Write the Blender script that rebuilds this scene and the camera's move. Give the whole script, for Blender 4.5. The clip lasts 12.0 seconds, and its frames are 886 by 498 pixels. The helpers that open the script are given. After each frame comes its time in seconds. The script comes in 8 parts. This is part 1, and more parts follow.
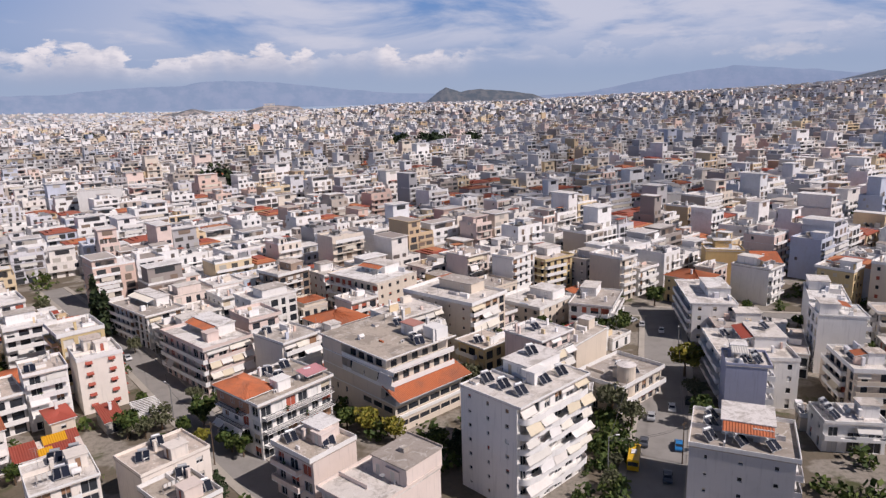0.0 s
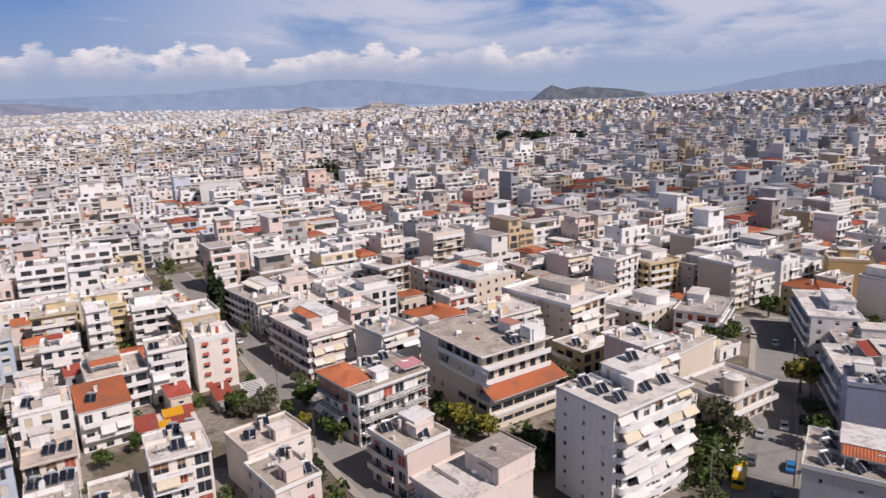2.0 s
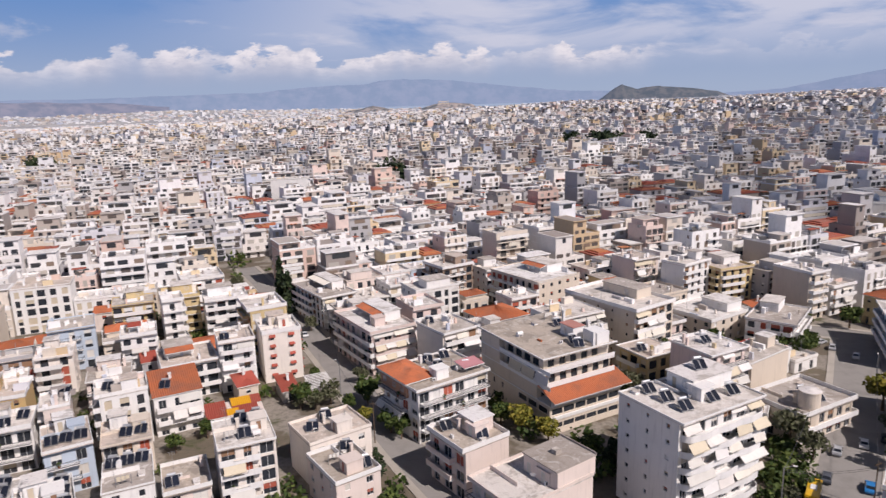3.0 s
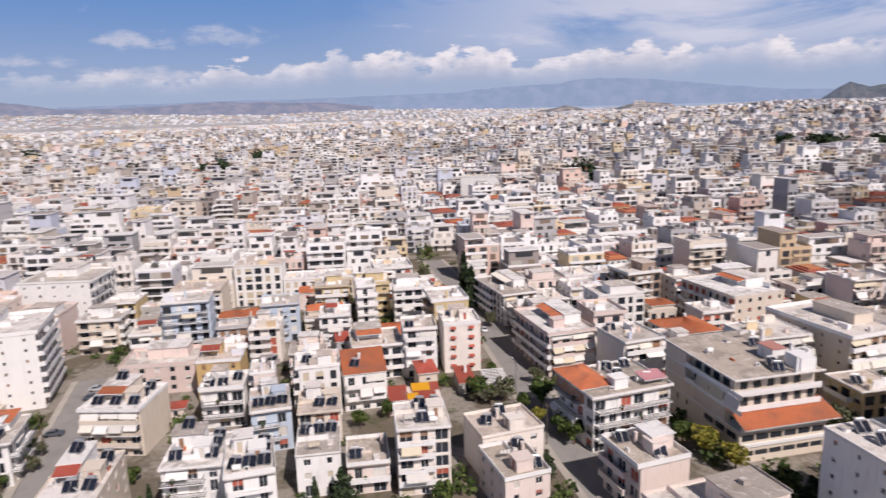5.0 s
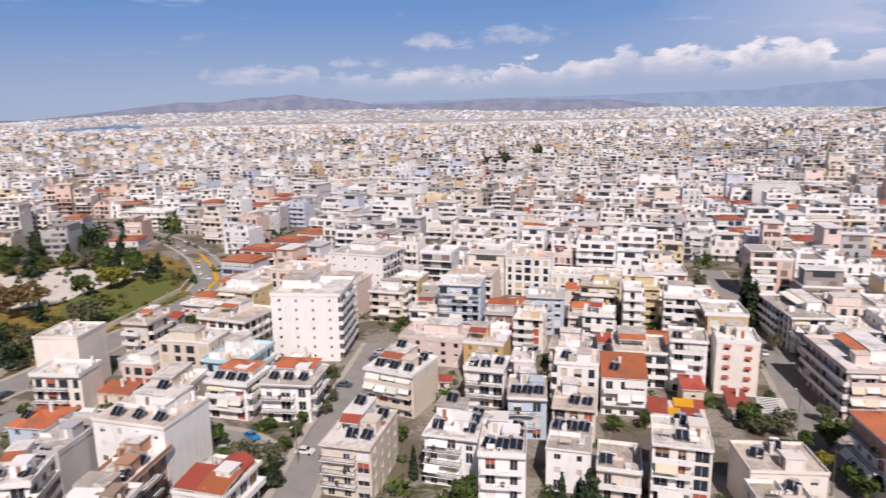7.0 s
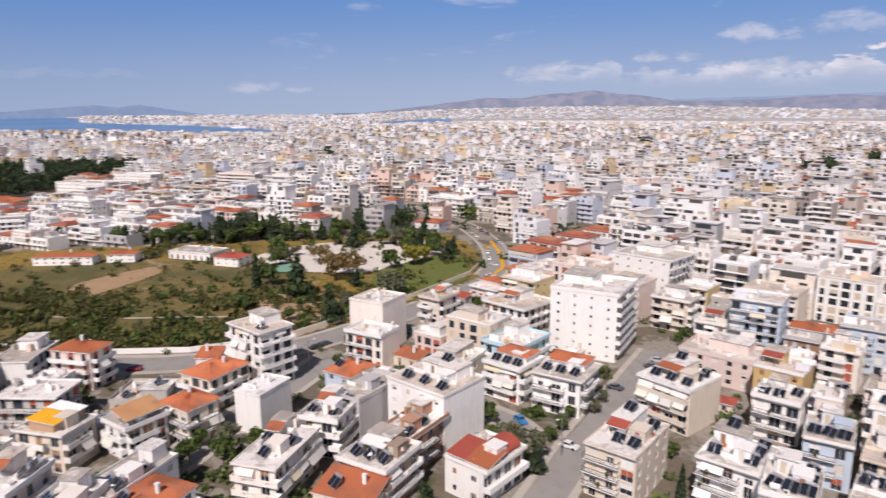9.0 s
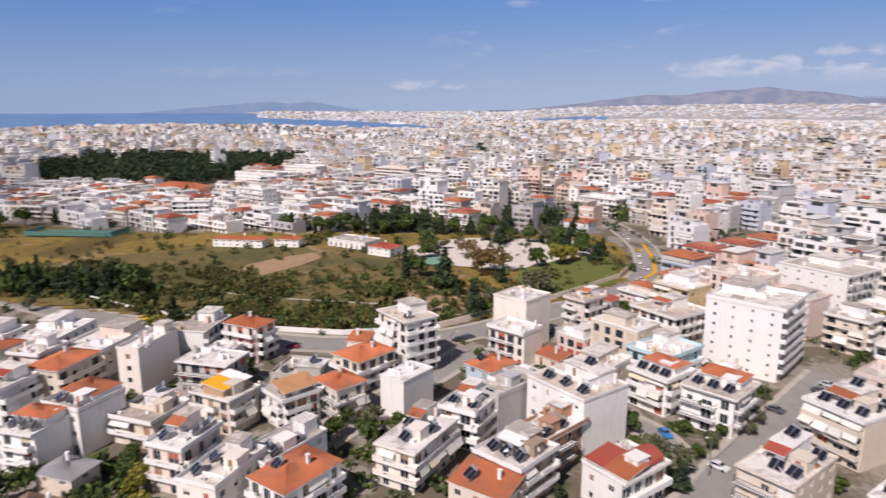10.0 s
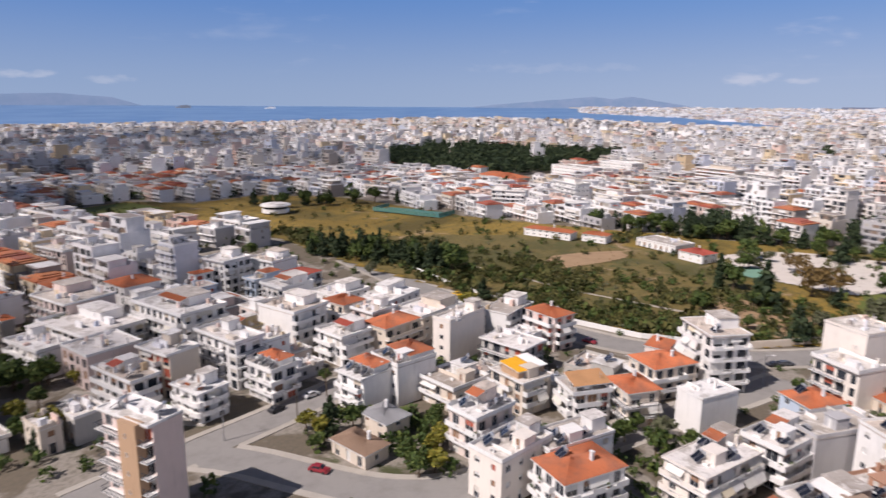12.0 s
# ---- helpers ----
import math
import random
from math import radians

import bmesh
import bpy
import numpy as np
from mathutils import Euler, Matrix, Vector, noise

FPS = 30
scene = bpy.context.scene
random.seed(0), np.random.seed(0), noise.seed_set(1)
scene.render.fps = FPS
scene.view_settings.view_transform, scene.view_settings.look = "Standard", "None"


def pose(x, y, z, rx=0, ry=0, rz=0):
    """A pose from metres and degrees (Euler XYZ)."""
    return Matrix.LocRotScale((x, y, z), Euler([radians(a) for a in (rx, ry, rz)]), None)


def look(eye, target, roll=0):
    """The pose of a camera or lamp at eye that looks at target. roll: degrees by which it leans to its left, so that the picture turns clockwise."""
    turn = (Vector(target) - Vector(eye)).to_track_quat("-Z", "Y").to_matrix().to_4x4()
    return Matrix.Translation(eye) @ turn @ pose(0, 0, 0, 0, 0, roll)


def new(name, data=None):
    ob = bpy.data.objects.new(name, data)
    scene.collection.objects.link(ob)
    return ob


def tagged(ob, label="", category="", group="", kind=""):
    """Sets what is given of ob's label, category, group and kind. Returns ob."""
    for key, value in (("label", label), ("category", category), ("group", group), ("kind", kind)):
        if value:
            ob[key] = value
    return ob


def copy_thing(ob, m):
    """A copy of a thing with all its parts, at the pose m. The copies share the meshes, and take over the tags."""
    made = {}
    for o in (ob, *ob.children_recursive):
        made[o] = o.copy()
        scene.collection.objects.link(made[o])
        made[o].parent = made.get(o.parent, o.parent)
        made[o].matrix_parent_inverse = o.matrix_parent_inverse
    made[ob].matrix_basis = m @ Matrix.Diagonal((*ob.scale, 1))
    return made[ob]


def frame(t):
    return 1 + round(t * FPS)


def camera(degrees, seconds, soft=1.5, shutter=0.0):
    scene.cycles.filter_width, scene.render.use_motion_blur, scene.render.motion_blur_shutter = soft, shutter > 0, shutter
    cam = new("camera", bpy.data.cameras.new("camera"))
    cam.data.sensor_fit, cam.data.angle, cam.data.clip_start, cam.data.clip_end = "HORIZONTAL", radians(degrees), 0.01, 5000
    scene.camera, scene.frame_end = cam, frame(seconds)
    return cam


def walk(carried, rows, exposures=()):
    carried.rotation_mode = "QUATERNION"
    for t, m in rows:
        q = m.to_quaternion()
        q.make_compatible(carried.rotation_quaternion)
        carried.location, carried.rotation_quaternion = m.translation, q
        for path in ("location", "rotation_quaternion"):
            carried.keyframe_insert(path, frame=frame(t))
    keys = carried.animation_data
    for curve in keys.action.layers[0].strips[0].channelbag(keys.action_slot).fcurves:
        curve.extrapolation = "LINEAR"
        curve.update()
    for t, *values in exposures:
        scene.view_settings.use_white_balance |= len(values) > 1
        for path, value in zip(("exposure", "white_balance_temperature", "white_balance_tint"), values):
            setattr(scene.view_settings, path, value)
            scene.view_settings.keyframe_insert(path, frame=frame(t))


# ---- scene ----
from itertools import product

cam = camera(67.70, 12.0, soft=1.35, shutter=0.5)
EYE = (0.0, 0.0, 70.0)
PATH = [(0, -0.52, -12.5, 1.72), (0.5, -0.2, -12.53, 1.72), (1, 2.66, -12.5, 1.73), (1.5, 5.48, -12.45, 1.72),
        (2, 8.32, -12.41, 1.7), (2.5, 11.13, -12.35, 1.7), (2.7, 12.29, -12.33, 1.65), (4.0, 19.6, -12.13, 1.7),
        (4.3, 21.96, -12.08, 1.7), (4.5, 24.2, -12.0, 1.7), (5, 30.14, -11.89, 1.5),
        (5.5, 36.0, -11.8, 1.42), (6, 42.19, -11.71, 1.22), (6.5, 48.12, -11.69, 1.06), (7, 53.86, -11.67, 0.88),
        (7.2, 56.1, -11.66, 0.83), (8.8, 76.18, -11.78, 0.4),
        (9, 78.78, -11.76, 0.24), (9.5, 85.27, -11.87, 0.17), (10, 91.78, -11.98, -0.01), (10.5, 98.28, -12.07, -0.15),
        (11, 104.92, -12.19, -0.26), (11.5, 111.72, -12.33, -0.38), (12, 118.57, -12.46, -0.41)]
walk(cam, [(t, pose(*EYE, 90 + p, r, y)) for t, y, p, r in PATH], [(0, -0.38, 6640, 20), (2.5, -0.35, 6640, 20), (5.5, -0.26, 6660, 20), (9.5, -0.18, 6680, 20), (12, -0.16, 6620, 20)])

# ---- light ----
SUN_AZ, SUN_EL = -118.0, 46.0  # azimuth anticlockwise from +y

sun_data = bpy.data.lights.new("sun", "SUN")
sun_data.energy, sun_data.angle, sun_data.color = 5.0, radians(0.53), (1.0, 0.96, 0.9)
sun = new("sun", sun_data)
sun_way = Vector((-math.sin(radians(SUN_AZ)) * math.cos(radians(SUN_EL)), math.cos(radians(SUN_AZ)) * math.cos(radians(SUN_EL)), math.sin(radians(SUN_EL))))
sun.matrix_world = look(sun_way * 300, (0, 0, 0))

world = bpy.data.worlds.new("sky")
scene.world = world
world.use_nodes = True


class Nodes:
    """Short spelling for node trees."""

    def __init__(self, tree):
        self.t = tree
        tree.nodes.clear()

    def node(self, kind):
        return self.t.nodes.new("ShaderNode" + kind)

    def put(self, socket, v):
        if isinstance(v, bpy.types.NodeSocket):
            self.t.links.new(v, socket)
        elif isinstance(v, (tuple, list)) and len(v) == 3 and socket.type == "RGBA":
            socket.default_value = (*v, 1)
        else:
            socket.default_value = v

    def math(self, op, a, b=0.0, c=0.0, clamp=False):
        n = self.node("Math")
        n.operation, n.use_clamp = op, clamp
        for s, v in zip(n.inputs, (a, b, c)):
            self.put(s, v)
        return n.outputs[0]

    def ramp(self, v, a, b, lo=0.0, hi=1.0):
        n = self.node("MapRange")
        n.interpolation_type = "SMOOTHSTEP"
        for s, val in zip(n.inputs, (v, a, b, lo, hi)):
            self.put(s, val)
        return n.outputs[0]

    def noise(self, vec, scale, detail=4.0, rough=0.55, dist=0.0):
        n = self.node("TexNoise")
        self.put(n.inputs["Vector"], vec)
        for key, v in (("Scale", scale), ("Detail", detail), ("Roughness", rough), ("Distortion", dist)):
            n.inputs[key].default_value = v
        return n.outputs["Fac"]

    def mix(self, f, a, b, blend="MIX"):
        n = self.node("Mix")
        n.data_type, n.blend_type = "RGBA", blend
        self.put(n.inputs[0], f)
        self.put(n.inputs[6], a)
        self.put(n.inputs[7], b)
        return n.outputs[2]

    def xyz(self, x, y, z):
        n = self.node("CombineXYZ")
        for s, v in zip(n.inputs, (x, y, z)):
            self.put(s, v)
        return n.outputs[0]


W = Nodes(world.node_tree)
sky = W.node("TexSky")
sky.sky_type, sky.sun_disc = "NISHITA", False
sky.sun_elevation, sky.sun_rotation = radians(SUN_EL), radians(-SUN_AZ)
sky.altitude, sky.air_density, sky.dust_density, sky.ozone_density = 100, 1.0, 0.6, 2.5
way = W.node("TexCoord").outputs["Generated"]
sep = W.node("SeparateXYZ")
W.put(sep.inputs[0], way)
dx, dy, dz = sep.outputs
s_az = W.math("MULTIPLY", W.math("ARCTAN2", W.math("MULTIPLY", dx, -1.0), dy), 57.2958)
s_el = W.math("MULTIPLY", W.math("ARCSINE", dz), 57.2958)
CLOUDS = ((150.1, 1.85, 2.2, 0.28, 0.75), (144.6, 1.6, 2.0, 0.3, 0.6), (94.3, 1.95, 2.3, 0.5, 0.65), (91.0, 1.8, 1.6, 0.25, 0.5), (109.5, 2.9, 7.5, 0.4, 0.2), (69.2, 3.1, 4.0, 0.8, 0.6), (61.8, 4.2, 1.6, 0.4, 0.8), (54.3, 5.7, 3.0, 0.7, 0.75), (47.4, 6.1, 3.4, 0.8, 0.5), (53.6, 3.1, 5.0, 0.7, 0.75), (-26.8, 3.1, 3.6, 0.6, 0.8))
# the band of cumulus over the mountains
flat_way = W.xyz(W.math("MULTIPLY", s_az, 0.1), W.math("MULTIPLY", s_el, 0.22), 0.0)
puff = W.noise(flat_way, 3.4, 7.0, 0.6, 0.3)
gaps = W.noise(W.xyz(W.math("MULTIPLY", s_az, 0.1), 11.7, 0.0), 1.5, 2.0, 0.5)
crest = W.noise(W.xyz(W.math("MULTIPLY", s_az, 0.09), 3.3, 0.0), 1.6, 3.0, 0.6)
top = W.math("MULTIPLY_ADD", crest, 6.0, 1.5)
near_n = W.ramp(s_az, 48.0, 20.0)
top = W.math("MULTIPLY_ADD", W.ramp(s_az, 20.0, 75.0, 0.0, -1.6), 1.0, top)
under = W.math("SUBTRACT", W.math("MULTIPLY_ADD", W.math("SUBTRACT", puff, 0.5), 5.6, top), s_el)
cum = W.ramp(under, 0.0, 0.55)
cum = W.math("MULTIPLY", cum, W.math("MULTIPLY", W.ramp(s_el, 1.2, 4.2), W.ramp(gaps, 0.3, 0.48, 0.3, 1.0)))
cum = W.math("MULTIPLY", cum, W.math("MULTIPLY", W.ramp(s_az, 78.0, 46.0), W.ramp(s_az, -8.0, 3.0, 0.22, 1.0)))
# thin high veil and scattered streaks
veil_n = W.noise(W.xyz(W.math("MULTIPLY", s_az, 0.035), W.math("MULTIPLY", s_el, 0.13), 7.0), 1.9, 6.0, 0.58, 0.5)
veil = W.math("MULTIPLY", W.ramp(veil_n, 0.31, 0.56), W.math("MULTIPLY", W.ramp(s_az, 44.0, 10.0), W.ramp(s_el, 2.0, 6.5)))
scat_n = W.noise(W.xyz(W.math("MULTIPLY", s_az, 0.07), W.math("MULTIPLY", s_el, 0.3), 21.0), 1.7, 5.0, 0.55, 0.2)
scat = W.math("MULTIPLY", W.ramp(scat_n, 0.57, 0.72), W.math("MULTIPLY", W.ramp(s_az, 100.0, 60.0, 0.25, 0.9), W.ramp(s_el, 1.5, 3.5)))
hazy = W.ramp(s_el, 10.0, -0.5, 0.0, 0.95)
blue = W.mix(1.0, sky.outputs[0], (0.8, 1.1, 1.5), "MULTIPLY")
blue = W.mix(W.ramp(s_el, 34.0, 10.0), blue, (2.3, 5.1, 10.4))
col = W.mix(hazy, blue, (6.6, 8.4, 10.9))
col = W.mix(W.math("MULTIPLY", scat, 0.75), col, (10.6, 11.4, 13.2))
col = W.mix(W.math("MULTIPLY", veil, 0.86), col, (10.9, 11.8, 13.6))
# single small clouds low over the sea and the plain
fray = W.noise(W.xyz(W.math("MULTIPLY", s_az, 0.5), W.math("MULTIPLY", s_el, 1.1), 4.0), 1.3, 5.0, 0.6)
for c_az, c_el, wide, high, full in CLOUDS:
    ex = W.math("DIVIDE", W.math("SUBTRACT", s_az, c_az), wide)
    ey = W.math("DIVIDE", W.math("SUBTRACT", s_el, c_el), high)
    rr = W.math("ADD", W.math("MULTIPLY", ex, ex), W.math("MULTIPLY", ey, ey))
    body = W.ramp(W.math("MULTIPLY_ADD", W.math("SUBTRACT", fray, 0.5), -5.0, rr), 1.3, -0.5)
    col = W.mix(W.math("MULTIPLY", body, full * 0.8), col, (11.0, 11.6, 12.9))
lit = W.ramp(W.math("SUBTRACT", W.math("MULTIPLY_ADD", W.math("SUBTRACT", puff, 0.5), 2.6, top), s_el), 2.6, 0.3)
lumps = W.noise(W.xyz(W.math("MULTIPLY", s_az, 0.1), W.math("MULTIPLY_ADD", s_el, 0.22, 0.07), 0.0), 8.0, 5.0, 0.6, 0.2)
lit = W.math("MULTIPLY", W.math("MULTIPLY", lit, W.ramp(puff, 0.32, 0.6, 0.5, 1.0)), W.ramp(lumps, 0.36, 0.6, 0.55, 1.0))
col = W.mix(W.math("MULTIPLY", cum, 0.92), col, W.mix(lit, (7.9, 8.8, 10.8), (15.4, 15.3, 15.6)))
# upper sky dimmed above the view to weaken fill light in the shadows
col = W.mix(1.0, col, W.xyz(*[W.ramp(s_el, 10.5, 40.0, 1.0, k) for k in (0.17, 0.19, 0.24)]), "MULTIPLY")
# the sky is deepest square to the sun
deep = W.ramp(s_az, 66.0, 140.0)
col = W.mix(deep, col, W.mix(1.0, col, (0.72, 0.8, 0.88), "MULTIPLY"))
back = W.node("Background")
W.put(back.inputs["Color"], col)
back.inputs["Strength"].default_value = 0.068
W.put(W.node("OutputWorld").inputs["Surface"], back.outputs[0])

# ---- materials ----
def surface(name, col, rough=0.85, vary=0.08, stain=0.25, streak=0.0, grain=9.0, bump=0.15, metal=0.0, dark=None, per="object", spec=0.3):
    """A worn surface: base colour, change from thing to thing, stains at metre size, fine grain and relief."""
    m = bpy.data.materials.new(name)
    m.use_nodes = True
    n = Nodes(m.node_tree)
    out, b = n.node("OutputMaterial"), n.node("BsdfPrincipled")
    n.put(out.inputs["Surface"], b.outputs[0])
    pos = n.node("NewGeometry").outputs["Position"]
    rnd = n.node("ObjectInfo").outputs["Random"] if per == "object" else n.node("NewGeometry").outputs["Random Per Island"]
    c = n.mix(1.0, col, n.xyz(*[n.math("MULTIPLY_ADD", rnd, vary * k, 1 - vary * 0.6 * k) for k in (1.0, 1.05, 1.15)]), "MULTIPLY")
    big = n.ramp(n.noise(pos, 0.22, 5.0, 0.65), 0.42, 0.72)
    dark = dark or tuple(v * 0.55 for v in col)
    c = n.mix(n.math("MULTIPLY", big, stain), c, dark)
    if streak:
        mp = n.node("Mapping")
        n.put(mp.inputs[0], pos)
        mp.inputs["Scale"].default_value = (2.2, 2.2, 0.16)
        c = n.mix(n.math("MULTIPLY", n.ramp(n.noise(mp.outputs[0], 1.0, 3.0), 0.52, 0.75), streak), c, tuple(v * 0.5 for v in dark))
    fine = n.noise(pos, grain, 3.0)
    c = n.mix(n.ramp(fine, 0.35, 0.75, 0.0, 0.14), c, dark)
    n.put(b.inputs["Base Color"], c)
    n.put(b.inputs["Roughness"], rough)
    n.put(b.inputs["Metallic"], metal)
    n.put(b.inputs["Specular IOR Level"], spec)
    bp = n.node("Bump")
    bp.inputs["Strength"].default_value, bp.inputs["Distance"].default_value = bump, 0.03
    n.put(bp.inputs["Height"], fine)
    n.put(b.inputs["Normal"], bp.outputs[0])
    return m


def palette(name, cols, per="object", rough=0.85, stain=0.22):
    """Colours dealt out by chance to things or loose pieces."""
    m = surface(name, cols[0], rough, 0.0, 0.0)
    n = Nodes(m.node_tree)
    out, b = n.node("OutputMaterial"), n.node("BsdfPrincipled")
    n.put(out.inputs["Surface"], b.outputs[0])
    pos = n.node("NewGeometry").outputs["Position"]
    if per == "tone":  # one number for each building, shared by its walls, slabs and rooms
        at = n.node("Attribute")
        at.attribute_name = "tone"
        rnd = at.outputs["Fac"]
    else:
        rnd = n.node("ObjectInfo").outputs["Random"] if per == "object" else n.node("NewGeometry").outputs["Random Per Island"]
    r = n.node("ValToRGB")
    r.color_ramp.interpolation = "CONSTANT"
    e = r.color_ramp.elements
    while len(e) < len(cols):
        e.new(0.5)
    for i, col in enumerate(cols):
        e[i].position, e[i].color = i / len(cols), (*col, 1)
    n.put(r.inputs[0], rnd)
    big = n.ramp(n.noise(pos, 0.12, 6.0, 0.7), 0.42, 0.75)
    mp = n.node("Mapping")
    n.put(mp.inputs[0], pos)
    mp.inputs["Scale"].default_value = (1.4, 1.4, 0.2)
    streaks = n.ramp(n.noise(mp.outputs[0], 1.0, 4.0), 0.5, 0.8, 0.0, min(0.3, stain * 1.3))
    c = n.mix(n.math("MULTIPLY", big, stain), r.outputs[0], (0.34, 0.31, 0.28))
    mid = n.ramp(n.noise(pos, 0.75, 5.0, 0.7, 0.4), 0.46, 0.66)
    c = n.mix(n.math("MULTIPLY", mid, stain * 0.75), c, (0.3, 0.265, 0.23))
    c = n.mix(streaks, c, (0.4, 0.37, 0.34))
    n.put(b.inputs["Base Color"], c)
    n.put(b.inputs["Roughness"], rough)
    n.put(b.inputs["Specular IOR Level"], 0.3)
    return m


def decks(name, cols, wear, wash):
    """Flat roofs: screed in several colours, with dark water stains, pale mended patches and speckle."""
    m = palette(name, cols)
    n = Nodes(m.node_tree)
    out, b = n.node("OutputMaterial"), n.node("BsdfPrincipled")
    n.put(out.inputs["Surface"], b.outputs[0])
    pos = n.node("NewGeometry").outputs["Position"]
    r = n.node("ValToRGB")
    r.color_ramp.interpolation = "CONSTANT"
    e = r.color_ramp.elements
    while len(e) < len(cols):
        e.new(0.5)
    for i, col in enumerate(cols):
        e[i].position, e[i].color = i / len(cols), (*col, 1)
    n.put(r.inputs[0], n.node("ObjectInfo").outputs["Random"])
    pools = n.ramp(n.noise(pos, 0.2, 6.0, 0.7, 0.7), 0.47, 0.6, 0.0, wear)
    c = n.mix(pools, r.outputs[0], (0.3, 0.26, 0.22))
    c = n.mix(n.ramp(n.noise(pos, 0.42, 5.0, 0.62, 1.2), 0.56, 0.61, 0.0, wash), c, (0.8, 0.77, 0.74))
    c = n.mix(n.ramp(n.noise(pos, 1.1, 5.0, 0.7, 0.5), 0.52, 0.66, 0.0, wear * 0.6), c, (0.26, 0.22, 0.18))
    fine = n.noise(pos, 6.0, 4.0, 0.7)
    c = n.mix(n.ramp(fine, 0.45, 0.75, 0.0, 0.3), c, (0.22, 0.19, 0.16))
    n.put(b.inputs["Base Color"], c)
    n.put(b.inputs["Roughness"], 0.92)
    bp = n.node("Bump")
    bp.inputs["Strength"].default_value, bp.inputs["Distance"].default_value = 0.3, 0.04
    n.put(bp.inputs["Height"], fine)
    n.put(b.inputs["Normal"], bp.outputs[0])
    return m


WALLS = {"white": (0.86, 0.84, 0.815), "ivory": (0.82, 0.75, 0.68), "rose": (0.78, 0.67, 0.61), "cream": (0.71, 0.62, 0.52), "yellow": (0.66, 0.52, 0.29), "pink": (0.73, 0.6, 0.55), "lavender": (0.42, 0.44, 0.58),
         "grey": (0.5, 0.49, 0.5), "ochre": (0.62, 0.43, 0.2), "blue": (0.52, 0.6, 0.7), "skyblue": (0.45, 0.66, 0.74), "brown": (0.36, 0.27, 0.21),
         "tan": (0.5, 0.33, 0.21), "brick": (0.48, 0.27, 0.18), "concrete": (0.48, 0.46, 0.43)}
PLASTER = {k: surface("plaster_" + k, c, 0.9, 0.09, 0.2, 0.22, dark=tuple(v * 0.66 for v in c)) for k, c in WALLS.items()}
M_TRIM = surface("white_paint", (0.83, 0.82, 0.805), 0.8, 0.06, 0.12, 0.16, dark=(0.5, 0.47, 0.44))
M_SLAB = decks("roof_screed", [(0.72, 0.67, 0.62), (0.55, 0.5, 0.45), (0.8, 0.77, 0.74), (0.45, 0.4, 0.36), (0.83, 0.81, 0.79), (0.62, 0.53, 0.46), (0.76, 0.71, 0.66), (0.78, 0.74, 0.71)], 0.6, 0.6)
M_SLAB_DARK = decks("old_stained_screed", [(0.44, 0.38, 0.32), (0.5, 0.43, 0.36), (0.4, 0.35, 0.31)], 0.8, 0.35)
M_TILE = surface("clay_tiles", (0.5, 0.155, 0.068), 0.85, 0.45, 0.75, 0.3, dark=(0.27, 0.12, 0.08), grain=3.0, bump=0.4)
M_TILE_BROWN = surface("old_brown_tiles", (0.3, 0.2, 0.14), 0.9, 0.15, 0.4, dark=(0.17, 0.12, 0.09), grain=3.0, bump=0.4)
M_TILE_GREY = surface("grey_roof_sheet", (0.3, 0.3, 0.31), 0.8, 0.1, 0.4, dark=(0.2, 0.19, 0.18), grain=3.0)
M_TILE_RED = surface("red_roof_sheet", (0.38, 0.08, 0.055), 0.7, 0.2, 0.3, dark=(0.3, 0.14, 0.1), grain=3.0)
M_GLASS = surface("window_glass", (0.035, 0.04, 0.05), 0.12, 0.3, 0.1, bump=0.0, spec=0.5)
M_FRAME = surface("window_frame_paint", (0.6, 0.6, 0.6), 0.6, 0.2, 0.1)
M_SHUT = palette("shutters", [(0.68, 0.66, 0.62), (0.58, 0.5, 0.38), (0.3, 0.17, 0.1), (0.74, 0.73, 0.71), (0.42, 0.1, 0.06), (0.62, 0.58, 0.52)], stain=0.08)
M_AWN = palette("awning_cloth", [(0.72, 0.68, 0.6), (0.76, 0.74, 0.7), (0.66, 0.58, 0.44), (0.74, 0.7, 0.66), (0.78, 0.76, 0.74), (0.62, 0.6, 0.56)], stain=0.12)
M_YELLOW = surface("yellow_awning_cloth", (0.75, 0.38, 0.02), 0.8, 0.05, 0.15)
M_IRON = surface("dark_railing_metal", (0.09, 0.09, 0.1), 0.5, 0.3, 0.1, metal=0.4)
M_PANEL = surface("solar_panel_glass", (0.018, 0.022, 0.035), 0.16, 0.4, 0.05, bump=0.0, spec=0.6)
M_TANK = surface("tank_metal", (0.62, 0.63, 0.65), 0.35, 0.12, 0.1, metal=0.6)
M_STEEL = surface("galvanised_steel", (0.42, 0.42, 0.43), 0.5, 0.1, 0.15, metal=0.7)
M_ASPHALT = surface("asphalt", (0.31, 0.292, 0.275), 0.95, 0.0, 0.45, dark=(0.2, 0.19, 0.175), grain=4.0)
M_PAVE = surface("paving_concrete", (0.46, 0.42, 0.37), 0.95, 0.1, 0.35, dark=(0.27, 0.24, 0.2), grain=3.0)
M_SOIL = surface("dry_soil", (0.4, 0.27, 0.16), 0.97, 0.0, 0.4, dark=(0.24, 0.15, 0.08), grain=2.0)
M_PLAZA = surface("pale_plaza", (0.7, 0.64, 0.58), 0.95, 0.0, 0.3, dark=(0.45, 0.39, 0.32), grain=1.5)
M_LAWN = surface("lawn_grass", (0.12, 0.15, 0.035), 0.95, 0.0, 0.5, dark=(0.19, 0.16, 0.05), grain=2.5, bump=0.5)
M_TRUNK = surface("bark", (0.13, 0.09, 0.06), 0.95, 0.2, 0.3, grain=14.0, bump=0.6)


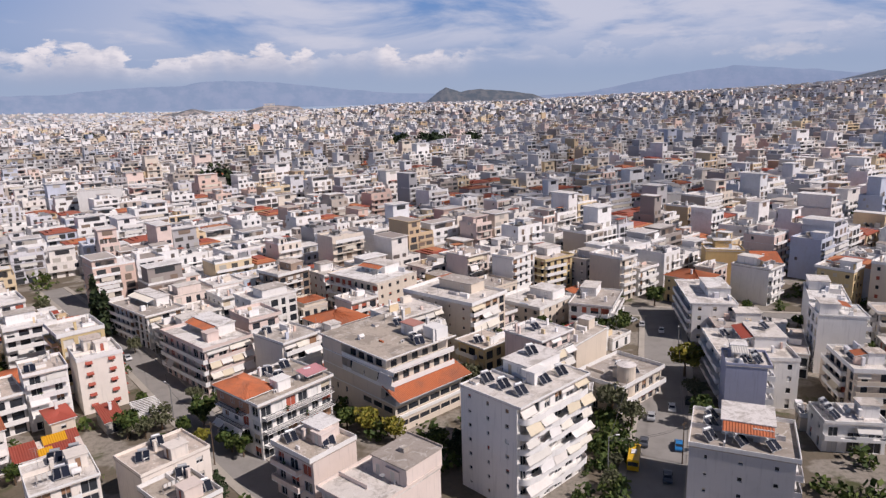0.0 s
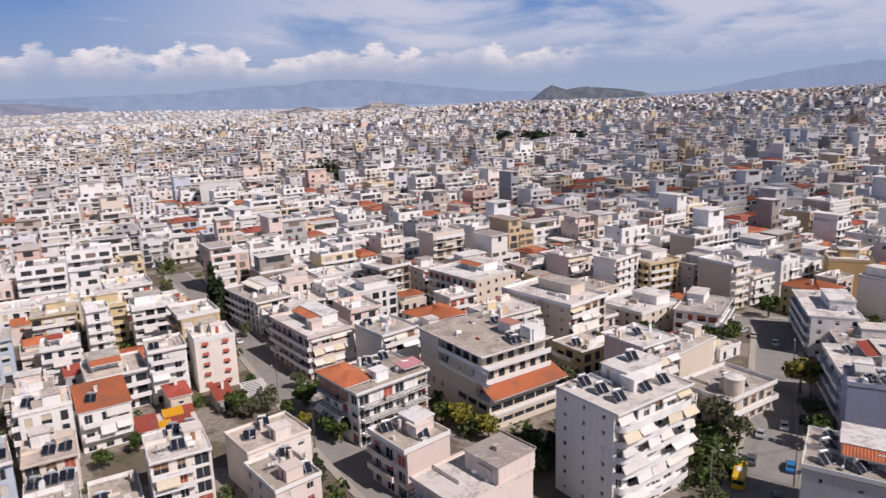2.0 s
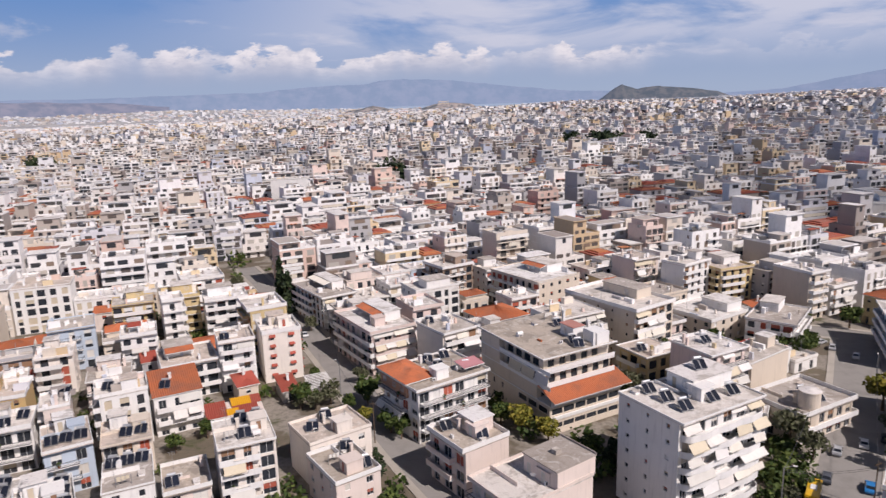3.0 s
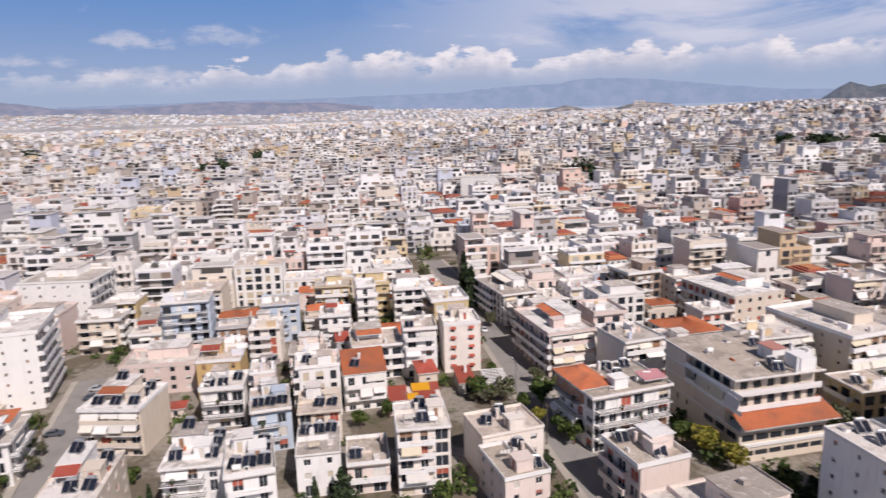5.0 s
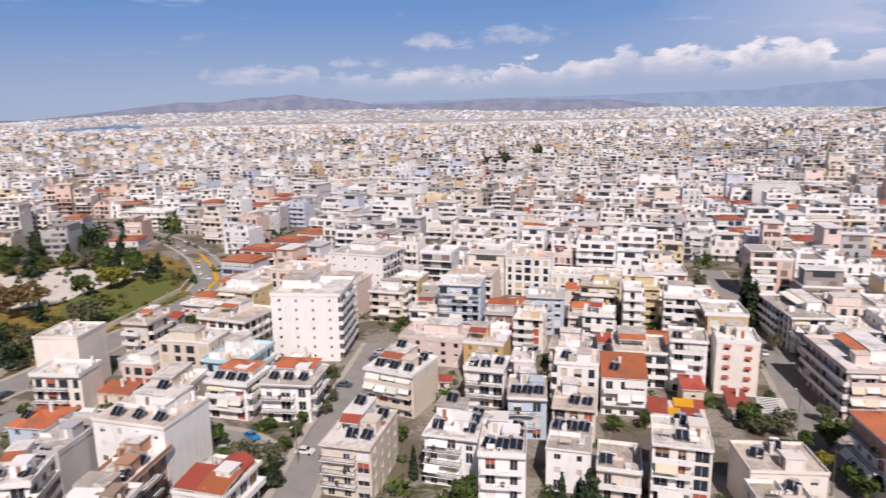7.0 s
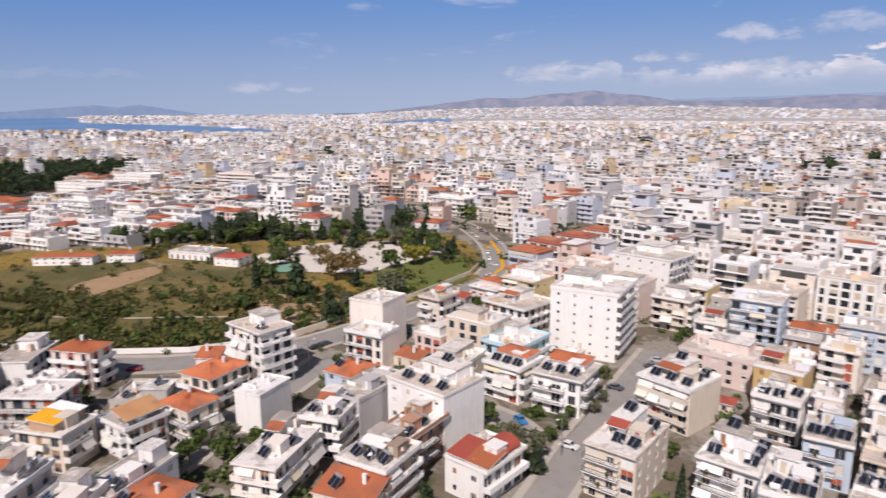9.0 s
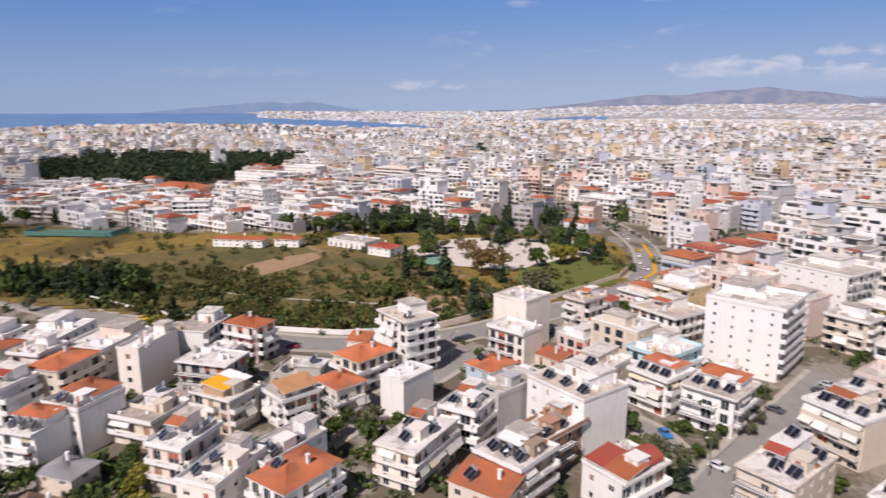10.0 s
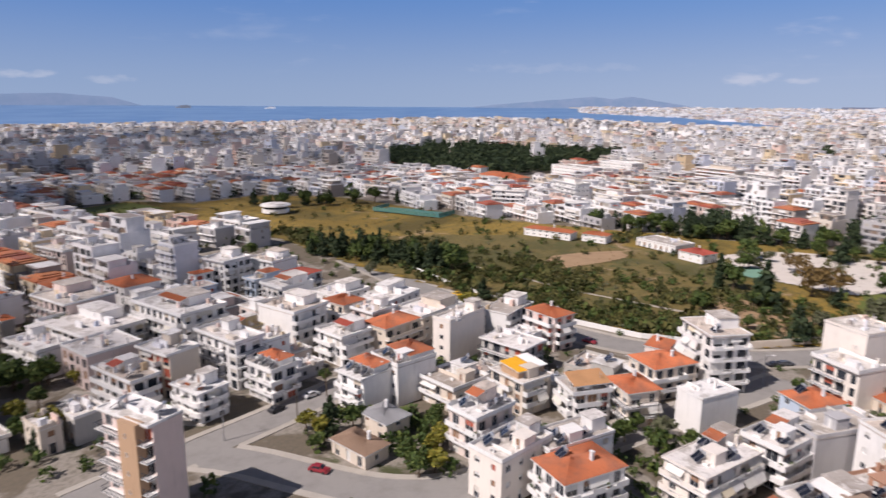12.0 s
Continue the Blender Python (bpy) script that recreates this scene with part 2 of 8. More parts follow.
def leaves(name, a, b):
    m = palette(name, [a, b, tuple((x + y) / 2 for x, y in zip(a, b)), tuple(x * 0.7 for x in a)], "island", 0.75, 0.0)
    return m


M_LEAF = leaves("green_leaves", (0.05, 0.085, 0.02), (0.1, 0.13, 0.03))
M_PINE = leaves("dark_pine_needles", (0.022, 0.04, 0.018), (0.045, 0.065, 0.025))
M_OLIVE = leaves("olive_leaves", (0.1, 0.11, 0.055), (0.14, 0.14, 0.085))
M_THICKET = leaves("dusty_thicket_leaves", (0.062, 0.068, 0.019), (0.125, 0.115, 0.034))
M_GOLD = leaves("yellow_green_leaves", (0.17, 0.17, 0.025), (0.24, 0.2, 0.03))
M_DRY = leaves("brown_dry_leaves", (0.13, 0.085, 0.03), (0.19, 0.12, 0.04))


def meadow(name, low, high):
    """Wild field: yellow flowering grass, green scrub and bare earth."""
    m = surface(name, (0.2, 0.17, 0.05))
    n = Nodes(m.node_tree)
    out, b = n.node("OutputMaterial"), n.node("BsdfPrincipled")
    n.put(out.inputs["Surface"], b.outputs[0])
    pos = n.node("NewGeometry").outputs["Position"]
    a = n.noise(pos, 0.018, 5.0, 0.6, 0.4)
    g = n.noise(pos, 0.07, 6.0, 0.65)
    f = n.noise(pos, 0.9, 4.0, 0.7)
    c = n.mix(n.ramp(a, 0.38, 0.55), low, high)
    c = n.mix(n.ramp(g, 0.54, 0.68), c, (0.085, 0.095, 0.024))
    c = n.mix(n.ramp(n.noise(pos, 0.035, 6.0, 0.7, 0.8), 0.6, 0.7), c, (0.42, 0.29, 0.18))
    c = n.mix(n.ramp(n.noise(pos, 0.28, 5.0, 0.7), 0.5, 0.64, 0.0, 0.55), c, (0.09, 0.085, 0.022))
    c = n.mix(n.ramp(f, 0.42, 0.7, 0.0, 0.6), c, (0.08, 0.075, 0.03))
    n.put(b.inputs["Base Color"], c)
    n.put(b.inputs["Roughness"], 0.97)
    bp = n.node("Bump")
    bp.inputs["Strength"].default_value, bp.inputs["Distance"].default_value = 0.7, 0.4
    n.put(bp.inputs["Height"], f)
    n.put(b.inputs["Normal"], bp.outputs[0])
    return m



def yards():
    """Ground between the houses: dust, weeds and worn concrete in patches."""
    m = surface("dusty_yards", (0.2, 0.165, 0.125))
    n = Nodes(m.node_tree)
    out, b = n.node("OutputMaterial"), n.node("BsdfPrincipled")
    n.put(out.inputs["Surface"], b.outputs[0])
    pos = n.node("NewGeometry").outputs["Position"]
    f = n.noise(pos, 0.9, 5.0, 0.7)
    c = n.mix(n.ramp(n.noise(pos, 0.05, 4.0, 0.6), 0.47, 0.53), (0.16, 0.13, 0.095), (0.31, 0.275, 0.235))
    c = n.mix(n.ramp(n.noise(pos, 0.09, 5.0, 0.65, 0.4), 0.56, 0.66), c, (0.07, 0.08, 0.028))
    c = n.mix(n.ramp(f, 0.4, 0.7, 0.0, 0.55), c, (0.1, 0.09, 0.065))
    n.put(b.inputs["Base Color"], c)
    n.put(b.inputs["Roughness"], 0.97)
    bp = n.node("Bump")
    bp.inputs["Strength"].default_value, bp.inputs["Distance"].default_value = 0.5, 0.2
    n.put(bp.inputs["Height"], f)
    n.put(b.inputs["Normal"], bp.outputs[0])
    return m


M_YARD = yards()
M_MEADOW = meadow("wild_meadow", (0.16, 0.115, 0.024), (0.31, 0.2, 0.034))
M_SCRUB = meadow("scrubland", (0.1, 0.09, 0.025), (0.19, 0.14, 0.042))


def distant(name, a, b, haze_glow, scale=0.01):
    """Far hills and plain: haze is imitated by adding even, sky-coloured emission."""
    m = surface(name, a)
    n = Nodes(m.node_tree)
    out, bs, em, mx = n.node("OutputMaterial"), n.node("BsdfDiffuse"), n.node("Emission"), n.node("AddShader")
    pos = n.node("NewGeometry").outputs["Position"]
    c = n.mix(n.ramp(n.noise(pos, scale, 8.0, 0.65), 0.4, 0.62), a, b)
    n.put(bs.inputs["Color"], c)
    n.put(em.inputs["Color"], haze_glow)
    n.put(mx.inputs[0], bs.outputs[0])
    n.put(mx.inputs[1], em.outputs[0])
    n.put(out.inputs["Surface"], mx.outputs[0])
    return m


def sea_surface():
    m = surface("sea_water", (0.03, 0.09, 0.2))
    n = Nodes(m.node_tree)
    out, b = n.node("OutputMaterial"), n.node("BsdfPrincipled")
    n.put(out.inputs["Surface"], b.outputs[0])
    pos = n.node("NewGeometry").outputs["Position"]
    c = n.mix(n.ramp(n.noise(pos, 0.004, 5.0), 0.35, 0.65), (0.12, 0.235, 0.44), (0.16, 0.28, 0.48))
    n.put(b.inputs["Base Color"], c)
    n.put(b.inputs["Roughness"], 0.55)
    n.put(b.inputs["Specular IOR Level"], 0.25)
    return m


M_SEA = sea_surface()
CITY = [(0.88, 0.87, 0.86), (0.72, 0.64, 0.55), (0.87, 0.85, 0.84), (0.46, 0.45, 0.46), (0.8, 0.76, 0.72), (0.89, 0.88, 0.87), (0.74, 0.55, 0.47), (0.78, 0.78, 0.8), (0.74, 0.6, 0.4), (0.88, 0.87, 0.86), (0.34, 0.3, 0.28),
        (0.8, 0.72, 0.63), (0.88, 0.86, 0.85), (0.56, 0.6, 0.7), (0.84, 0.82, 0.81), (0.78, 0.63, 0.57), (0.87, 0.86, 0.85), (0.5, 0.44, 0.39), (0.82, 0.78, 0.74), (0.88, 0.87, 0.87), (0.7, 0.7, 0.74), (0.62, 0.47, 0.3)]
M_CITY = palette("city_plaster", CITY, "tone", stain=0.16)
M_FITTINGS = palette("roof_fittings", CITY, "island", stain=0.1)
M_CITY_ROOF = palette("city_roof_decks", [(0.64, 0.6, 0.57), (0.8, 0.78, 0.76), (0.5, 0.45, 0.41), (0.84, 0.82, 0.81), (0.36, 0.31, 0.28), (0.76, 0.73, 0.7), (0.82, 0.8, 0.78)], "island", stain=0.45)
M_CITY_DARK = palette("city_windows", [(0.05, 0.05, 0.055), (0.09, 0.085, 0.08), (0.13, 0.11, 0.1), (0.04, 0.045, 0.055), (0.24, 0.18, 0.14), (0.05, 0.055, 0.06), (0.45, 0.42, 0.38)], "island", 0.4, 0.0)
M_CITY_TILE = palette("city_clay_roofs", [(0.48, 0.16, 0.07), (0.4, 0.1, 0.06), (0.52, 0.2, 0.09), (0.36, 0.12, 0.08)], "island", stain=0.2)
M_CITY_AWN = palette("city_awnings", [(0.76, 0.74, 0.7), (0.72, 0.66, 0.56), (0.78, 0.77, 0.75), (0.6, 0.56, 0.5)], "island", stain=0.05)


def with_haze(m, haze_glow):
    """Imitate haze by adding even emission to a far material."""
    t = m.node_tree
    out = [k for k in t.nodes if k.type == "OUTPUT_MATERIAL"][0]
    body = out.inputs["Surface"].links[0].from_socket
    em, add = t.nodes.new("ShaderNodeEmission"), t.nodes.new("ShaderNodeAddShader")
    em.inputs["Color"].default_value = (*haze_glow, 1)
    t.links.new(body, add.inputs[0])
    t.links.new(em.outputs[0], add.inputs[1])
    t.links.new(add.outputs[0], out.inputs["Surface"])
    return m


M_CITY_FAR = with_haze(palette("hazy_suburb_walls", [tuple(v * 0.8 for v in c) for c in CITY], "tone"), (0.085, 0.1, 0.13))
M_DARK_FAR = with_haze(palette("hazy_suburb_windows", [(0.06, 0.06, 0.06), (0.14, 0.12, 0.11)], "island", 0.6, 0.0), (0.1, 0.115, 0.15))


def cloud_stuff():
    """Vapour: part of the light goes through, part is scattered."""
    m = bpy.data.materials.new("cloud_vapour")
    m.use_nodes = True
    n = Nodes(m.node_tree)
    out, mx, tr, df = n.node("OutputMaterial"), n.node("MixShader"), n.node("BsdfTransparent"), n.node("BsdfDiffuse")
    pos = n.node("NewGeometry").outputs["Position"]
    n.put(df.inputs["Color"], (0.8, 0.8, 0.8))
    n.put(mx.inputs[0], n.ramp(n.noise(pos, 0.02, 5.0, 0.6), 0.35, 0.65, 0.02, 0.26))
    n.put(mx.inputs[1], tr.outputs[0])
    n.put(mx.inputs[2], df.outputs[0])
    n.put(out.inputs["Surface"], mx.outputs[0])
    return m


M_CLOUD = cloud_stuff()


# ---- mesh tools ----
class Gather:
    """Collects faces, then makes one mesh of them."""

    def __init__(self):
        self.v, self.f, self.m = [], [], []

    def quad(self, a, b, c, d, m=0):
        i = len(self.v)
        self.v += [a, b, c, d]
        self.f.append((i, i + 1, i + 2, i + 3))
        self.m.append(m)

    def tri(self, a, b, c, m=0):
        i = len(self.v)
        self.v += [a, b, c]
        self.f.append((i, i + 1, i + 2))
        self.m.append(m)

    def box(self, x0, x1, y0, y1, z0, z1, m=0, turn=None):
        i = len(self.v)
        p = [(x0, y0, z0), (x1, y0, z0), (x1, y1, z0), (x0, y1, z0), (x0, y0, z1), (x1, y0, z1), (x1, y1, z1), (x0, y1, z1)]
        self.v += [tuple(turn @ Vector(q)) for q in p] if turn else p
        for f in ((3, 2, 1, 0), (4, 5, 6, 7), (0, 1, 5, 4), (1, 2, 6, 5), (2, 3, 7, 6), (3, 0, 4, 7)):
            self.f.append(tuple(i + k for k in f))
            self.m.append(m)

    def tube(self, a, b, r0, r1, n=6, m=0):
        a, b = Vector(a), Vector(b)
        q = (b - a).to_track_quat("Z", "Y")
        i = len(self.v)
        for p, r in ((a, r0), (b, r1)):
            for k in range(n):
                t = 2 * math.pi * k / n
                self.v.append(tuple(p + q @ Vector((r * math.cos(t), r * math.sin(t), 0))))
        for k in range(n):
            j = (k + 1) % n
            self.f.append((i + k, i + j, i + n + j, i + n + k))
            self.m.append(m)
        self.f.append(tuple(i + n + k for k in range(n)))
        self.f.append(tuple(i + n - 1 - k for k in range(n)))
        self.m += [m, m]

    def mesh(self, name, *mats):
        me = bpy.data.meshes.new(name)
        me.from_pydata(self.v, [], self.f)
        for m in mats:
            me.materials.append(m)
        if len(mats) > 1:
            me.polygons.foreach_set("material_index", self.m)
        return me


def part(name, me, parent, at=(0, 0, 0), rz=0.0, label=""):
    """One mesh object under a thing or under a part."""
    ob = new(name, me)
    ob.parent = parent
    if at != (0, 0, 0) or rz:
        ob.matrix_basis = pose(*at, 0, 0, rz)
    if label:
        ob["label"] = label
    return ob


def thing(name, x, y, z, rz, label, category, group="", kind=""):
    ob = new(name)
    ob.empty_display_size = 0.5
    ob.matrix_world = pose(x, y, z, 0, 0, rz)
    return tagged(ob, label, category, group, kind)


def inside(px, py, poly):
    """Points in a polygon; px and py are arrays."""
    hit = np.zeros(np.shape(px), bool)
    n = len(poly)
    for i in range(n):
        (x0, y0), (x1, y1) = poly[i], poly[(i + 1) % n]
        cross = ((y0 > py) != (y1 > py)) & (px < (x1 - x0) * (py - y0) / ((y1 - y0) or 1e-9) + x0)
        hit ^= cross
    return hit


def near_line(px, py, line):
    """Distance of points from a polyline."""
    best = np.full(np.shape(px), 1e9)
    for (x0, y0), (x1, y1) in zip(line, line[1:]):
        ux, uy = x1 - x0, y1 - y0
        t = np.clip(((px - x0) * ux + (py - y0) * uy) / (ux * ux + uy * uy), 0, 1)
        best = np.minimum(best, np.hypot(px - x0 - t * ux, py - y0 - t * uy))
    return best


def quads_mesh(name, V, mat):
    """Mesh of loose quads from an array (n, 4, 3)."""
    n = len(V)
    me = bpy.data.meshes.new(name)
    me.vertices.add(n * 4)
    me.vertices.foreach_set("co", np.ascontiguousarray(V, dtype=np.float32).ravel())
    me.loops.add(n * 4)
    me.loops.foreach_set("vertex_index", np.arange(n * 4, dtype=np.int32))
    me.polygons.add(n)
    me.polygons.foreach_set("loop_start", np.arange(n, dtype=np.int32) * 4)
    me.polygons.foreach_set("use_smooth", np.zeros(n, bool))
    me.materials.append(mat)
    me.update()
    return me


def boxes_mesh(name, B, mat):
    """Many boxes in one mesh. B: arrays (n, 8): base centre x y z, sizes, yaw, tone."""
    B = np.concatenate(B) if isinstance(B, list) else B
    n = len(B)
    k = np.array([[-.5, -.5, 0], [.5, -.5, 0], [.5, .5, 0], [-.5, .5, 0], [-.5, -.5, 1], [.5, -.5, 1], [.5, .5, 1], [-.5, .5, 1]])
    v = k[None] * B[:, None, 3:6]
    co, si = np.cos(B[:, 6])[:, None], np.sin(B[:, 6])[:, None]
    V = np.stack([v[..., 0] * co - v[..., 1] * si, v[..., 0] * si + v[..., 1] * co, v[..., 2]], -1) + B[:, None, 0:3]
    f = np.array([[4, 5, 6, 7], [0, 1, 5, 4], [1, 2, 6, 5], [2, 3, 7, 6], [3, 0, 4, 7]])
    F = (f[None] + (np.arange(n) * 8)[:, None, None]).reshape(-1, 4)
    me = bpy.data.meshes.new(name)
    me.vertices.add(n * 8)
    me.vertices.foreach_set("co", V.astype(np.float32).ravel())
    me.loops.add(F.size)
    me.loops.foreach_set("vertex_index", F.astype(np.int32).ravel())
    me.polygons.add(len(F))
    me.polygons.foreach_set("loop_start", np.arange(len(F), dtype=np.int32) * 4)
    me.polygons.foreach_set("use_smooth", np.zeros(len(F), bool))
    tone = me.attributes.new("tone", "FLOAT", "POINT")
    tone.data.foreach_set("value", np.repeat(B[:, 7], 8).astype(np.float32))
    me.materials.append(mat)
    me.update()
    return me

def welded(g, name, *mats):
    """The gathered faces as one joined skin."""
    me = g.mesh(name, *mats)
    bm = bmesh.new()
    bm.from_mesh(me)
    bmesh.ops.remove_doubles(bm, verts=bm.verts, dist=0.003)
    bm.to_mesh(me)
    bm.free()
    return me


# ---- land, sea and far hills ----
CREST = ((-60, 1.6), (-33.5, 0.95), (-28, 0.6), (-21.7, 0.42), (-15, 0.3), (-6, 0.05), (3.5, 0.1), (8.3, -0.13), (17, -0.35), (26, -0.55), (33, -0.7), (54, -0.83),
         (70, -0.75), (80, -0.82), (86, -1.1), (92, -1.75), (99, -1.67), (107, -1.34), (118.6, -1.3), (127, -1.53), (136, -1.71), (145, -1.84), (200, -1.8))
EDGE = ((-60, 4200), (80, 4200), (92, 2700), (200, 2700))
PLAIN = ((-60, 0.0), (5, -0.4), (20, -0.1), (30, 0.1), (36, 0.25), (45, 0.0), (58, 0.42), (70, 0.42), (80, 0.2), (86, -0.2), (95, -0.3))
SHORE = ((80, 4200), (87, 2760), (91, 3000), (98, 3600), (107, 4150), (107.6, 4900), (200, 4900))


def table(pairs, v):
    return np.interp(v, [a for a, _ in pairs], [b for _, b in pairs])


def bearing(x, y):
    az = np.degrees(np.arctan2(-x, y))
    return np.where(az < -100, az + 360, az)


def sea_level(r):
    return -26 + 66 * np.clip((r - 2700) / 2250, -0.2, 1)


def land(x, y):
    """Height of the ground: level near the middle, then falling or rising to the skyline, the plain and the coast."""
    x, y = np.asarray(x, float), np.asarray(y, float)
    r, az = np.hypot(x, y), bearing(x, y)
    rc = table(EDGE, az)
    zc = 61 + rc * np.tan(np.radians(table(CREST, az)))
    z = zc * np.clip((r - 300) / (rc - 300), 0, 1)
    top = 66 + 4700 * np.tan(np.radians(table(PLAIN, az)))
    inland = zc + (top - zc) * np.clip((r - rc) / (4700 - rc), 0, 1)
    rs = table(SHORE, az)
    sunk = np.minimum(zc, sea_level(r) - 12)
    head = sea_level(rs) + (47 - sea_level(rs)) * np.clip((r - rs) / np.maximum(4650 - rs, 1), 0, 1)
    coast = np.where(r < rc + 60, zc, np.where(r < rs, sunk, head))
    far = np.where(az < 86, inland, coast)
    return np.where(r > rc, far, z)


def polar(name, rs, azs, height, mat):
    R, A = np.meshgrid(np.array(rs, float), np.radians(np.array(azs, float)), indexing="ij")
    X, Y = -R * np.sin(A), R * np.cos(A)
    Z = height(X, Y)
    n, k = X.shape
    V = np.stack([X, Y, Z], -1).reshape(-1, 3)
    i = np.arange((n - 1) * (k - 1))
    a = (i // (k - 1)) * k + i % (k - 1)
    me = bpy.data.meshes.new(name)
    me.from_pydata(V.tolist(), [], np.stack([a, a + 1, a + k + 1, a + k], -1).tolist())
    me.materials.append(mat)
    return new(name, me)


ground = polar("ground", [0.0, 60, 120, 200, 300] + list(range(400, 2700, 150)) + list(range(2700, 3541, 60)), np.arange(-100, 260.5, 1.0), land, M_YARD)
tagged(ground, "dusty ground of yards and lanes under the city", "ground", kind="structure")
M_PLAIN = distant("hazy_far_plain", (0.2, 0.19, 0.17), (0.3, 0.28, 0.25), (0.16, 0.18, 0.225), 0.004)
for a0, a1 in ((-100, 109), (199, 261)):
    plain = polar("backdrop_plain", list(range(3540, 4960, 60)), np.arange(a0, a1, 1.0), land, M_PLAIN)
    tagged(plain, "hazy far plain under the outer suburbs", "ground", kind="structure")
sea = polar("water", list(range(2500, 4980, 200)) + [4985], np.arange(78, 200, 2.0), lambda x, y: sea_level(np.hypot(x, y)), M_SEA)
tagged(sea, "calm blue sea reaching a hazy horizon", "sea", kind="structure")


def ridge(name, crest, r0, r1, foot, mat, rough, label, seed=0.0):
    """A range of hills: rises from the foot at r0 to its crest at r1."""
    azs = np.arange(crest[0][0], crest[-1][0] + 0.01, 0.12)

    def height(x, y):
        r, az = np.hypot(x, y), bearing(x, y)
        s = (r - r0) / (r1 - r0)
        top = 70 + r1 * np.tan(np.radians(table(crest, az)))
        low = 70 + r0 * np.tan(np.radians(foot))
        h = low + (top - low) * np.sin(np.clip(s, 0, 1) * math.pi / 2)
        wob = np.array([noise.fractal((float(a) * 0.55 + seed, float(b) * 1.8, seed), 1.0, 2.0, 6) for a, b in zip(az.ravel(), s.ravel())]).reshape(r.shape)
        return h + wob * rough * (top - low) * np.clip(s, 0.1, 1)

    ob = polar(name, np.linspace(r0, r1, 9), azs, height, mat)
    return tagged(ob, label, "hills", kind="structure")


# the third colour of each is haze, put in as emission
M_FAR_A = distant("hazy_blue_mountains", (0.03, 0.05, 0.06), (0.07, 0.08, 0.09), (0.275, 0.355, 0.54))
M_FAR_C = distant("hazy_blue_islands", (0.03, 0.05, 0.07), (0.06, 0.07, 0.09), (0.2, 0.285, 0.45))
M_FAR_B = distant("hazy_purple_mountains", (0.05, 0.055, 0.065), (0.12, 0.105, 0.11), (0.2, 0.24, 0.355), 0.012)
M_CITADEL = distant("hazy_rocky_citadel", (0.05, 0.055, 0.04), (0.36, 0.29, 0.24), (0.1, 0.12, 0.165), 0.022)
M_HILL = distant("hazy_wooded_hill", (0.03, 0.035, 0.028), (0.1, 0.09, 0.07), (0.1, 0.13, 0.19), 0.02)
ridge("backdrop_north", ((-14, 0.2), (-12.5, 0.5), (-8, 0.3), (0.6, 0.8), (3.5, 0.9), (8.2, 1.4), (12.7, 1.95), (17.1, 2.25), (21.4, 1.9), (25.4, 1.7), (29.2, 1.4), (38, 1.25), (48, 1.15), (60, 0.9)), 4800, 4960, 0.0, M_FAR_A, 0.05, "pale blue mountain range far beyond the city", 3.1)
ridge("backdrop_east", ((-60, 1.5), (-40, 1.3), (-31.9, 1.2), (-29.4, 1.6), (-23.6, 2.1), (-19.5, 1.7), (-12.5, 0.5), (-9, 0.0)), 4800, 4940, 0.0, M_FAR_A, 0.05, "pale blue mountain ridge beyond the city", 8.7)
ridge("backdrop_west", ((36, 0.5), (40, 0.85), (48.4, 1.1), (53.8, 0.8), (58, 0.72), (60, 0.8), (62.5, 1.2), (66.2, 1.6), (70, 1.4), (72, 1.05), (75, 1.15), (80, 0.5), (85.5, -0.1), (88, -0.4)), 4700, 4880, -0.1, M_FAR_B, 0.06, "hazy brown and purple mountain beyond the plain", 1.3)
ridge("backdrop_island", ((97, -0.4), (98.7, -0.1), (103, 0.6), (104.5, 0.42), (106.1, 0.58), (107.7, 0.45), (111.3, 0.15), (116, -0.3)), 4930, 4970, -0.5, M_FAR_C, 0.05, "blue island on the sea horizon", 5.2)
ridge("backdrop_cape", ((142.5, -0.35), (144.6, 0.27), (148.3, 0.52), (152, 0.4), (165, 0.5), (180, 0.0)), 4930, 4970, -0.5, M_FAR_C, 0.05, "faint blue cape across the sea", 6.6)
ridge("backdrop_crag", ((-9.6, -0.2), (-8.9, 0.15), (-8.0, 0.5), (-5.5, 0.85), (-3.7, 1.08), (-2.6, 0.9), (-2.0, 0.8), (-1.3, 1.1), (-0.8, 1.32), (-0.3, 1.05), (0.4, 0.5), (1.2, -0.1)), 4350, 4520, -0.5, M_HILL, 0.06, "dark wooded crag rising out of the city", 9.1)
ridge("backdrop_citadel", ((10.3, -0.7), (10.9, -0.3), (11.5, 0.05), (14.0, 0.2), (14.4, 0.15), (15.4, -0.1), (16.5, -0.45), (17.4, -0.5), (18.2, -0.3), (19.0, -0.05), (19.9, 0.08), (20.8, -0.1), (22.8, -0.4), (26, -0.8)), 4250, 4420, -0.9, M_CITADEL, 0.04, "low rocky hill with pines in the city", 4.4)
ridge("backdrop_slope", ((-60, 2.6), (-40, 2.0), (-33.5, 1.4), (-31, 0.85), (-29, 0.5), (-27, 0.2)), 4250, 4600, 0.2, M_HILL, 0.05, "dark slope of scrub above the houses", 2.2)

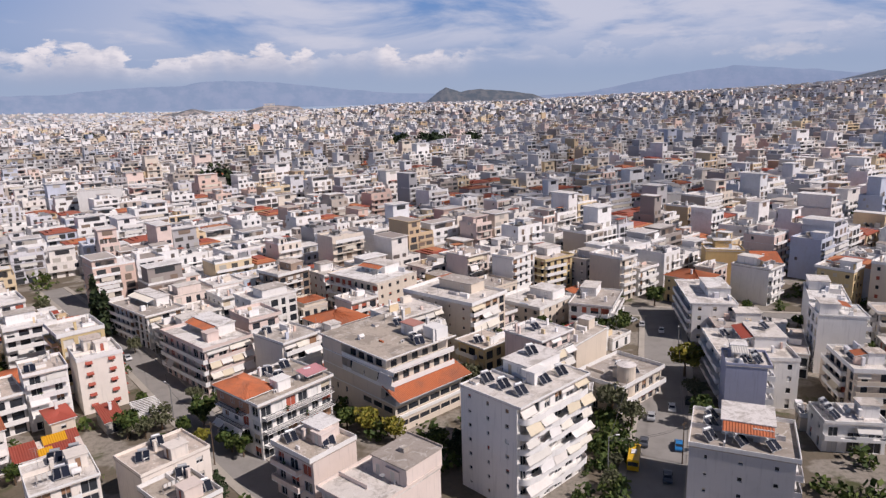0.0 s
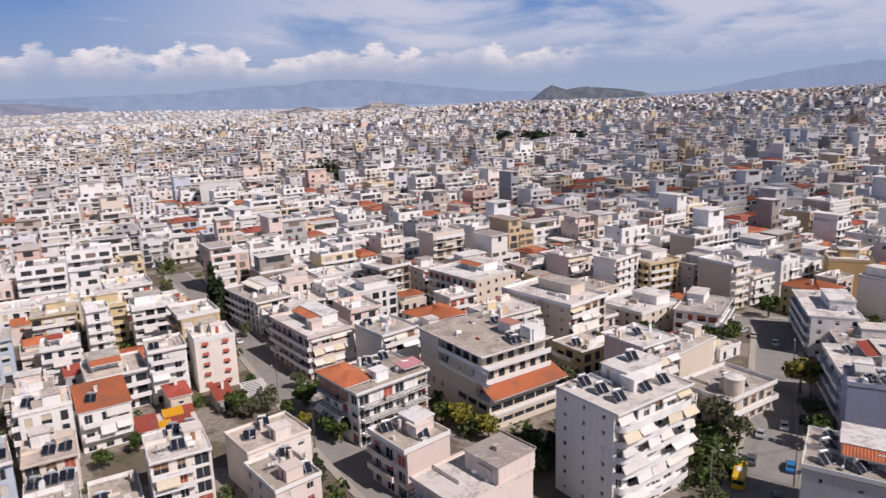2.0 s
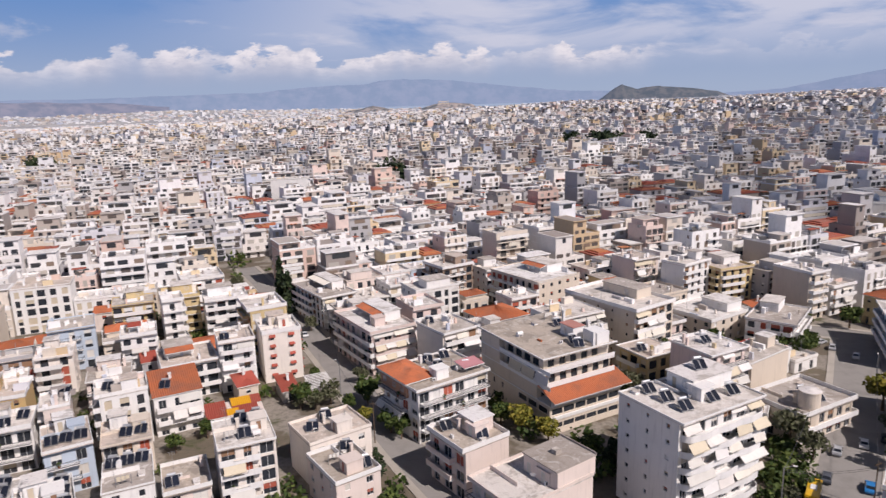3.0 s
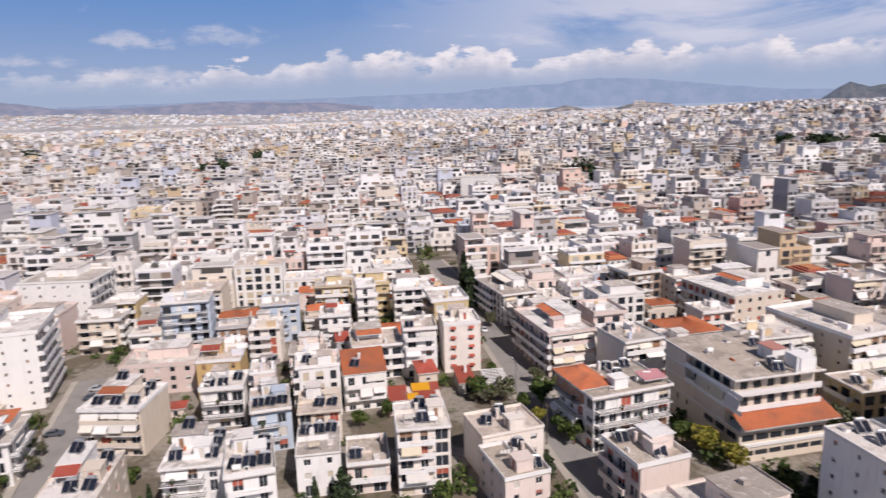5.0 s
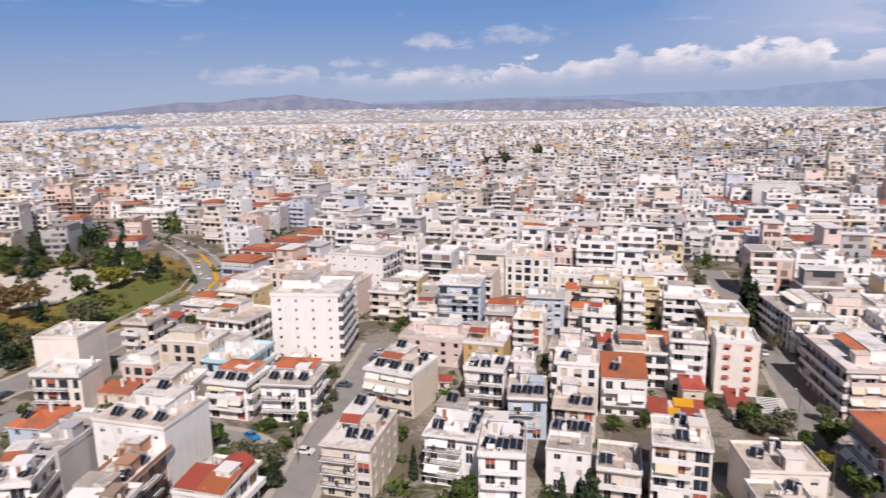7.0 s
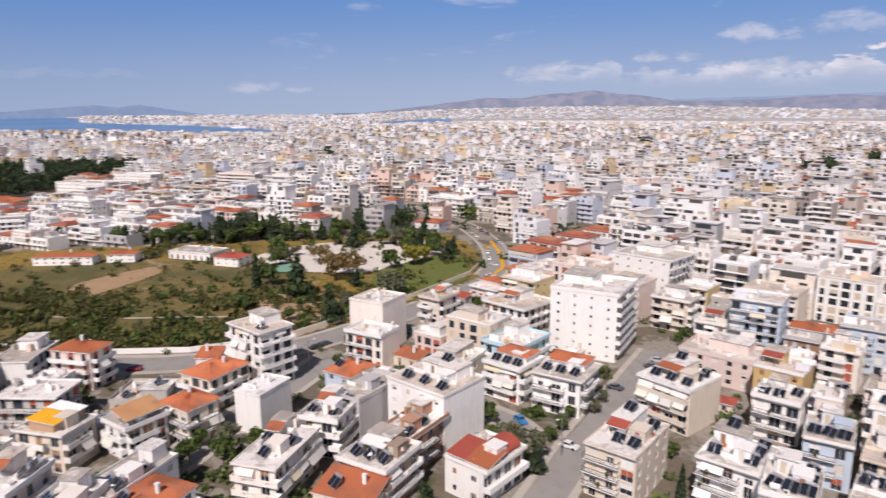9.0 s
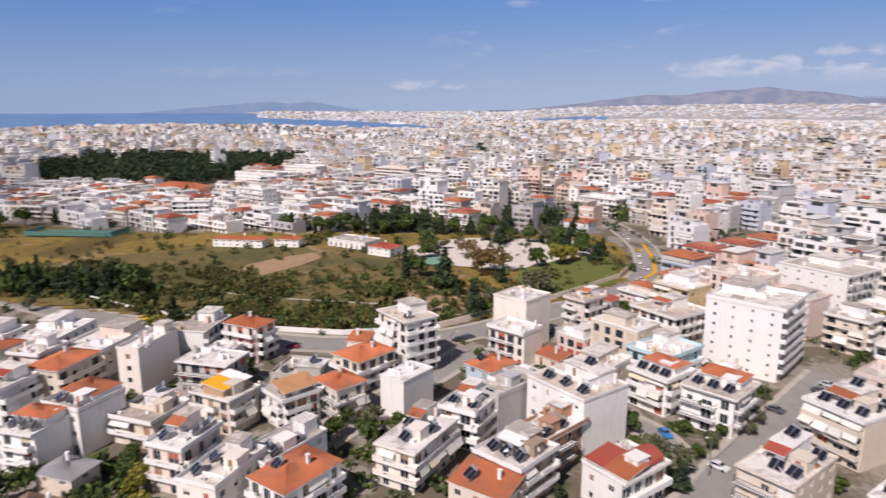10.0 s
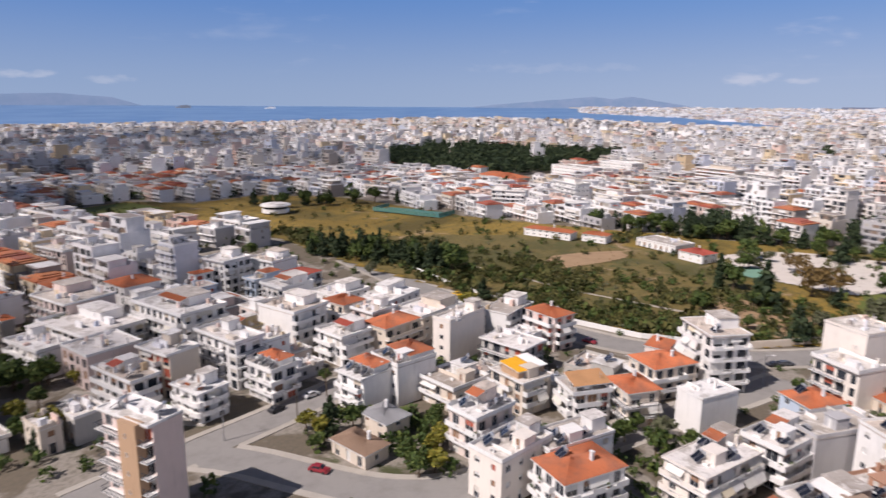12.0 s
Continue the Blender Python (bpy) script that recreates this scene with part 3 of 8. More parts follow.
# ---- streets ----
ROADS = {"side_street": (((24, 80), (36, 104), (53, 147), (68, 195), (72, 208)), 10.5), "cross_street": (((52, 213), (72, 209), (100, 201), (140, 192)), 9.0),
         "long_lane": (((-160, 262), (-125, 223), (-80, 170), (-54, 137), (-38, 117), (-14, 92)), 8.0),
         "avenue": (((-238, -178), (-210, -122), (-192, -62), (-188, -36), (-195, -6), (-216, 22), (-247, 58), (-281, 82), (-340, 95), (-420, 92), (-520, 60)), 11.0),
         "corner_road": (((-60, -107), (-85, -103), (-102, -99.5), (-124, -96), (-150, -90)), 9.0),
         "middle_road": (((-80, -108), (-86, -94), (-88, -76), (-90, -62), (-97, -50), (-112, -41), (-134, -29), (-157, -14), (-184, 2)), 8.5),
         "back_alley": (((-100, 36), (-112, 46), (-130, 61), (-148, 78), (-170, 98)), 7.5), "yard_alley": (((-128, 44), (-137, 42), (-150, 30)), 6.0),
         "upper_road": (((-284, 88), (-300, 110), (-330, 140), (-380, 180)), 9.0), "car_park": (((-84, -150), (-90, -132), (-98, -112)), 9.0)}


def strip(line, a, b):
    """Points of a polyline set off sideways by a and by b."""
    P = [Vector(p) for p in line]
    out = []
    for i, p in enumerate(P):
        d = (P[min(i + 1, len(P) - 1)] - P[max(i - 1, 0)]).normalized()
        s = Vector((-d.y, d.x))
        out.append((p + s * a, p + s * b))
    return out


def finer(line, step=2.5):
    """The same polyline with points every few metres, its corners rounded off."""
    P = [Vector(p) for p in line]
    for _ in range(2):
        P = [P[0]] + [q for u, v in zip(P, P[1:]) for q in (u.lerp(v, 0.25), u.lerp(v, 0.75))] + [P[-1]]
    out = [P[0]]
    for u, v in zip(P, P[1:]):
        n = max(1, int((v - u).length / step))
        out += [u.lerp(v, (k + 1) / n) for k in range(n)]
    return [tuple(p) for p in out]


for i, (road_name, (line, wide)) in enumerate(ROADS.items()):
    g = Gather()
    z = 0.03 + i * 0.004
    line = finer(line)
    e = strip(line, wide / 2, -wide / 2)
    for (a, b), (c, d) in zip(e, e[1:]):
        g.quad((*b, z), (*d, z), (*c, z), (*a, z))
    road = tagged(new("road", g.mesh("road", M_ASPHALT)), "grey worn asphalt street between the houses", "road", kind="structure")
    for side in (1, -1):
        g = Gather()
        e = strip(line, side * wide / 2, side * (wide / 2 + 1.6))
        top = 0.17 + i * 0.003
        for (a, b), (c, d) in zip(e, e[1:]):
            mid = (a + d) / 2
            if any(k != road_name and near_line(np.array(mid.x), np.array(mid.y), finer(ln, 9)) < wd / 2 + 0.3 for k, (ln, wd) in ROADS.items()):
                continue  # no kerb across a crossing
            if side < 0:
                a, b, c, d = b, a, d, c
            g.quad((*a, top), (*c, top), (*d, top), (*b, top))
            g.quad((*a, 0), (*c, 0), (*c, top), (*a, top))
            g.quad((*d, 0), (*b, 0), (*b, top), (*d, top))
        tagged(new("pavement", welded(g, "pavement", M_PAVE)), "pale concrete pavement with a kerb", "pavement", kind="structure")

median = Gather()
e = strip(((-262, 70), (-283, 84), (-312, 91), (-345, 95)), 0.9, -0.9)
for (a, b), (c, d) in zip(e, e[1:]):
    median.quad((*b, 0.2), (*d, 0.2), (*c, 0.2), (*a, 0.2))
    median.quad((*b, 0), (*d, 0), (*d, 0.2), (*b, 0.2))
    median.quad((*c, 0), (*a, 0), (*a, 0.2), (*c, 0.2))
tagged(new("pavement_median", median.mesh("pavement_median", M_YELLOW)), "yellow painted median strip in the avenue", "median", kind="structure")

# ---- the open field and the park ----
FIELD = ((-261, -239), (-232, -170), (-221, -126), (-216, -111), (-204, -62), (-202, -39), (-208, -9), (-222, 14), (-238, 34), (-267, 66), (-290, 73), (-328, 80), (-366, 76),
         (-374, -26), (-376, -56), (-368, -116), (-369, -190), (-402, -304), (-380, -372), (-326, -380), (-308, -432), (-256, -432), (-238, -352))


def sheet(name, poly, step, mat, lift, wob, label, category):
    """Uneven ground inside an outline."""
    px, py = [p[0] for p in poly], [p[1] for p in poly]
    xs, ys = np.arange(min(px), max(px) + step, step), np.arange(min(py), max(py) + step, step)
    X, Y = np.meshgrid(xs, ys, indexing="ij")
    ok = inside(X, Y, poly)
    cell = ok[:-1, :-1] | ok[1:, :-1] | ok[:-1, 1:] | ok[1:, 1:]
    k = len(ys)
    Z = np.array([noise.noise((x * 0.03, y * 0.03, lift)) for x, y in zip(X.ravel(), Y.ravel())]).reshape(X.shape) * wob + lift + wob * 0.6
    Z += land(X, Y)
    idx = np.argwhere(cell)
    a = idx[:, 0] * k + idx[:, 1]
    me = bpy.data.meshes.new(name)
    me.from_pydata(np.stack([X, Y, Z], -1).reshape(-1, 3).tolist(), [], np.stack([a, a + k, a + k + 1, a + 1], -1).tolist())
    me.materials.append(mat)
    bm = bmesh.new()
    bm.from_mesh(me)
    bmesh.ops.delete(bm, geom=[v for v in bm.verts if not v.link_faces], context="VERTS")
    bm.to_mesh(me)
    bm.free()
    for p in me.polygons:
        p.use_smooth = True
    return tagged(new(name, me), label, category, kind="structure")


sheet("ground_field", FIELD, 3.0, M_MEADOW, 0.12, 0.25, "wild field of yellow flowers, dry grass and scrub", "field")
sheet("ground_scrub", ((-232, -165), (-222, -126), (-216, -108), (-206, -62), (-205, -40), (-212, -10), (-240, 10), (-300, -30), (-330, -60), (-328, -130), (-290, -190)), 3.0, M_SCRUB, 0.3, 0.25, "olive scrubland with brown earth showing", "scrub")
sheet("ground_lawn", ((-262, 22), (-240, 36), (-264, 62), (-296, 71), (-318, 68), (-300, 44), (-284, 26)), 1.3, M_LAWN, 0.55, 0.3, "mown green lawn on a low mound", "lawn")
sheet("ground_plaza", ((-305, -26), (-290, 0), (-284, 22), (-302, 42), (-322, 66), (-352, 62), (-358, 3), (-350, -14), (-330, -30)), 1.3, M_PLAZA, 0.55, 0.12, "pale sandy plaza in the park", "plaza")
sheet("ground_bank", ((-256, -22), (-252, 4), (-236, 16), (-220, 4), (-214, -14), (-222, -24)), 1.3, M_SOIL, 0.55, 0.3, "bare brown earth bank in the park", "bank")
sheet("ground_track", ((-316, -74), (-306, -68), (-290, -74), (-268, -88), (-272, -96), (-288, -98), (-302, -88)), 1.3, M_SOIL, 0.57, 0.12, "bare pinkish earth track across the field", "track")
sheet("ground_pool", ((-296, -24), (-292, -12), (-304, -8), (-312, -14), (-308, -24)), 1.0, surface("worn_green_court", (0.2, 0.36, 0.27), 0.9, 0.0, 0.3), 0.72, 0.02, "pale green worn play court in the park", "court")
sheet("ground_court", ((-376, -246), (-358, -246), (-355, -196), (-372, -194)), 2.0, surface("teal_court", (0.1, 0.27, 0.24), 0.9, 0.0, 0.25), 0.6, 0.02, "teal green tennis court beside the field", "court")
sheet("ground_pitch", ((-256, -424), (-306, -427), (-300, -380), (-244, -378)), 2.0, M_LAWN, 0.56, 0.04, "green sports pitch beside the field", "pitch")


def low_wall(line, h, th, mat, label):
    g = Gather()
    e = strip(line, th / 2, -th / 2)
    for (a, b), (c, d) in zip(e, e[1:]):
        g.quad((*b, 0), (*d, 0), (*d, h), (*b, h))
        g.quad((*c, 0), (*a, 0), (*a, h), (*c, h))
        g.quad((*b, h), (*d, h), (*c, h), (*a, h))
    return tagged(new("boundary_wall", g.mesh("boundary_wall", mat)), label, "wall", kind="structure")


low_wall(((-240, -150), (-219, -112), (-201, -60), (-198, -38), (-204, -9)), 1.6, 0.35, M_TRIM, "pale low wall between avenue and field")
low_wall(((-204, -9), (-222, 13), (-241, 36), (-272, 66), (-292, 76)), 2.2, 0.4, PLASTER["cream"], "cream stone wall along the park")
low_wall(((-252, -120), (-236, -70), (-230, -30), (-226, -4)), 0.9, 0.3, M_PAVE, "low concrete wall across the field")


def court_fence(line, h, every):
    """Green posts with netting between them."""
    (x0, y0), (x1, y1) = line
    n = int(math.hypot(x1 - x0, y1 - y0) / every)
    ob = tagged(new("court_fence"), "green wire fence round the tennis court", "fence")
    ob.matrix_world = pose(x0, y0, 0.6, 0, 0, math.degrees(math.atan2(y1 - y0, x1 - x0)))
    for i in range(n + 1):
        g = Gather()
        g.tube((i * every, 0, 0), (i * every, 0, h), 0.07, 0.06, 5)
        part("post", g.mesh("post", M_STEEL), ob)
        if i < n:
            g = Gather()
            g.box(i * every + 0.08, (i + 1) * every - 0.08, -0.02, 0.02, 0.1, h * 0.72)
            part("netting", g.mesh("netting", M_NET), ob)


M_NET = surface("green_netting", (0.1, 0.24, 0.2), 0.9, 0.1, 0.3)
for line in (((-356, -246), (-353, -196)), ((-376, -246), (-356, -246)), ((-373, -194), (-353, -196))):
    court_fence(line, 3.4, 3.0)


# ---- houses ----
MESHES = {}


def window_mesh(w, h, kind):
    """One moulded window. Kind 0: bare glass; 1: roller shutter half down; 2: shutter closed."""
    key = (w, h, kind)
    if key not in MESHES:
        t = 0.07
        cols = [(-w / 2 + t, -t / 2), (t / 2, w / 2 - t)] if w > 1 else [(-w / 2 + t, w / 2 - t)]
        xs = [-w / 2] + [x for c in cols for x in c] + [w / 2]
        split = {0: h - t, 1: h * 0.48, 2: t}[kind]
        zs = sorted({0.0, t, split, h - t, h})
        verts, faces, mats, at = [], [], [], {}

        def v(x, y, z):
            k = (round(x, 3), round(y, 3), round(z, 3))
            if k not in at:
                at[k] = len(verts)
                verts.append(k)
            return at[k]

        def face(pts, m):
            faces.append([v(*p) for p in pts])
            mats.append(m)

        for x0, x1 in zip(xs, xs[1:]):
            for z0, z1 in zip(zs, zs[1:]):
                if (x0, x1) in cols and t - 0.001 <= z0 and z1 <= h - t + 0.001:
                    m, y = (1, 0.04) if z0 < split - 0.001 else (2, -0.02)
                    face([(x0, y, z0), (x1, y, z0), (x1, y, z1), (x0, y, z1)], m)
                    for p, q in (((x0, z0), (x1, z0)), ((x1, z0), (x1, z1)), ((x1, z1), (x0, z1)), ((x0, z1), (x0, z0))):
                        face([(p[0], -0.06, p[1]), (q[0], -0.06, q[1]), (q[0], y, q[1]), (p[0], y, p[1])], 0)
                else:
                    face([(x0, -0.06, z0), (x1, -0.06, z0), (x1, -0.06, z1), (x0, -0.06, z1)], 0)
        me = bpy.data.meshes.new("window")
        me.from_pydata(verts, [], faces)
        for m in (M_FRAME, M_GLASS, M_SHUT):
            me.materials.append(m)
        me.polygons.foreach_set("material_index", mats)
        MESHES[key] = me
    return MESHES[key]


class Side:
    """One face of a house: s runs along it from left to right, o outwards."""

    def __init__(self, k, w, d):
        self.k, self.n, self.rz = k, (w if k in "FB" else d), {"F": 0, "R": 90, "B": 180, "L": -90}[k]
        self.w, self.d = w, d

    def at(self, s, o, z):
        w, d = self.w, self.d
        return {"F": (s - w / 2, -d / 2 - o, z), "R": (w / 2 + o, s - d / 2, z), "B": (w / 2 - s, d / 2 + o, z), "L": (-w / 2 - o, d / 2 - s, z)}[self.k]

    def quad(self, g, s0, s1, z0, z1, o=0.0, m=0):
        g.quad(self.at(s0, o, z0), self.at(s1, o, z0), self.at(s1, o, z1), self.at(s0, o, z1), m)


def facade(g, side, z0, z1, holes, deep=0.22, panes=False, pick=None):
    """A storey of wall with openings (s0, s1, low, high) cut into it."""
    if not holes:
        return side.quad(g, 0, side.n, z0, z1)
    a, b = holes[0][2], holes[0][3]
    side.quad(g, 0, side.n, z0, a)
    side.quad(g, 0, side.n, b, z1)
    edge = 0.0
    for s0, s1, _, _ in holes:
        side.quad(g, edge, s0, a, b)
        for p, q in (((s0, a), (s0, b)), ((s1, b), (s1, a)), ((s1, a), (s0, a)), ((s0, b), (s1, b))):
            g.quad(side.at(p[0], 0, p[1]), side.at(p[0], -deep, p[1]), side.at(q[0], -deep, q[1]), side.at(q[0], 0, q[1]))
        if panes:
            shut = pick.choice((0, 0, 0, 0.5, 0.6, 1)) if pick else 0
            mid = b - (b - a) * shut
            if shut < 1:
                side.quad(g, s0, s1, a, mid, -deep, 1)
            if shut > 0:
                side.quad(g, s0, s1, mid, b, -deep + 0.05, 2)
        edge = s1
    side.quad(g, edge, side.n, a, b)


def balcony_mesh(n, deep, style, ends=(True, True)):
    """Slab in local x from 0 to n, outwards along -y; returns the slab and the rail."""
    g = Gather()
    g.box(0, n, -deep, 0, -0.2, 0.0)
    r = Gather()
    h = 0.95
    if style == "round":  # rounded ends and a gently waving front
        k = 8
        pts = [(deep * (1 - math.cos(math.pi / 2 * i / k)), deep * math.sin(math.pi / 2 * i / k)) for i in range(k + 1)]
        m = int(n / 0.8)
        pts += [(deep + (n - 2 * deep) * i / m, deep * (1 + 0.2 * math.sin(math.pi * 3 * i / m) ** 2)) for i in range(1, m)]
        pts += [(n - x, o) for x, o in reversed(pts[:k + 1])]
        g = Gather()
        for (x0, o0), (x1, o1) in zip(pts, pts[1:]):
            g.quad((x0, -o0, -0.2), (x1, -o1, -0.2), (x1, -o1, 0), (x0, -o0, 0))
            g.quad((x0, -o0, 0), (x1, -o1, 0), (x1, 0, 0), (x0, 0, 0))
            g.quad((x0, 0, -0.2), (x1, 0, -0.2), (x1, -o1, -0.2), (x0, -o0, -0.2))
            i0, i1 = max(o0 - 0.13, 0), max(o1 - 0.13, 0)
            r.quad((x0, -o0, 0), (x1, -o1, 0), (x1, -o1, h), (x0, -o0, h))
            r.quad((x1, -i1, 0.0), (x0, -i0, 0.0), (x0, -i0, h), (x1, -i1, h))
            r.quad((x0, -o0, h), (x1, -o1, h), (x1, -i1, h), (x0, -i0, h))
    else:
        t = 0.12
        out = ([(0, 0)] if ends[0] else []) + [(0, -deep), (n, -deep)] + ([(n, 0)] if ends[1] else [])
        inn = ([(t, 0)] if ends[0] else []) + [(t if ends[0] else 0, -deep + t), (n - t if ends[1] else n, -deep + t)] + ([(n - t, 0)] if ends[1] else [])
        front = 1 if ends[0] else 0
        for i in range(len(out) - 1):
            (a0, b0), (a1, b1), (c0, d0), (c1, d1) = out[i], out[i + 1], inn[i], inn[i + 1]
            m = max(2, round(n / 2.6)) if style == "mixed" else max(3, int(n / 0.32)) if style == "rail" else 1
            m = m if i == front else 1
            for j in range(m):
                f0, f1 = j / m, (j + 1) / m
                P = [(a0 + (a1 - a0) * f, b0 + (b1 - b0) * f) for f in (f0, f1)]
                Q = [(c0 + (c1 - c0) * f, d0 + (d1 - d0) * f) for f in (f0, f1)]
                if style == "solid" or (style == "mixed" and j % 2 == 0):
                    bands = ((0, h),)
                elif style == "mixed":
                    bands = ((0, 0.35), (h - 0.09, h))
                else:
                    bands = ((0, 0.08), (h - 0.07, h))
                    if i == front:  # a baluster at each step
                        k = min(0.12, 0.04 / max(0.01, f1 - f0) / n)
                        mid = (P[0][0] + (P[1][0] - P[0][0]) * k, P[0][1])
                        g0 = (Q[0][0] + (Q[1][0] - Q[0][0]) * k, Q[0][1])
                        r.quad((*P[0], 0.08), (*mid, 0.08), (*mid, h - 0.07), (*P[0], h - 0.07))
                        r.quad((*g0, 0.08), (*Q[0], 0.08), (*Q[0], h - 0.07), (*g0, h - 0.07))
                for z0, z1 in bands:
                    r.quad((*P[0], z0), (*P[1], z0), (*P[1], z1), (*P[0], z1))
                    r.quad((*Q[1], z0), (*Q[0], z0), (*Q[0], z1), (*Q[1], z1))
                    r.quad((*P[0], z1), (*P[1], z1), (*Q[1], z1), (*Q[0], z1))
    return g, r


def awning_mesh(n, drop, out):
    key = ("awn", round(n, 1), round(drop, 1), round(out, 1))
    if key not in MESHES:
        g = Gather()
        n = key[1]
        cols = max(2, int(n / 1.2))
        for i in range(cols):
            a, b = n * i / cols, n * (i + 1) / cols
            sag = 0.06
            p = [(a, 0, 0), (b, 0, 0), (b, -out * 0.5, -drop * 0.5 - sag), (a, -out * 0.5, -drop * 0.5 - sag), (b, -out, -drop), (a, -out, -drop)]
            g.quad(p[3], p[2], p[1], p[0])
            g.quad(p[5], p[4], p[2], p[3])
            g.quad(p[5], (a, -out, -drop - 0.18), (b, -out, -drop - 0.18), p[4])
        g.box(0, n, -out - 0.03, -out + 0.02, -drop - 0.03, -drop + 0.03)
        MESHES[key] = g.mesh("awning", M_AWN)
    return MESHES[key]


def slope(g, p, q, u, v, step=0.45, rise=0.1):
    """A tiled slope from the eaves p-q up to u-v, folded into ribs of cover tiles."""
    p, q, u, v = map(Vector, (p, q, u, v))
    n = max(3, int((q - p).length / step))
    up = Vector((0, 0, rise))
    for i in range(n):
        a, b, c = i / n, (i + 0.5) / n, (i + 1) / n
        top = up if (v - u).length > 0.1 else up * 0.0
        g.quad(tuple(p.lerp(q, a)), tuple(p.lerp(q, b) + up), tuple(u.lerp(v, b) + top), tuple(u.lerp(v, a)))
        g.quad(tuple(p.lerp(q, b) + up), tuple(p.lerp(q, c)), tuple(u.lerp(v, c)), tuple(u.lerp(v, b) + top))


def hood_mesh(w):
    key = ("hood", w)
    if key not in MESHES:
        g, a = Gather(), w / 2 + 0.25
        g.quad((-a, -0.7, -0.25), (a, -0.7, -0.25), (a, 0, 0.2), (-a, 0, 0.2))
        g.quad((-a, -0.7, -0.4), (a, -0.7, -0.4), (a, -0.7, -0.25), (-a, -0.7, -0.25))
        g.tri((-a, 0, -0.25), (-a, -0.7, -0.25), (-a, 0, 0.2))
        g.tri((a, -0.7, -0.25), (a, 0, -0.25), (a, 0, 0.2))
        MESHES[key] = welded(g, "window_hood", M_TILE_RED)
    return MESHES[key]


def hip_roof(w, d, h, over=0.45):
    """Tiled hip roof with its ridge along the longer side, and an eaves board."""
    g = Gather()
    a, b = w / 2 + over, d / 2 + over
    r0, r1 = ((-(a - b), 0, h), (a - b, 0, h)) if w >= d else ((0, -(b - a), h), (0, b - a, h))
    c = [(-a, -b, 0), (a, -b, 0), (a, b, 0), (-a, b, 0)]
    tops = [(r0, r1), (r1, r1), (r1, r0), (r0, r0)] if w >= d else [(r0, r0), (r0, r1), (r1, r1), (r1, r0)]
    for i in range(4):
        p, q = c[i], c[(i + 1) % 4]
        slope(g, p, q, *tops[i])
        low = lambda k: (k[0], k[1], -0.18)
        g.quad(low(p), low(q), q, p, 1)
    g.quad(low(c[3]), low(c[2]), low(c[1]), low(c[0]), 1)
    return g


def shed_roof(w, d, drop, over=0.3):
    """A single tiled slope that falls towards -y."""
    g = Gather()
    a, b = w / 2 + over, d / 2 + over
    c = [(-a, -b, 0), (a, -b, 0), (a, b, drop), (-a, b, drop)]
    slope(g, c[0], c[1], c[3], c[2])
    low = [(p[0], p[1], p[2] - 0.16) for p in c]
    g.quad(*low[::-1], 1)
    for i in range(4):
        g.quad(low[i], low[(i + 1) % 4], c[(i + 1) % 4], c[i], 1)
    return g


PLACED, ROOFS = [], []  # footprints taken by houses: x, y, yaw, w, d
HEATERS = []  # places for solar water heaters on roofs
CLUTTER = []  # places for odds and ends on roofs
PLANTS = []  # places for potted plants
LABEL_COL = {"ivory": "ivory-plastered", "white": "white plastered", "cream": "cream plastered", "yellow": "yellow plastered", "pink": "pale pink plastered", "rose": "pale rose plastered", "lavender": "lavender blue painted", "grey": "grey rendered",
             "ochre": "ochre painted", "blue": "pale blue painted", "skyblue": "sky blue painted", "brown": "brown rendered", "brick": "half-built red brick", "concrete": "bare concrete framed"}
COUNT = {1: "single-storey", 2: "two-storey", 3: "three-storey", 4: "four-storey", 5: "five-storey", 6: "six-storey", 7: "seven-storey"}


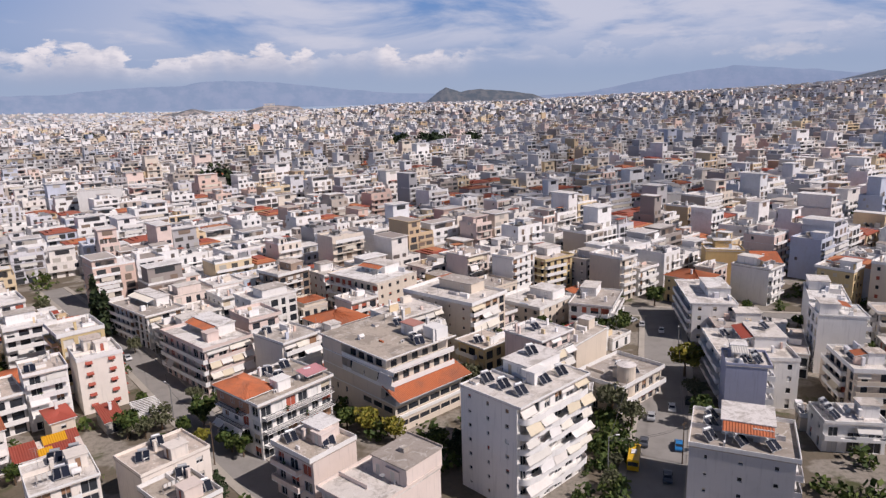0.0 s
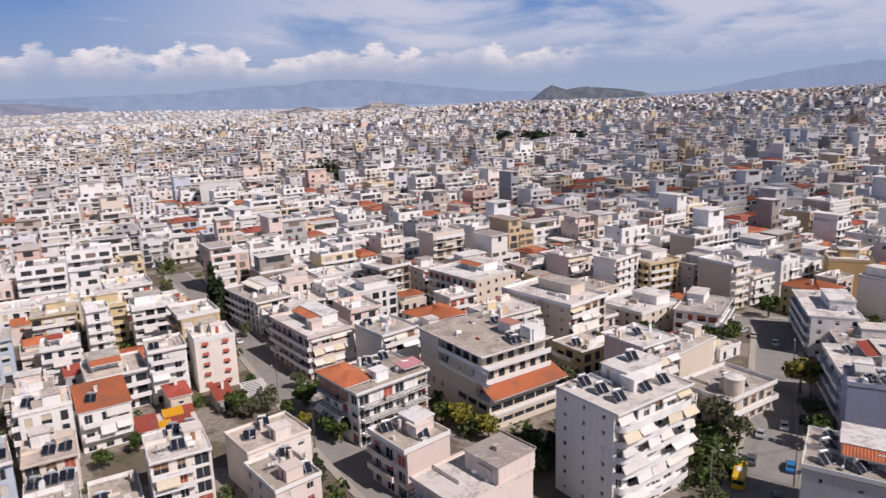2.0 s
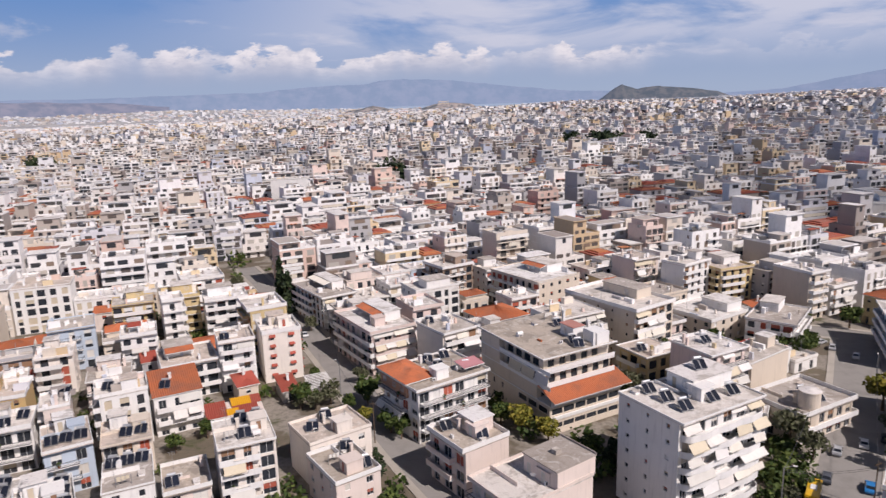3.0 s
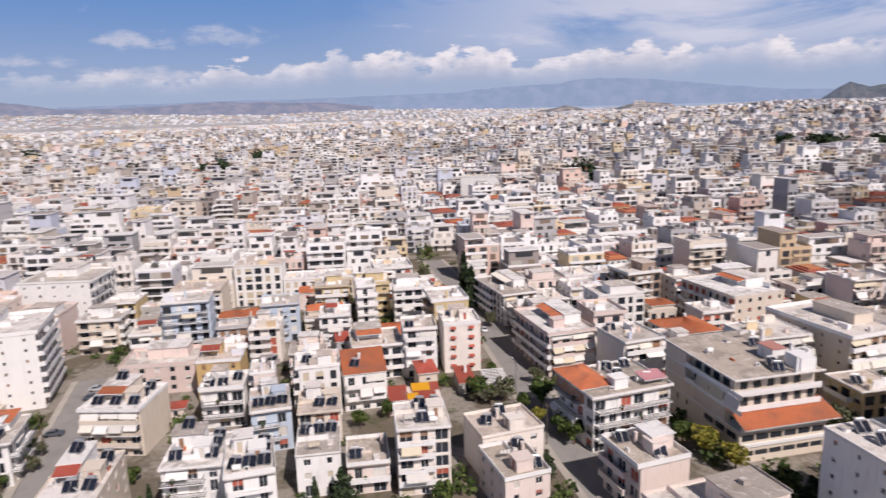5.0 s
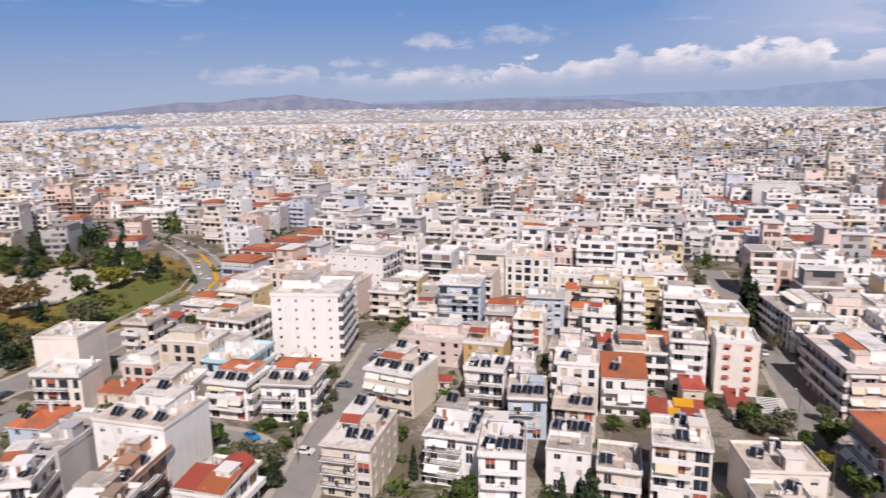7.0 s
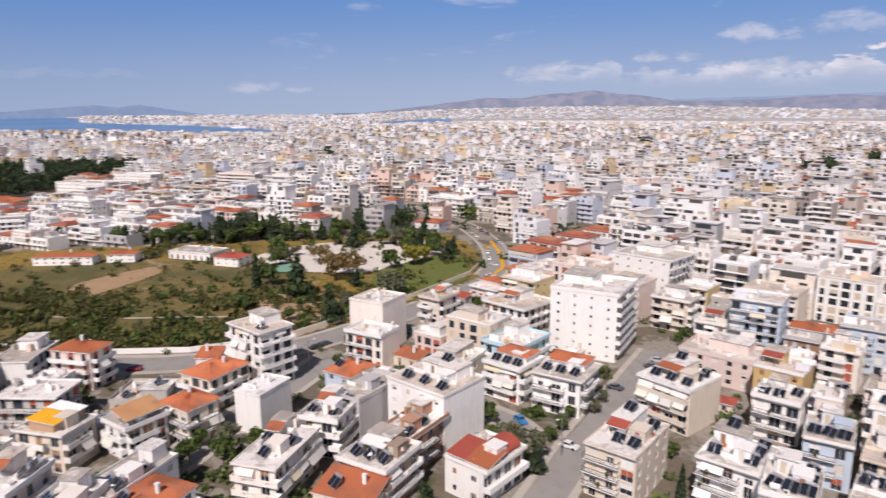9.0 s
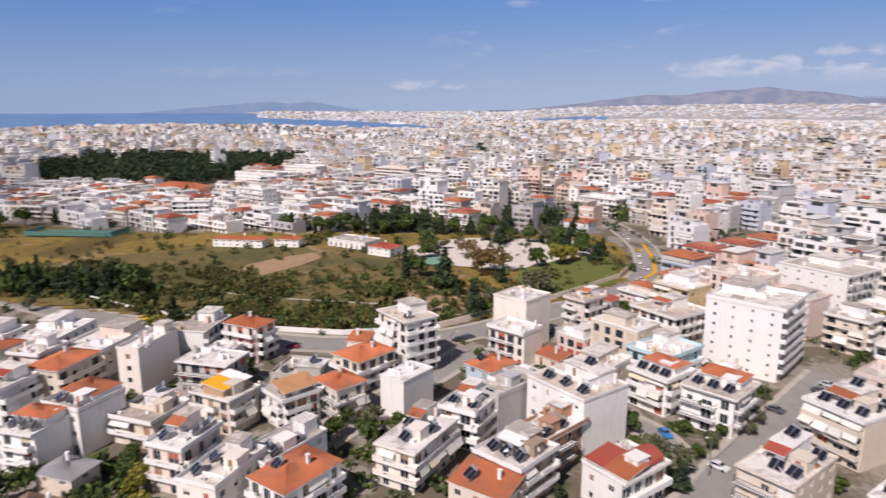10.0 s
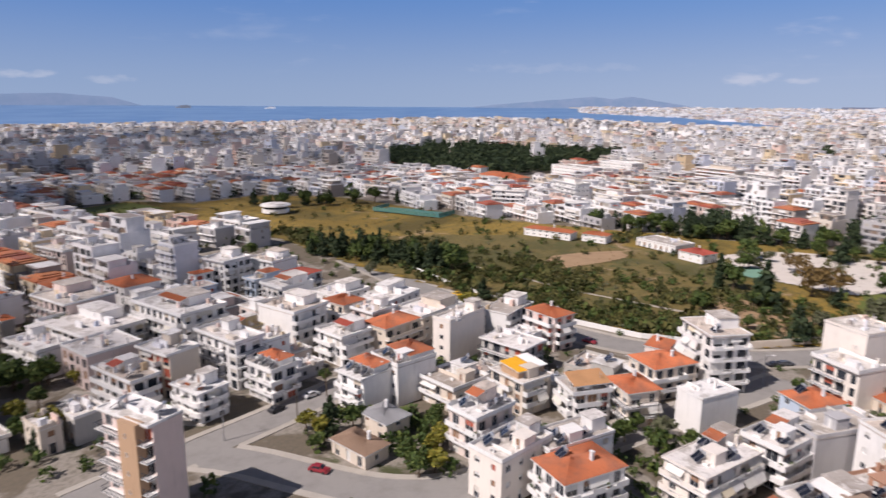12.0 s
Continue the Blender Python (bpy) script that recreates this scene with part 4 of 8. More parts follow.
def house(x, y, yaw, w, d, z, F="b", R="w", col="white", roof="flat", B="w", L="n", near=True, seed=0, pent=True, heaters=3, canopy="", tint=None, rail=None, base=0.0, hood=False, deck="plain"):
    """A town house or block of flats. F, R, B, L: what its faces carry (a: balconies with awnings, b: balconies, w: windows, s: small windows, n: nothing)."""
    q = random.Random(seed * 7919 + int(x * 10) + int(y * 13))
    n = max(1, min(7, round(z / 3.05)))
    zr = z - 0.75 if roof in ("flat", "half") else z - 0.9
    sh = zr / n
    wall_mat = PLASTER[col]
    kinds = F + R
    extra = "with awnings" if "a" in kinds else "with balconies" if "b" in kinds else "with few windows"
    cap = {"flat": "a flat roof", "tile": "clay tiles", "shed": "clay tiles", "half": "a part-tiled roof"}[roof]
    ob = thing("apartment_building" if n > 2 else "house", x, y, base, yaw, f"{LABEL_COL[col]} {COUNT[n]} block {extra} and {cap}", "building", "town buildings")
    PLACED.append((x, y, yaw, w, d))
    deep_b = q.choice([1.2, 1.4, 1.6])
    cut_w, cut_d = (deep_b if R in "ab" else 0), (deep_b if F in "ab" else 0)
    w, d = w - cut_w, d - cut_d
    ob.matrix_world = pose(x, y, base, 0, 0, yaw) @ pose(-cut_w / 2, cut_d / 2, 0)
    x, y = ob.matrix_world.translation.xy
    sides = {k: Side(k, w, d) for k in "FRBL"}
    style = dict(F=F, R=R, B=B, L=L)
    g = Gather()
    rail_style = rail or q.choice(["solid", "solid", "mixed", "rail"])
    frame_holes = []
    for k, side in sides.items():
        kind = style[k]
        bay = {"a": 3.1, "b": 3.0, "w": 3.4, "s": 4.2, "n": 99}[kind]
        nb = int(side.n / bay) if kind != "n" else 0
        wide = {"a": (1.6, 2.2), "b": (1.4, 1.8, 2.4), "w": (1.0, 1.3), "s": (0.6, 0.8), "n": (1,)}[kind]
        widths = [q.choice(wide) for _ in range(nb)]
        for i in range(n):
            f0, f1 = i * sh, (i + 1) * sh
            lo, hi = {"a": (0.08, 2.25), "b": (0.08, 2.25), "w": (0.95, 2.2), "s": (1.2, 2.0), "n": (0, 0)}[kind]
            if i == 0:
                lo, hi = (0.05, 2.4) if q.random() < 0.5 else (lo, hi)
            hi = min(hi, sh - 0.2)
            holes = []
            for j, ww in enumerate(widths):
                c = (j + 0.5) * side.n / nb
                holes.append((c - ww / 2, c + ww / 2, f0 + lo, f0 + hi))
            facade(g, side, f0, f1, holes, panes=not near or k in "BL", pick=q)
            if near and k in "FR":
                for s0, s1, a, b in holes:
                    frame_holes.append((side, (s0 + s1) / 2, round(s1 - s0, 1), a, round(b - a, 2)))
    wall = part("wall", g.mesh("wall", wall_mat, M_GLASS, M_SHUT), ob)
    for side, s, ww, a, hh in frame_holes:
        part("window", window_mesh(ww, hh, q.choice([0, 0, 1, 1, 2])), ob, side.at(s, -0.19, a), side.rz)
        if hood:
            part("window_hood", hood_mesh(ww), ob, side.at(s, 0.0, a + hh), side.rz, "small red window awning")
    # balconies
    for k in "FRBL" if near else "FR":
        kind, side = style[k], sides[k]
        if kind not in "ab" or n < 2:
            continue
        gap0, gap1 = q.choice([(0.0, 0.0), (0.4, 0.4), (0.0, side.n * 0.3)])
        if k == "F" and R in "ab":
            gap1 = -deep_b if gap1 == 0 else gap1
        if k == "R":
            gap0 = max(gap0, 0.0)
        length = side.n - gap0 - gap1
        slab, rl = balcony_mesh(length, deep_b, rail_style)
        slab_me = slab.mesh("balcony", M_TRIM)
        rail_me = welded(rl, "railing", M_IRON if rail_style == "rail" else (M_TRIM if q.random() < 0.7 else wall_mat))
        awn = kind == "a"
        if not near:  # far off, slab and parapet are one cast piece
            slab.m += [1] * len(rl.f)
            slab.f += [tuple(v + len(slab.v) for v in f) for f in rl.f]
            slab.v += rl.v
            slab_me = slab.mesh("balcony", M_TRIM, rail_me.materials[0])
        for i in range(1, n):
            bal = part("balcony", slab_me, ob, side.at(gap0, 0, i * sh), side.rz)
            if near:
                part("railing", rail_me, bal)
            top = min((i + 1) * sh - 0.22, zr - 0.02)
            bays = max(1, round(length / q.choice((3.2, 4.2, 5.5)))) if awn else 1
            for j in range(bays):
                if q.random() > (0.66 if awn else 0.22):
                    continue
                ln = length / bays - 0.15 if awn else min(length, q.uniform(2.6, 4.5))
                s0 = gap0 + j * length / bays + 0.08 if awn else gap0 + q.uniform(0, length - ln)
                part("awning", awning_mesh(ln, q.choice([0.9, 1.2, 1.5]), q.choice([0.5, 0.8, 1.1])), ob, side.at(s0, deep_b - 0.05 if i < n - 1 else 0.05, top), side.rz)
            if near and q.random() < 0.45:
                p = side.at(gap0 + q.uniform(0.3, max(0.4, length - 0.3)), deep_b - 0.4, i * sh)
                c, s_ = math.cos(radians(yaw)), math.sin(radians(yaw))
                PLANTS.append((x + p[0] * c - p[1] * s_, y + p[0] * s_ + p[1] * c, base + p[2]))
    # roof
    half = roof == "half"
    if roof in ("flat", "half"):
        over = 0.12
        out_w, out_d = w / 2 + max(over, cut_w * 0.6), d / 2 + max(over, cut_d * 0.6)
        r = Gather()
        r.box(-w / 2 - over, out_w, -out_d, d / 2 + over, zr, zr + 0.2)
        part("roof_slab", r.mesh("roof_slab", M_SLAB_DARK if deck == "old" else M_SLAB), ob)
        r = Gather()
        t, h = 0.15, q.choice([0.3, 0.55, 0.75, 0.9])
        a, b = w / 2 + over, d / 2 + over
        r.box(-a, out_w, -out_d, -out_d + t, zr + 0.2, zr + 0.2 + h)
        r.box(-a, out_w, b - t, b, zr + 0.2, zr + 0.2 + h)
        r.box(-a, -a + t, -out_d + t, b - t, zr + 0.2, zr + 0.2 + h)
        r.box(out_w - t, out_w, -out_d + t, b - t, zr + 0.2, zr + 0.2 + h)
        part("parapet", r.mesh("parapet", M_TRIM if q.random() < 0.6 else wall_mat), ob)
        top = zr + 0.2
        spots = [(i, j) for i in (-0.3, 0.0, 0.3) for j in (-0.28, 0.05, 0.3)]
        q.shuffle(spots)
        if half:  # an attic under clay tiles on part of the deck
            aw, ad = w * q.uniform(0.8, 0.95), d * q.uniform(0.5, 0.62)
            ay = d / 2 - ad / 2 - 0.2
            p = Gather()
            p.box(-aw / 2, aw / 2, ay - ad / 2, ay + ad / 2, top, top + 1.5)
            attic = part("attic", p.mesh("attic", wall_mat), ob)
            part("roof", welded(hip_roof(aw, ad, min(aw, ad) * 0.2, 0.4), "roof", {"red": M_TILE_RED, "brown": M_TILE_BROWN}.get(tint, M_TILE), M_TRIM), attic, (0, ay, top + 1.68))
            for sx in (-0.25, 0.25):
                part("window", window_mesh(1.3, 1.2, 0), attic, (sx * aw, ay - ad / 2 - 0.03, top + 0.15))
            pent, spots = False, [s for s in spots if s[1] < 0]
        if pent:
            pw, pd = (w * q.uniform(0.35, 0.6), d * q.uniform(0.35, 0.55)) if min(w, d) > 9 else (3.2, 3.4)
            px, py = -w * 0.5 + pw / 2 + 0.4 + q.uniform(0, max(0.1, w - pw - 0.8)) * 0.7, d / 2 - pd / 2 - 0.5
            p = Gather()
            hgt = 2.7
            p.box(px - pw / 2, px + pw / 2, py - pd / 2, py + pd / 2, top, top + hgt)
            pen = part("rooftop_room", p.mesh("rooftop_room", wall_mat if q.random() < 0.6 else M_TRIM), ob)
            p = Gather()
            p.box(px - pw / 2 - 0.25, px + pw / 2 + 0.25, py - pd / 2 - 0.35, py + pd / 2 + 0.25, top + hgt, top + hgt + 0.18)
            part("roof_slab", p.mesh("roof_slab", M_SLAB), pen)
            if near:
                part("door", window_mesh(0.9, 2.1, 2), pen, (px - pw * 0.2, py - pd / 2 - 0.03, top))
            if pw > 4:
                part("window", window_mesh(1.3, 1.2, 0), pen, (px + pw * 0.22, py - pd / 2 - 0.03, top + 0.9))
            if canopy:
                cn = shed_roof(pw * 0.9, 2.6, 0.7)
                part("canopy", welded(cn, "canopy", {"tile": M_TILE, "red": M_TILE_RED, "yellow": M_YELLOW, "cream": M_AWN}[canopy], M_TRIM), ob, (px, py - pd / 2 - 1.3, top + 2.0), 0, "sloping canopy on the roof terrace")
                for sx in (-1, 1):
                    post = Gather()
                    post.box(-0.07, 0.07, -0.07, 0.07, 0, 2.0)
                    part("post", post.mesh("post", M_TRIM), ob, (px + sx * pw * 0.42, py - pd / 2 - 2.4, top))
            spots = [s for s in spots if not (abs(s[0] * w - px) < pw / 2 + 1.2 and s[1] * d > py - pd / 2 - 1.6)]
            if pw > 3.5 and q.random() < 0.6:
                HEATERS.append((ob, px, py, top + hgt + 0.18))
        if near:
            # stair head, dividing walls and a raised ledge
            if w * d > 90:
                p = Gather()
                sx, sy = w * q.uniform(0.12, 0.32), d * q.uniform(-0.15, 0.1)
                p.box(sx - 1.4, sx + 1.4, sy - 1.6, sy + 1.6, top, top + 2.3)
                p.box(sx - 1.6, sx + 1.6, sy - 1.8, sy + 1.8, top + 2.3, top + 2.45)
                head = part("stair_head", p.mesh("stair_head", wall_mat), ob)
                part("door", window_mesh(0.9, 2.0, 2), head, (sx, sy - 1.62, top))
            p = Gather()
            dy = d * q.uniform(-0.3, 0.1)
            p.box(-w / 2, w / 2 * q.uniform(-0.4, 0.9), dy, dy + 0.15, top, top + q.uniform(0.5, 0.95))
            part("dividing_wall", p.mesh("dividing_wall", M_TRIM if q.random() < 0.5 else wall_mat), ob)
        if not near:
            ROOFS.append((x, y, base + top, yaw, w, d))
        for _ in range(q.choice((2, 3, 4)) if near else 0):
            CLUTTER.append((ob, w * q.uniform(-0.42, 0.42), d * q.uniform(-0.42, 0.3), top))
        chim = Gather()
        cx, cy = w * q.uniform(-0.4, 0.4), d * q.uniform(-0.1, 0.42)
        chim.box(cx - 0.3, cx + 0.3, cy - 0.25, cy + 0.25, top, top + 2.0)
        chim.box(cx - 0.38, cx + 0.38, cy - 0.33, cy + 0.33, top + 2.0, top + 2.12)
        part("chimney", chim.mesh("chimney", wall_mat), ob)
        for s in spots[:heaters if near else min(heaters, 1)]:
            HEATERS.append((ob, s[0] * w, s[1] * d, top))
        if q.random() < (0.6 if near else 0.15):
            m = Gather()
            ax, ay = w * q.uniform(-0.35, 0.35), d * q.uniform(0, 0.4)
            m.tube((ax, ay, top), (ax, ay, top + 3.6), 0.035, 0.03, 5)
            for k, l in ((3.5, 0.9), (3.2, 0.7), (2.9, 0.5)):
                m.box(ax - l, ax + l, ay - 0.02, ay + 0.02, top + k, top + k + 0.03)
            part("aerial", m.mesh("aerial", M_STEEL), ob)
    else:
        tile = {"red": M_TILE_RED, "brown": M_TILE_BROWN, "grey": M_TILE_GREY}.get(tint, M_TILE)
        if roof == "tile":
            me = hip_roof(w, d, min(w, d) * 0.17)
        else:
            me = shed_roof(w, d, d * 0.22)
            g2 = Gather()
            hh = d * 0.22 - 0.2
            g2.box(-w / 2, w / 2, d / 2 - 0.2, d / 2, zr, zr + hh)
            part("gable_wall", g2.mesh("gable_wall", wall_mat), ob)
        part("roof", welded(me, "roof", tile, M_TRIM), ob, (0, 0, zr + 0.19))
        chim = Gather()
        chim.box(-0.3, 0.3, -0.25, 0.25, 0, 2.2)
        chim.box(-0.4, 0.4, -0.35, 0.35, 2.2, 2.32)
        part("chimney", chim.mesh("chimney", M_TRIM), ob, (w * q.uniform(-0.2, 0.25), d * 0.1, zr + 0.6))
        if heaters and near:
            HEATERS.append((ob, -w * 0.22, -d * 0.2, zr + 0.75))
    return ob



def terrace_block(x, y, yaw):
    """The broad cream block: two shut storeys below, three above that step back behind white balconies, an orange canopy over the wide terrace."""
    w, d = 27.0, 20.0
    ob = thing("apartment_building", x, y, 0, yaw, "cream five-storey block with white balconies and an orange terrace canopy", "building", "town buildings")
    PLACED.append((x, y, yaw, w, d))
    cream, F, R = PLASTER["cream"], Side("F", w, d), Side("R", w, d)

    def box(name, mat, x0, x1, y0, y1, z0, z1, parent=None, label=""):
        g = Gather()
        g.box(x0, x1, y0, y1, z0, z1)
        return part(name, g.mesh(name, mat), parent or ob, label=label)

    # the two lower storeys, with long window bands towards the corner
    g = Gather()
    for z0, z1, lo, hi in ((0.0, 3.4, 1.3, 2.5), (3.4, 6.7, 4.5, 5.9)):
        facade(g, F, z0, z1, [(1.5 + 3.6 * i, 2.3 + 3.6 * i, lo, hi) for i in range(3)] + [(15.5 + 3.7 * i, 18.7 + 3.7 * i, lo, hi) for i in range(3)], panes=True)
        facade(g, R, z0, z1, [(0.6 + 3.2 * i, 3.5 + 3.2 * i, lo, hi) for i in range(6)], panes=True)
    for k in "BL":
        Side(k, w, d).quad(g, 0, Side(k, w, d).n, 0, 6.7)
    part("wall", g.mesh("wall", cream, M_GLASS, M_SHUT), ob)
    box("ledge", M_TRIM, -w / 2, w / 2 + 0.5, -d / 2 - 0.12, d / 2, 6.7, 6.95)
    box("ledge", M_TRIM, w / 2 + 0.01, w / 2 + 0.35, -d / 2, d / 2, 3.4, 4.1)
    # the upper storeys
    for i, (z0, cut_r, cut_f) in enumerate(((6.95, 4.6, 0.0), (10.1, 3.6, 1.3), (13.4, 4.2, 1.5))):
        z1 = z0 + 2.95
        x1, y0 = w / 2 - cut_r, -d / 2 + cut_f
        g = Gather()
        S = {k: Side(k, x1 + w / 2, d / 2 - y0) for k in "FRBL"}
        n_f, n_r = S["F"].n, S["R"].n
        facade(g, S["F"], 0, 2.95, [(9.2 + 3.2 * j, 11.6 + 3.2 * j, 0.1, 2.3) for j in range(int((n_f - 10) / 3.2))] if cut_f else [], panes=True)
        facade(g, S["R"], 0, 2.95, [(1.2 + 3.1 * j, 3.0 + 3.1 * j, 0.1, 2.3) for j in range(int(n_r / 3.1))], panes=True)
        for k in "BL":
            S[k].quad(g, 0, S[k].n, 0, 2.95)
        part("storey", g.mesh("storey", cream, M_GLASS, M_SHUT), ob, ((x1 - w / 2) / 2, (y0 + d / 2) / 2, z0))
        box("slab", M_TRIM, -w / 2, w / 2 - 2.0, -d / 2, d / 2, z1, z1 + 0.22)
        # the shut end of the long side
        box("end_wall", cream, -w / 2, -w / 2 + 8.0, -d / 2 - 0.01, -d / 2 + 1.6, z0, z1)
        if i:
            slab, rl = balcony_mesh(w - 8.0, cut_f, "solid", (False, False))
            part("railing", welded(rl, "railing", M_TRIM), ob, (-w / 2 + 8.0, -d / 2 + cut_f, z0 + 0.003))
        _, rl = balcony_mesh(d, 1.2, "solid", (False, False))
        part("railing", welded(rl, "railing", M_TRIM), ob, ((w / 2 - 0.8 if i == 0 else w / 2 - 3.2), -d / 2, z0 + 0.003), 90)
    for k in range(3):  # long awnings let down over the balcony of the long side
        part("awning", awning_mesh(4.6, 1.9, 0.5), ob, (-1.5 + 4.9 * k, -d / 2 + 0.15, 13.0), 0, "pale blue-grey awning let down")
    part("canopy", welded(shed_roof(21.4, 5.6, 2.0, 0.25), "canopy", M_TILE, M_TRIM), ob, (w / 2 - 0.9, 0.6, 8.2), 90, "broad orange tiled canopy over the terrace")
    for j in range(5):
        box("post", M_TRIM, w / 2 + 0.1, w / 2 + 0.25, -9.4 + 4.6 * j, -9.25 + 4.6 * j, 6.95, 8.5)
    # the roof
    top = 16.57
    box("roof_deck", M_SLAB_DARK, -w / 2 - 0.6, w / 2 - 1.6, -d / 2 - 0.6, d / 2 + 0.3, top, top + 0.2)
    for x0, x1, y0, y1 in ((-w / 2 - 0.62, w / 2 - 1.58, -d / 2 - 0.62, -d / 2 - 0.4), (w / 2 - 1.8, w / 2 - 1.58, -d / 2 - 0.4, d / 2 + 0.3)):
        box("roof_edge", M_TRIM, x0, x1, y0, y1, top + 0.203, top + 0.45)
    room = box("rooftop_room", M_TRIM, 0.5, 5.0, 3.2, 6.4, top + 0.2, top + 2.8)
    box("roof_slab", surface("faded_red_paint", (0.5, 0.24, 0.2), 0.9, 0.0, 0.4), 0.3, 5.2, 3.0, 6.6, top + 2.8, top + 2.95, room)
    box("rooftop_room", M_TRIM, 6.4, 11.0, 5.0, 8.6, top + 0.2, top + 2.9)
    part("door", window_mesh(0.9, 2.0, 2), room, (2.2, 3.17, top + 0.2))
    for cx, cy in ((-5.0, 8.6), (4.2, 8.4), (8.0, 9.1), (11.0, 4.0)):
        chim = Gather()
        chim.box(cx - 0.3, cx + 0.3, cy - 0.3, cy + 0.3, top + 0.2, top + 3.4)
        chim.box(cx - 0.4, cx + 0.4, cy - 0.4, cy + 0.4, top + 3.4, top + 3.55)
        part("chimney", chim.mesh("chimney", M_TRIM), ob)
    HEATERS.extend((ob, hx, hy, top + 0.2) for hx, hy in ((-4.0, 6.0), (7.0, 1.6), (9.6, 1.0)))
    CLUTTER.extend((ob, hx, hy, top + 0.2) for hx, hy in ((-8, 2), (-9, 7), (2, -4), (6, -1), (-3, -6)))
    return ob


# the houses round the camera, one by one
house(15.0, 112.8, -46.9, 14.9, 19.9, 20.5, "s", "a", "white", "flat", seed=0, heaters=7, rail="round")
terrace_block(-12.9, 147.8, -47.0)
house(3.6, 183.6, -41.0, 26.0, 16.0, 17, "s", "a", "cream", "flat", seed=2, near=False, heaters=8)
house(26.2, 229.9, -41.0, 9.9, 14.1, 17, "n", "b", "white", "flat", seed=3, near=False)
house(38.5, 238.8, -55.0, 15.4, 14.9, 14, "b", "b", "yellow", "flat", seed=4, near=False)
house(29.4, 204.6, -43.6, 17.6, 18.9, 8, "w", "w", "cream", "flat", seed=5, near=False)
house(35.2, 167.4, -41.3, 9.0, 18.0, 9, "b", "n", "cream", "flat", seed=6, near=False)
house(25.1, 179.1, -52.4, 12.3, 15.0, 6, "w", "n", "cream", "flat", seed=7, near=False, pent=False, heaters=0)
house(48.6, 199.5, -24.0, 14.1, 20.0, 9, "b", "b", "white", "flat", seed=8, near=False)
house(41.6, 146.5, -48.1, 13.7, 18.1, 7, "w", "b", "cream", "flat", seed=9, pent=False, heaters=2)
house(51.4, 104.0, -24.0, 17.3, 14.2, 13, "s", "b", "grey", "flat", seed=10, heaters=9, canopy="tile", deck="old")
house(66.1, 135.0, -16.8, 9.7, 9.0, 14, "n", "b", "lavender", "flat", seed=11, canopy="cream")
house(80.4, 121.2, -100.0, 9.0, 11.5, 7, "w", "b", "white", "flat", seed=12)
house(93.4, 139.0, -100.0, 15.4, 9.2, 11, "b", "b", "cream", "flat", seed=13, near=False, canopy="tile")
house(79.4, 193.1, -100.0, 26.0, 13.6, 12, "b", "w", "white", "flat", seed=14, near=False, heaters=3)
house(82.0, 176.1, -100.0, 10.8, 14.3, 8, "b", "n", "pink", "flat", seed=15, near=False)
house(71.9, 148.1, -100.0, 19.1, 17.6, 12, "b", "w", "white", "flat", seed=16, near=False, heaters=8, canopy="red")
house(105.8, 241.9, -13.0, 13.4, 10.0, 14, "n", "w", "ochre", "flat", seed=17, near=False, heaters=0)
house(121.4, 239.4, -13.0, 9.4, 12.0, 9, "n", "w", "lavender", "shed", seed=18, near=False, heaters=0)
house(111.9, 184.5, -24.0, 10.0, 20.0, 13, "b", "n", "white", "flat", seed=19, near=False)
house(89.6, 162.8, -24.0, 9.0, 20.0, 7, "b", "w", "white", "flat", seed=20, near=False)
house(-92.9, 143.7, 38.0, 8.8, 11.0, 14, "a", "w", "white", "flat", seed=21, pent=False, heaters=5)
house(-85.3, 152.7, 38.0, 9.9, 11.0, 14, "w", "w", "ivory", "flat", seed=22, hood=True)
house(-116.6, 177.4, 38.0, 12.7, 12.0, 14, "b", "w", "white", "flat", seed=23, near=False)
house(-132.4, 177.0, 38.5, 10.8, 13.0, 14, "b", "w", "yellow", "flat", seed=24, near=False)
house(-94.7, 121.1, 42.5, 10.1, 12.0, 10, "a", "w", "white", "shed", seed=25)
house(-63.1, 97.4, 38.0, 9.8, 12.0, 14, "b", "w", "ivory", "flat", seed=26, pent=False, heaters=4)
house(-52.2, 110.4, -41.0, 10.4, 12.8, 9.6, "n", "w", "ivory", "flat", seed=27, heaters=2, pent=False)
house(-45.2, 100.0, -41.0, 12.0, 8.6, 8.2, "w", "w", "rose", "flat", seed=127, heaters=2, deck="old", pent=False)
house(-24.7, 110.6, -41.0, 11.2, 11.2, 10.6, "b", "n", "rose", "flat", seed=28, heaters=2, deck="old")
house(-36.7, 132.8, -41.0, 16.0, 20.0, 12.8, "a", "b", "white", "flat", seed=29, heaters=4, pent=False, deck="old")
house(-40.1, 160.7, -41.0, 13.3, 11.3, 14, "n", "a", "ivory", "flat", seed=30, near=False, pent=False, heaters=5)
house(-63.3, 166.4, -43.2, 24.0, 14.2, 12.5, "b", "a", "pink", "flat", seed=31, canopy="tile", heaters=5)
house(-32.2, 189.0, -45.2, 13.5, 14.0, 9, "w", "w", "white", "tile", seed=32, near=False)
house(-57.3, 231.8, -41.0, 13.4, 14.5, 13, "b", "b", "brown", "flat", seed=33, near=False, pent=True, heaters=0)
house(-24.9, 224.5, -41.0, 24.8, 20.0, 13, "b", "w", "cream", "flat", seed=34, near=False, canopy="tile")
house(-93.5, 199.6, -41.0, 26.0, 13.1, 11, "b", "a", "white", "flat", seed=35, near=False, canopy="cream")
house(-177.4, 81.3, 49.0, 20.8, 20.0, 20, "s", "b", "white", "flat", seed=36, near=False)
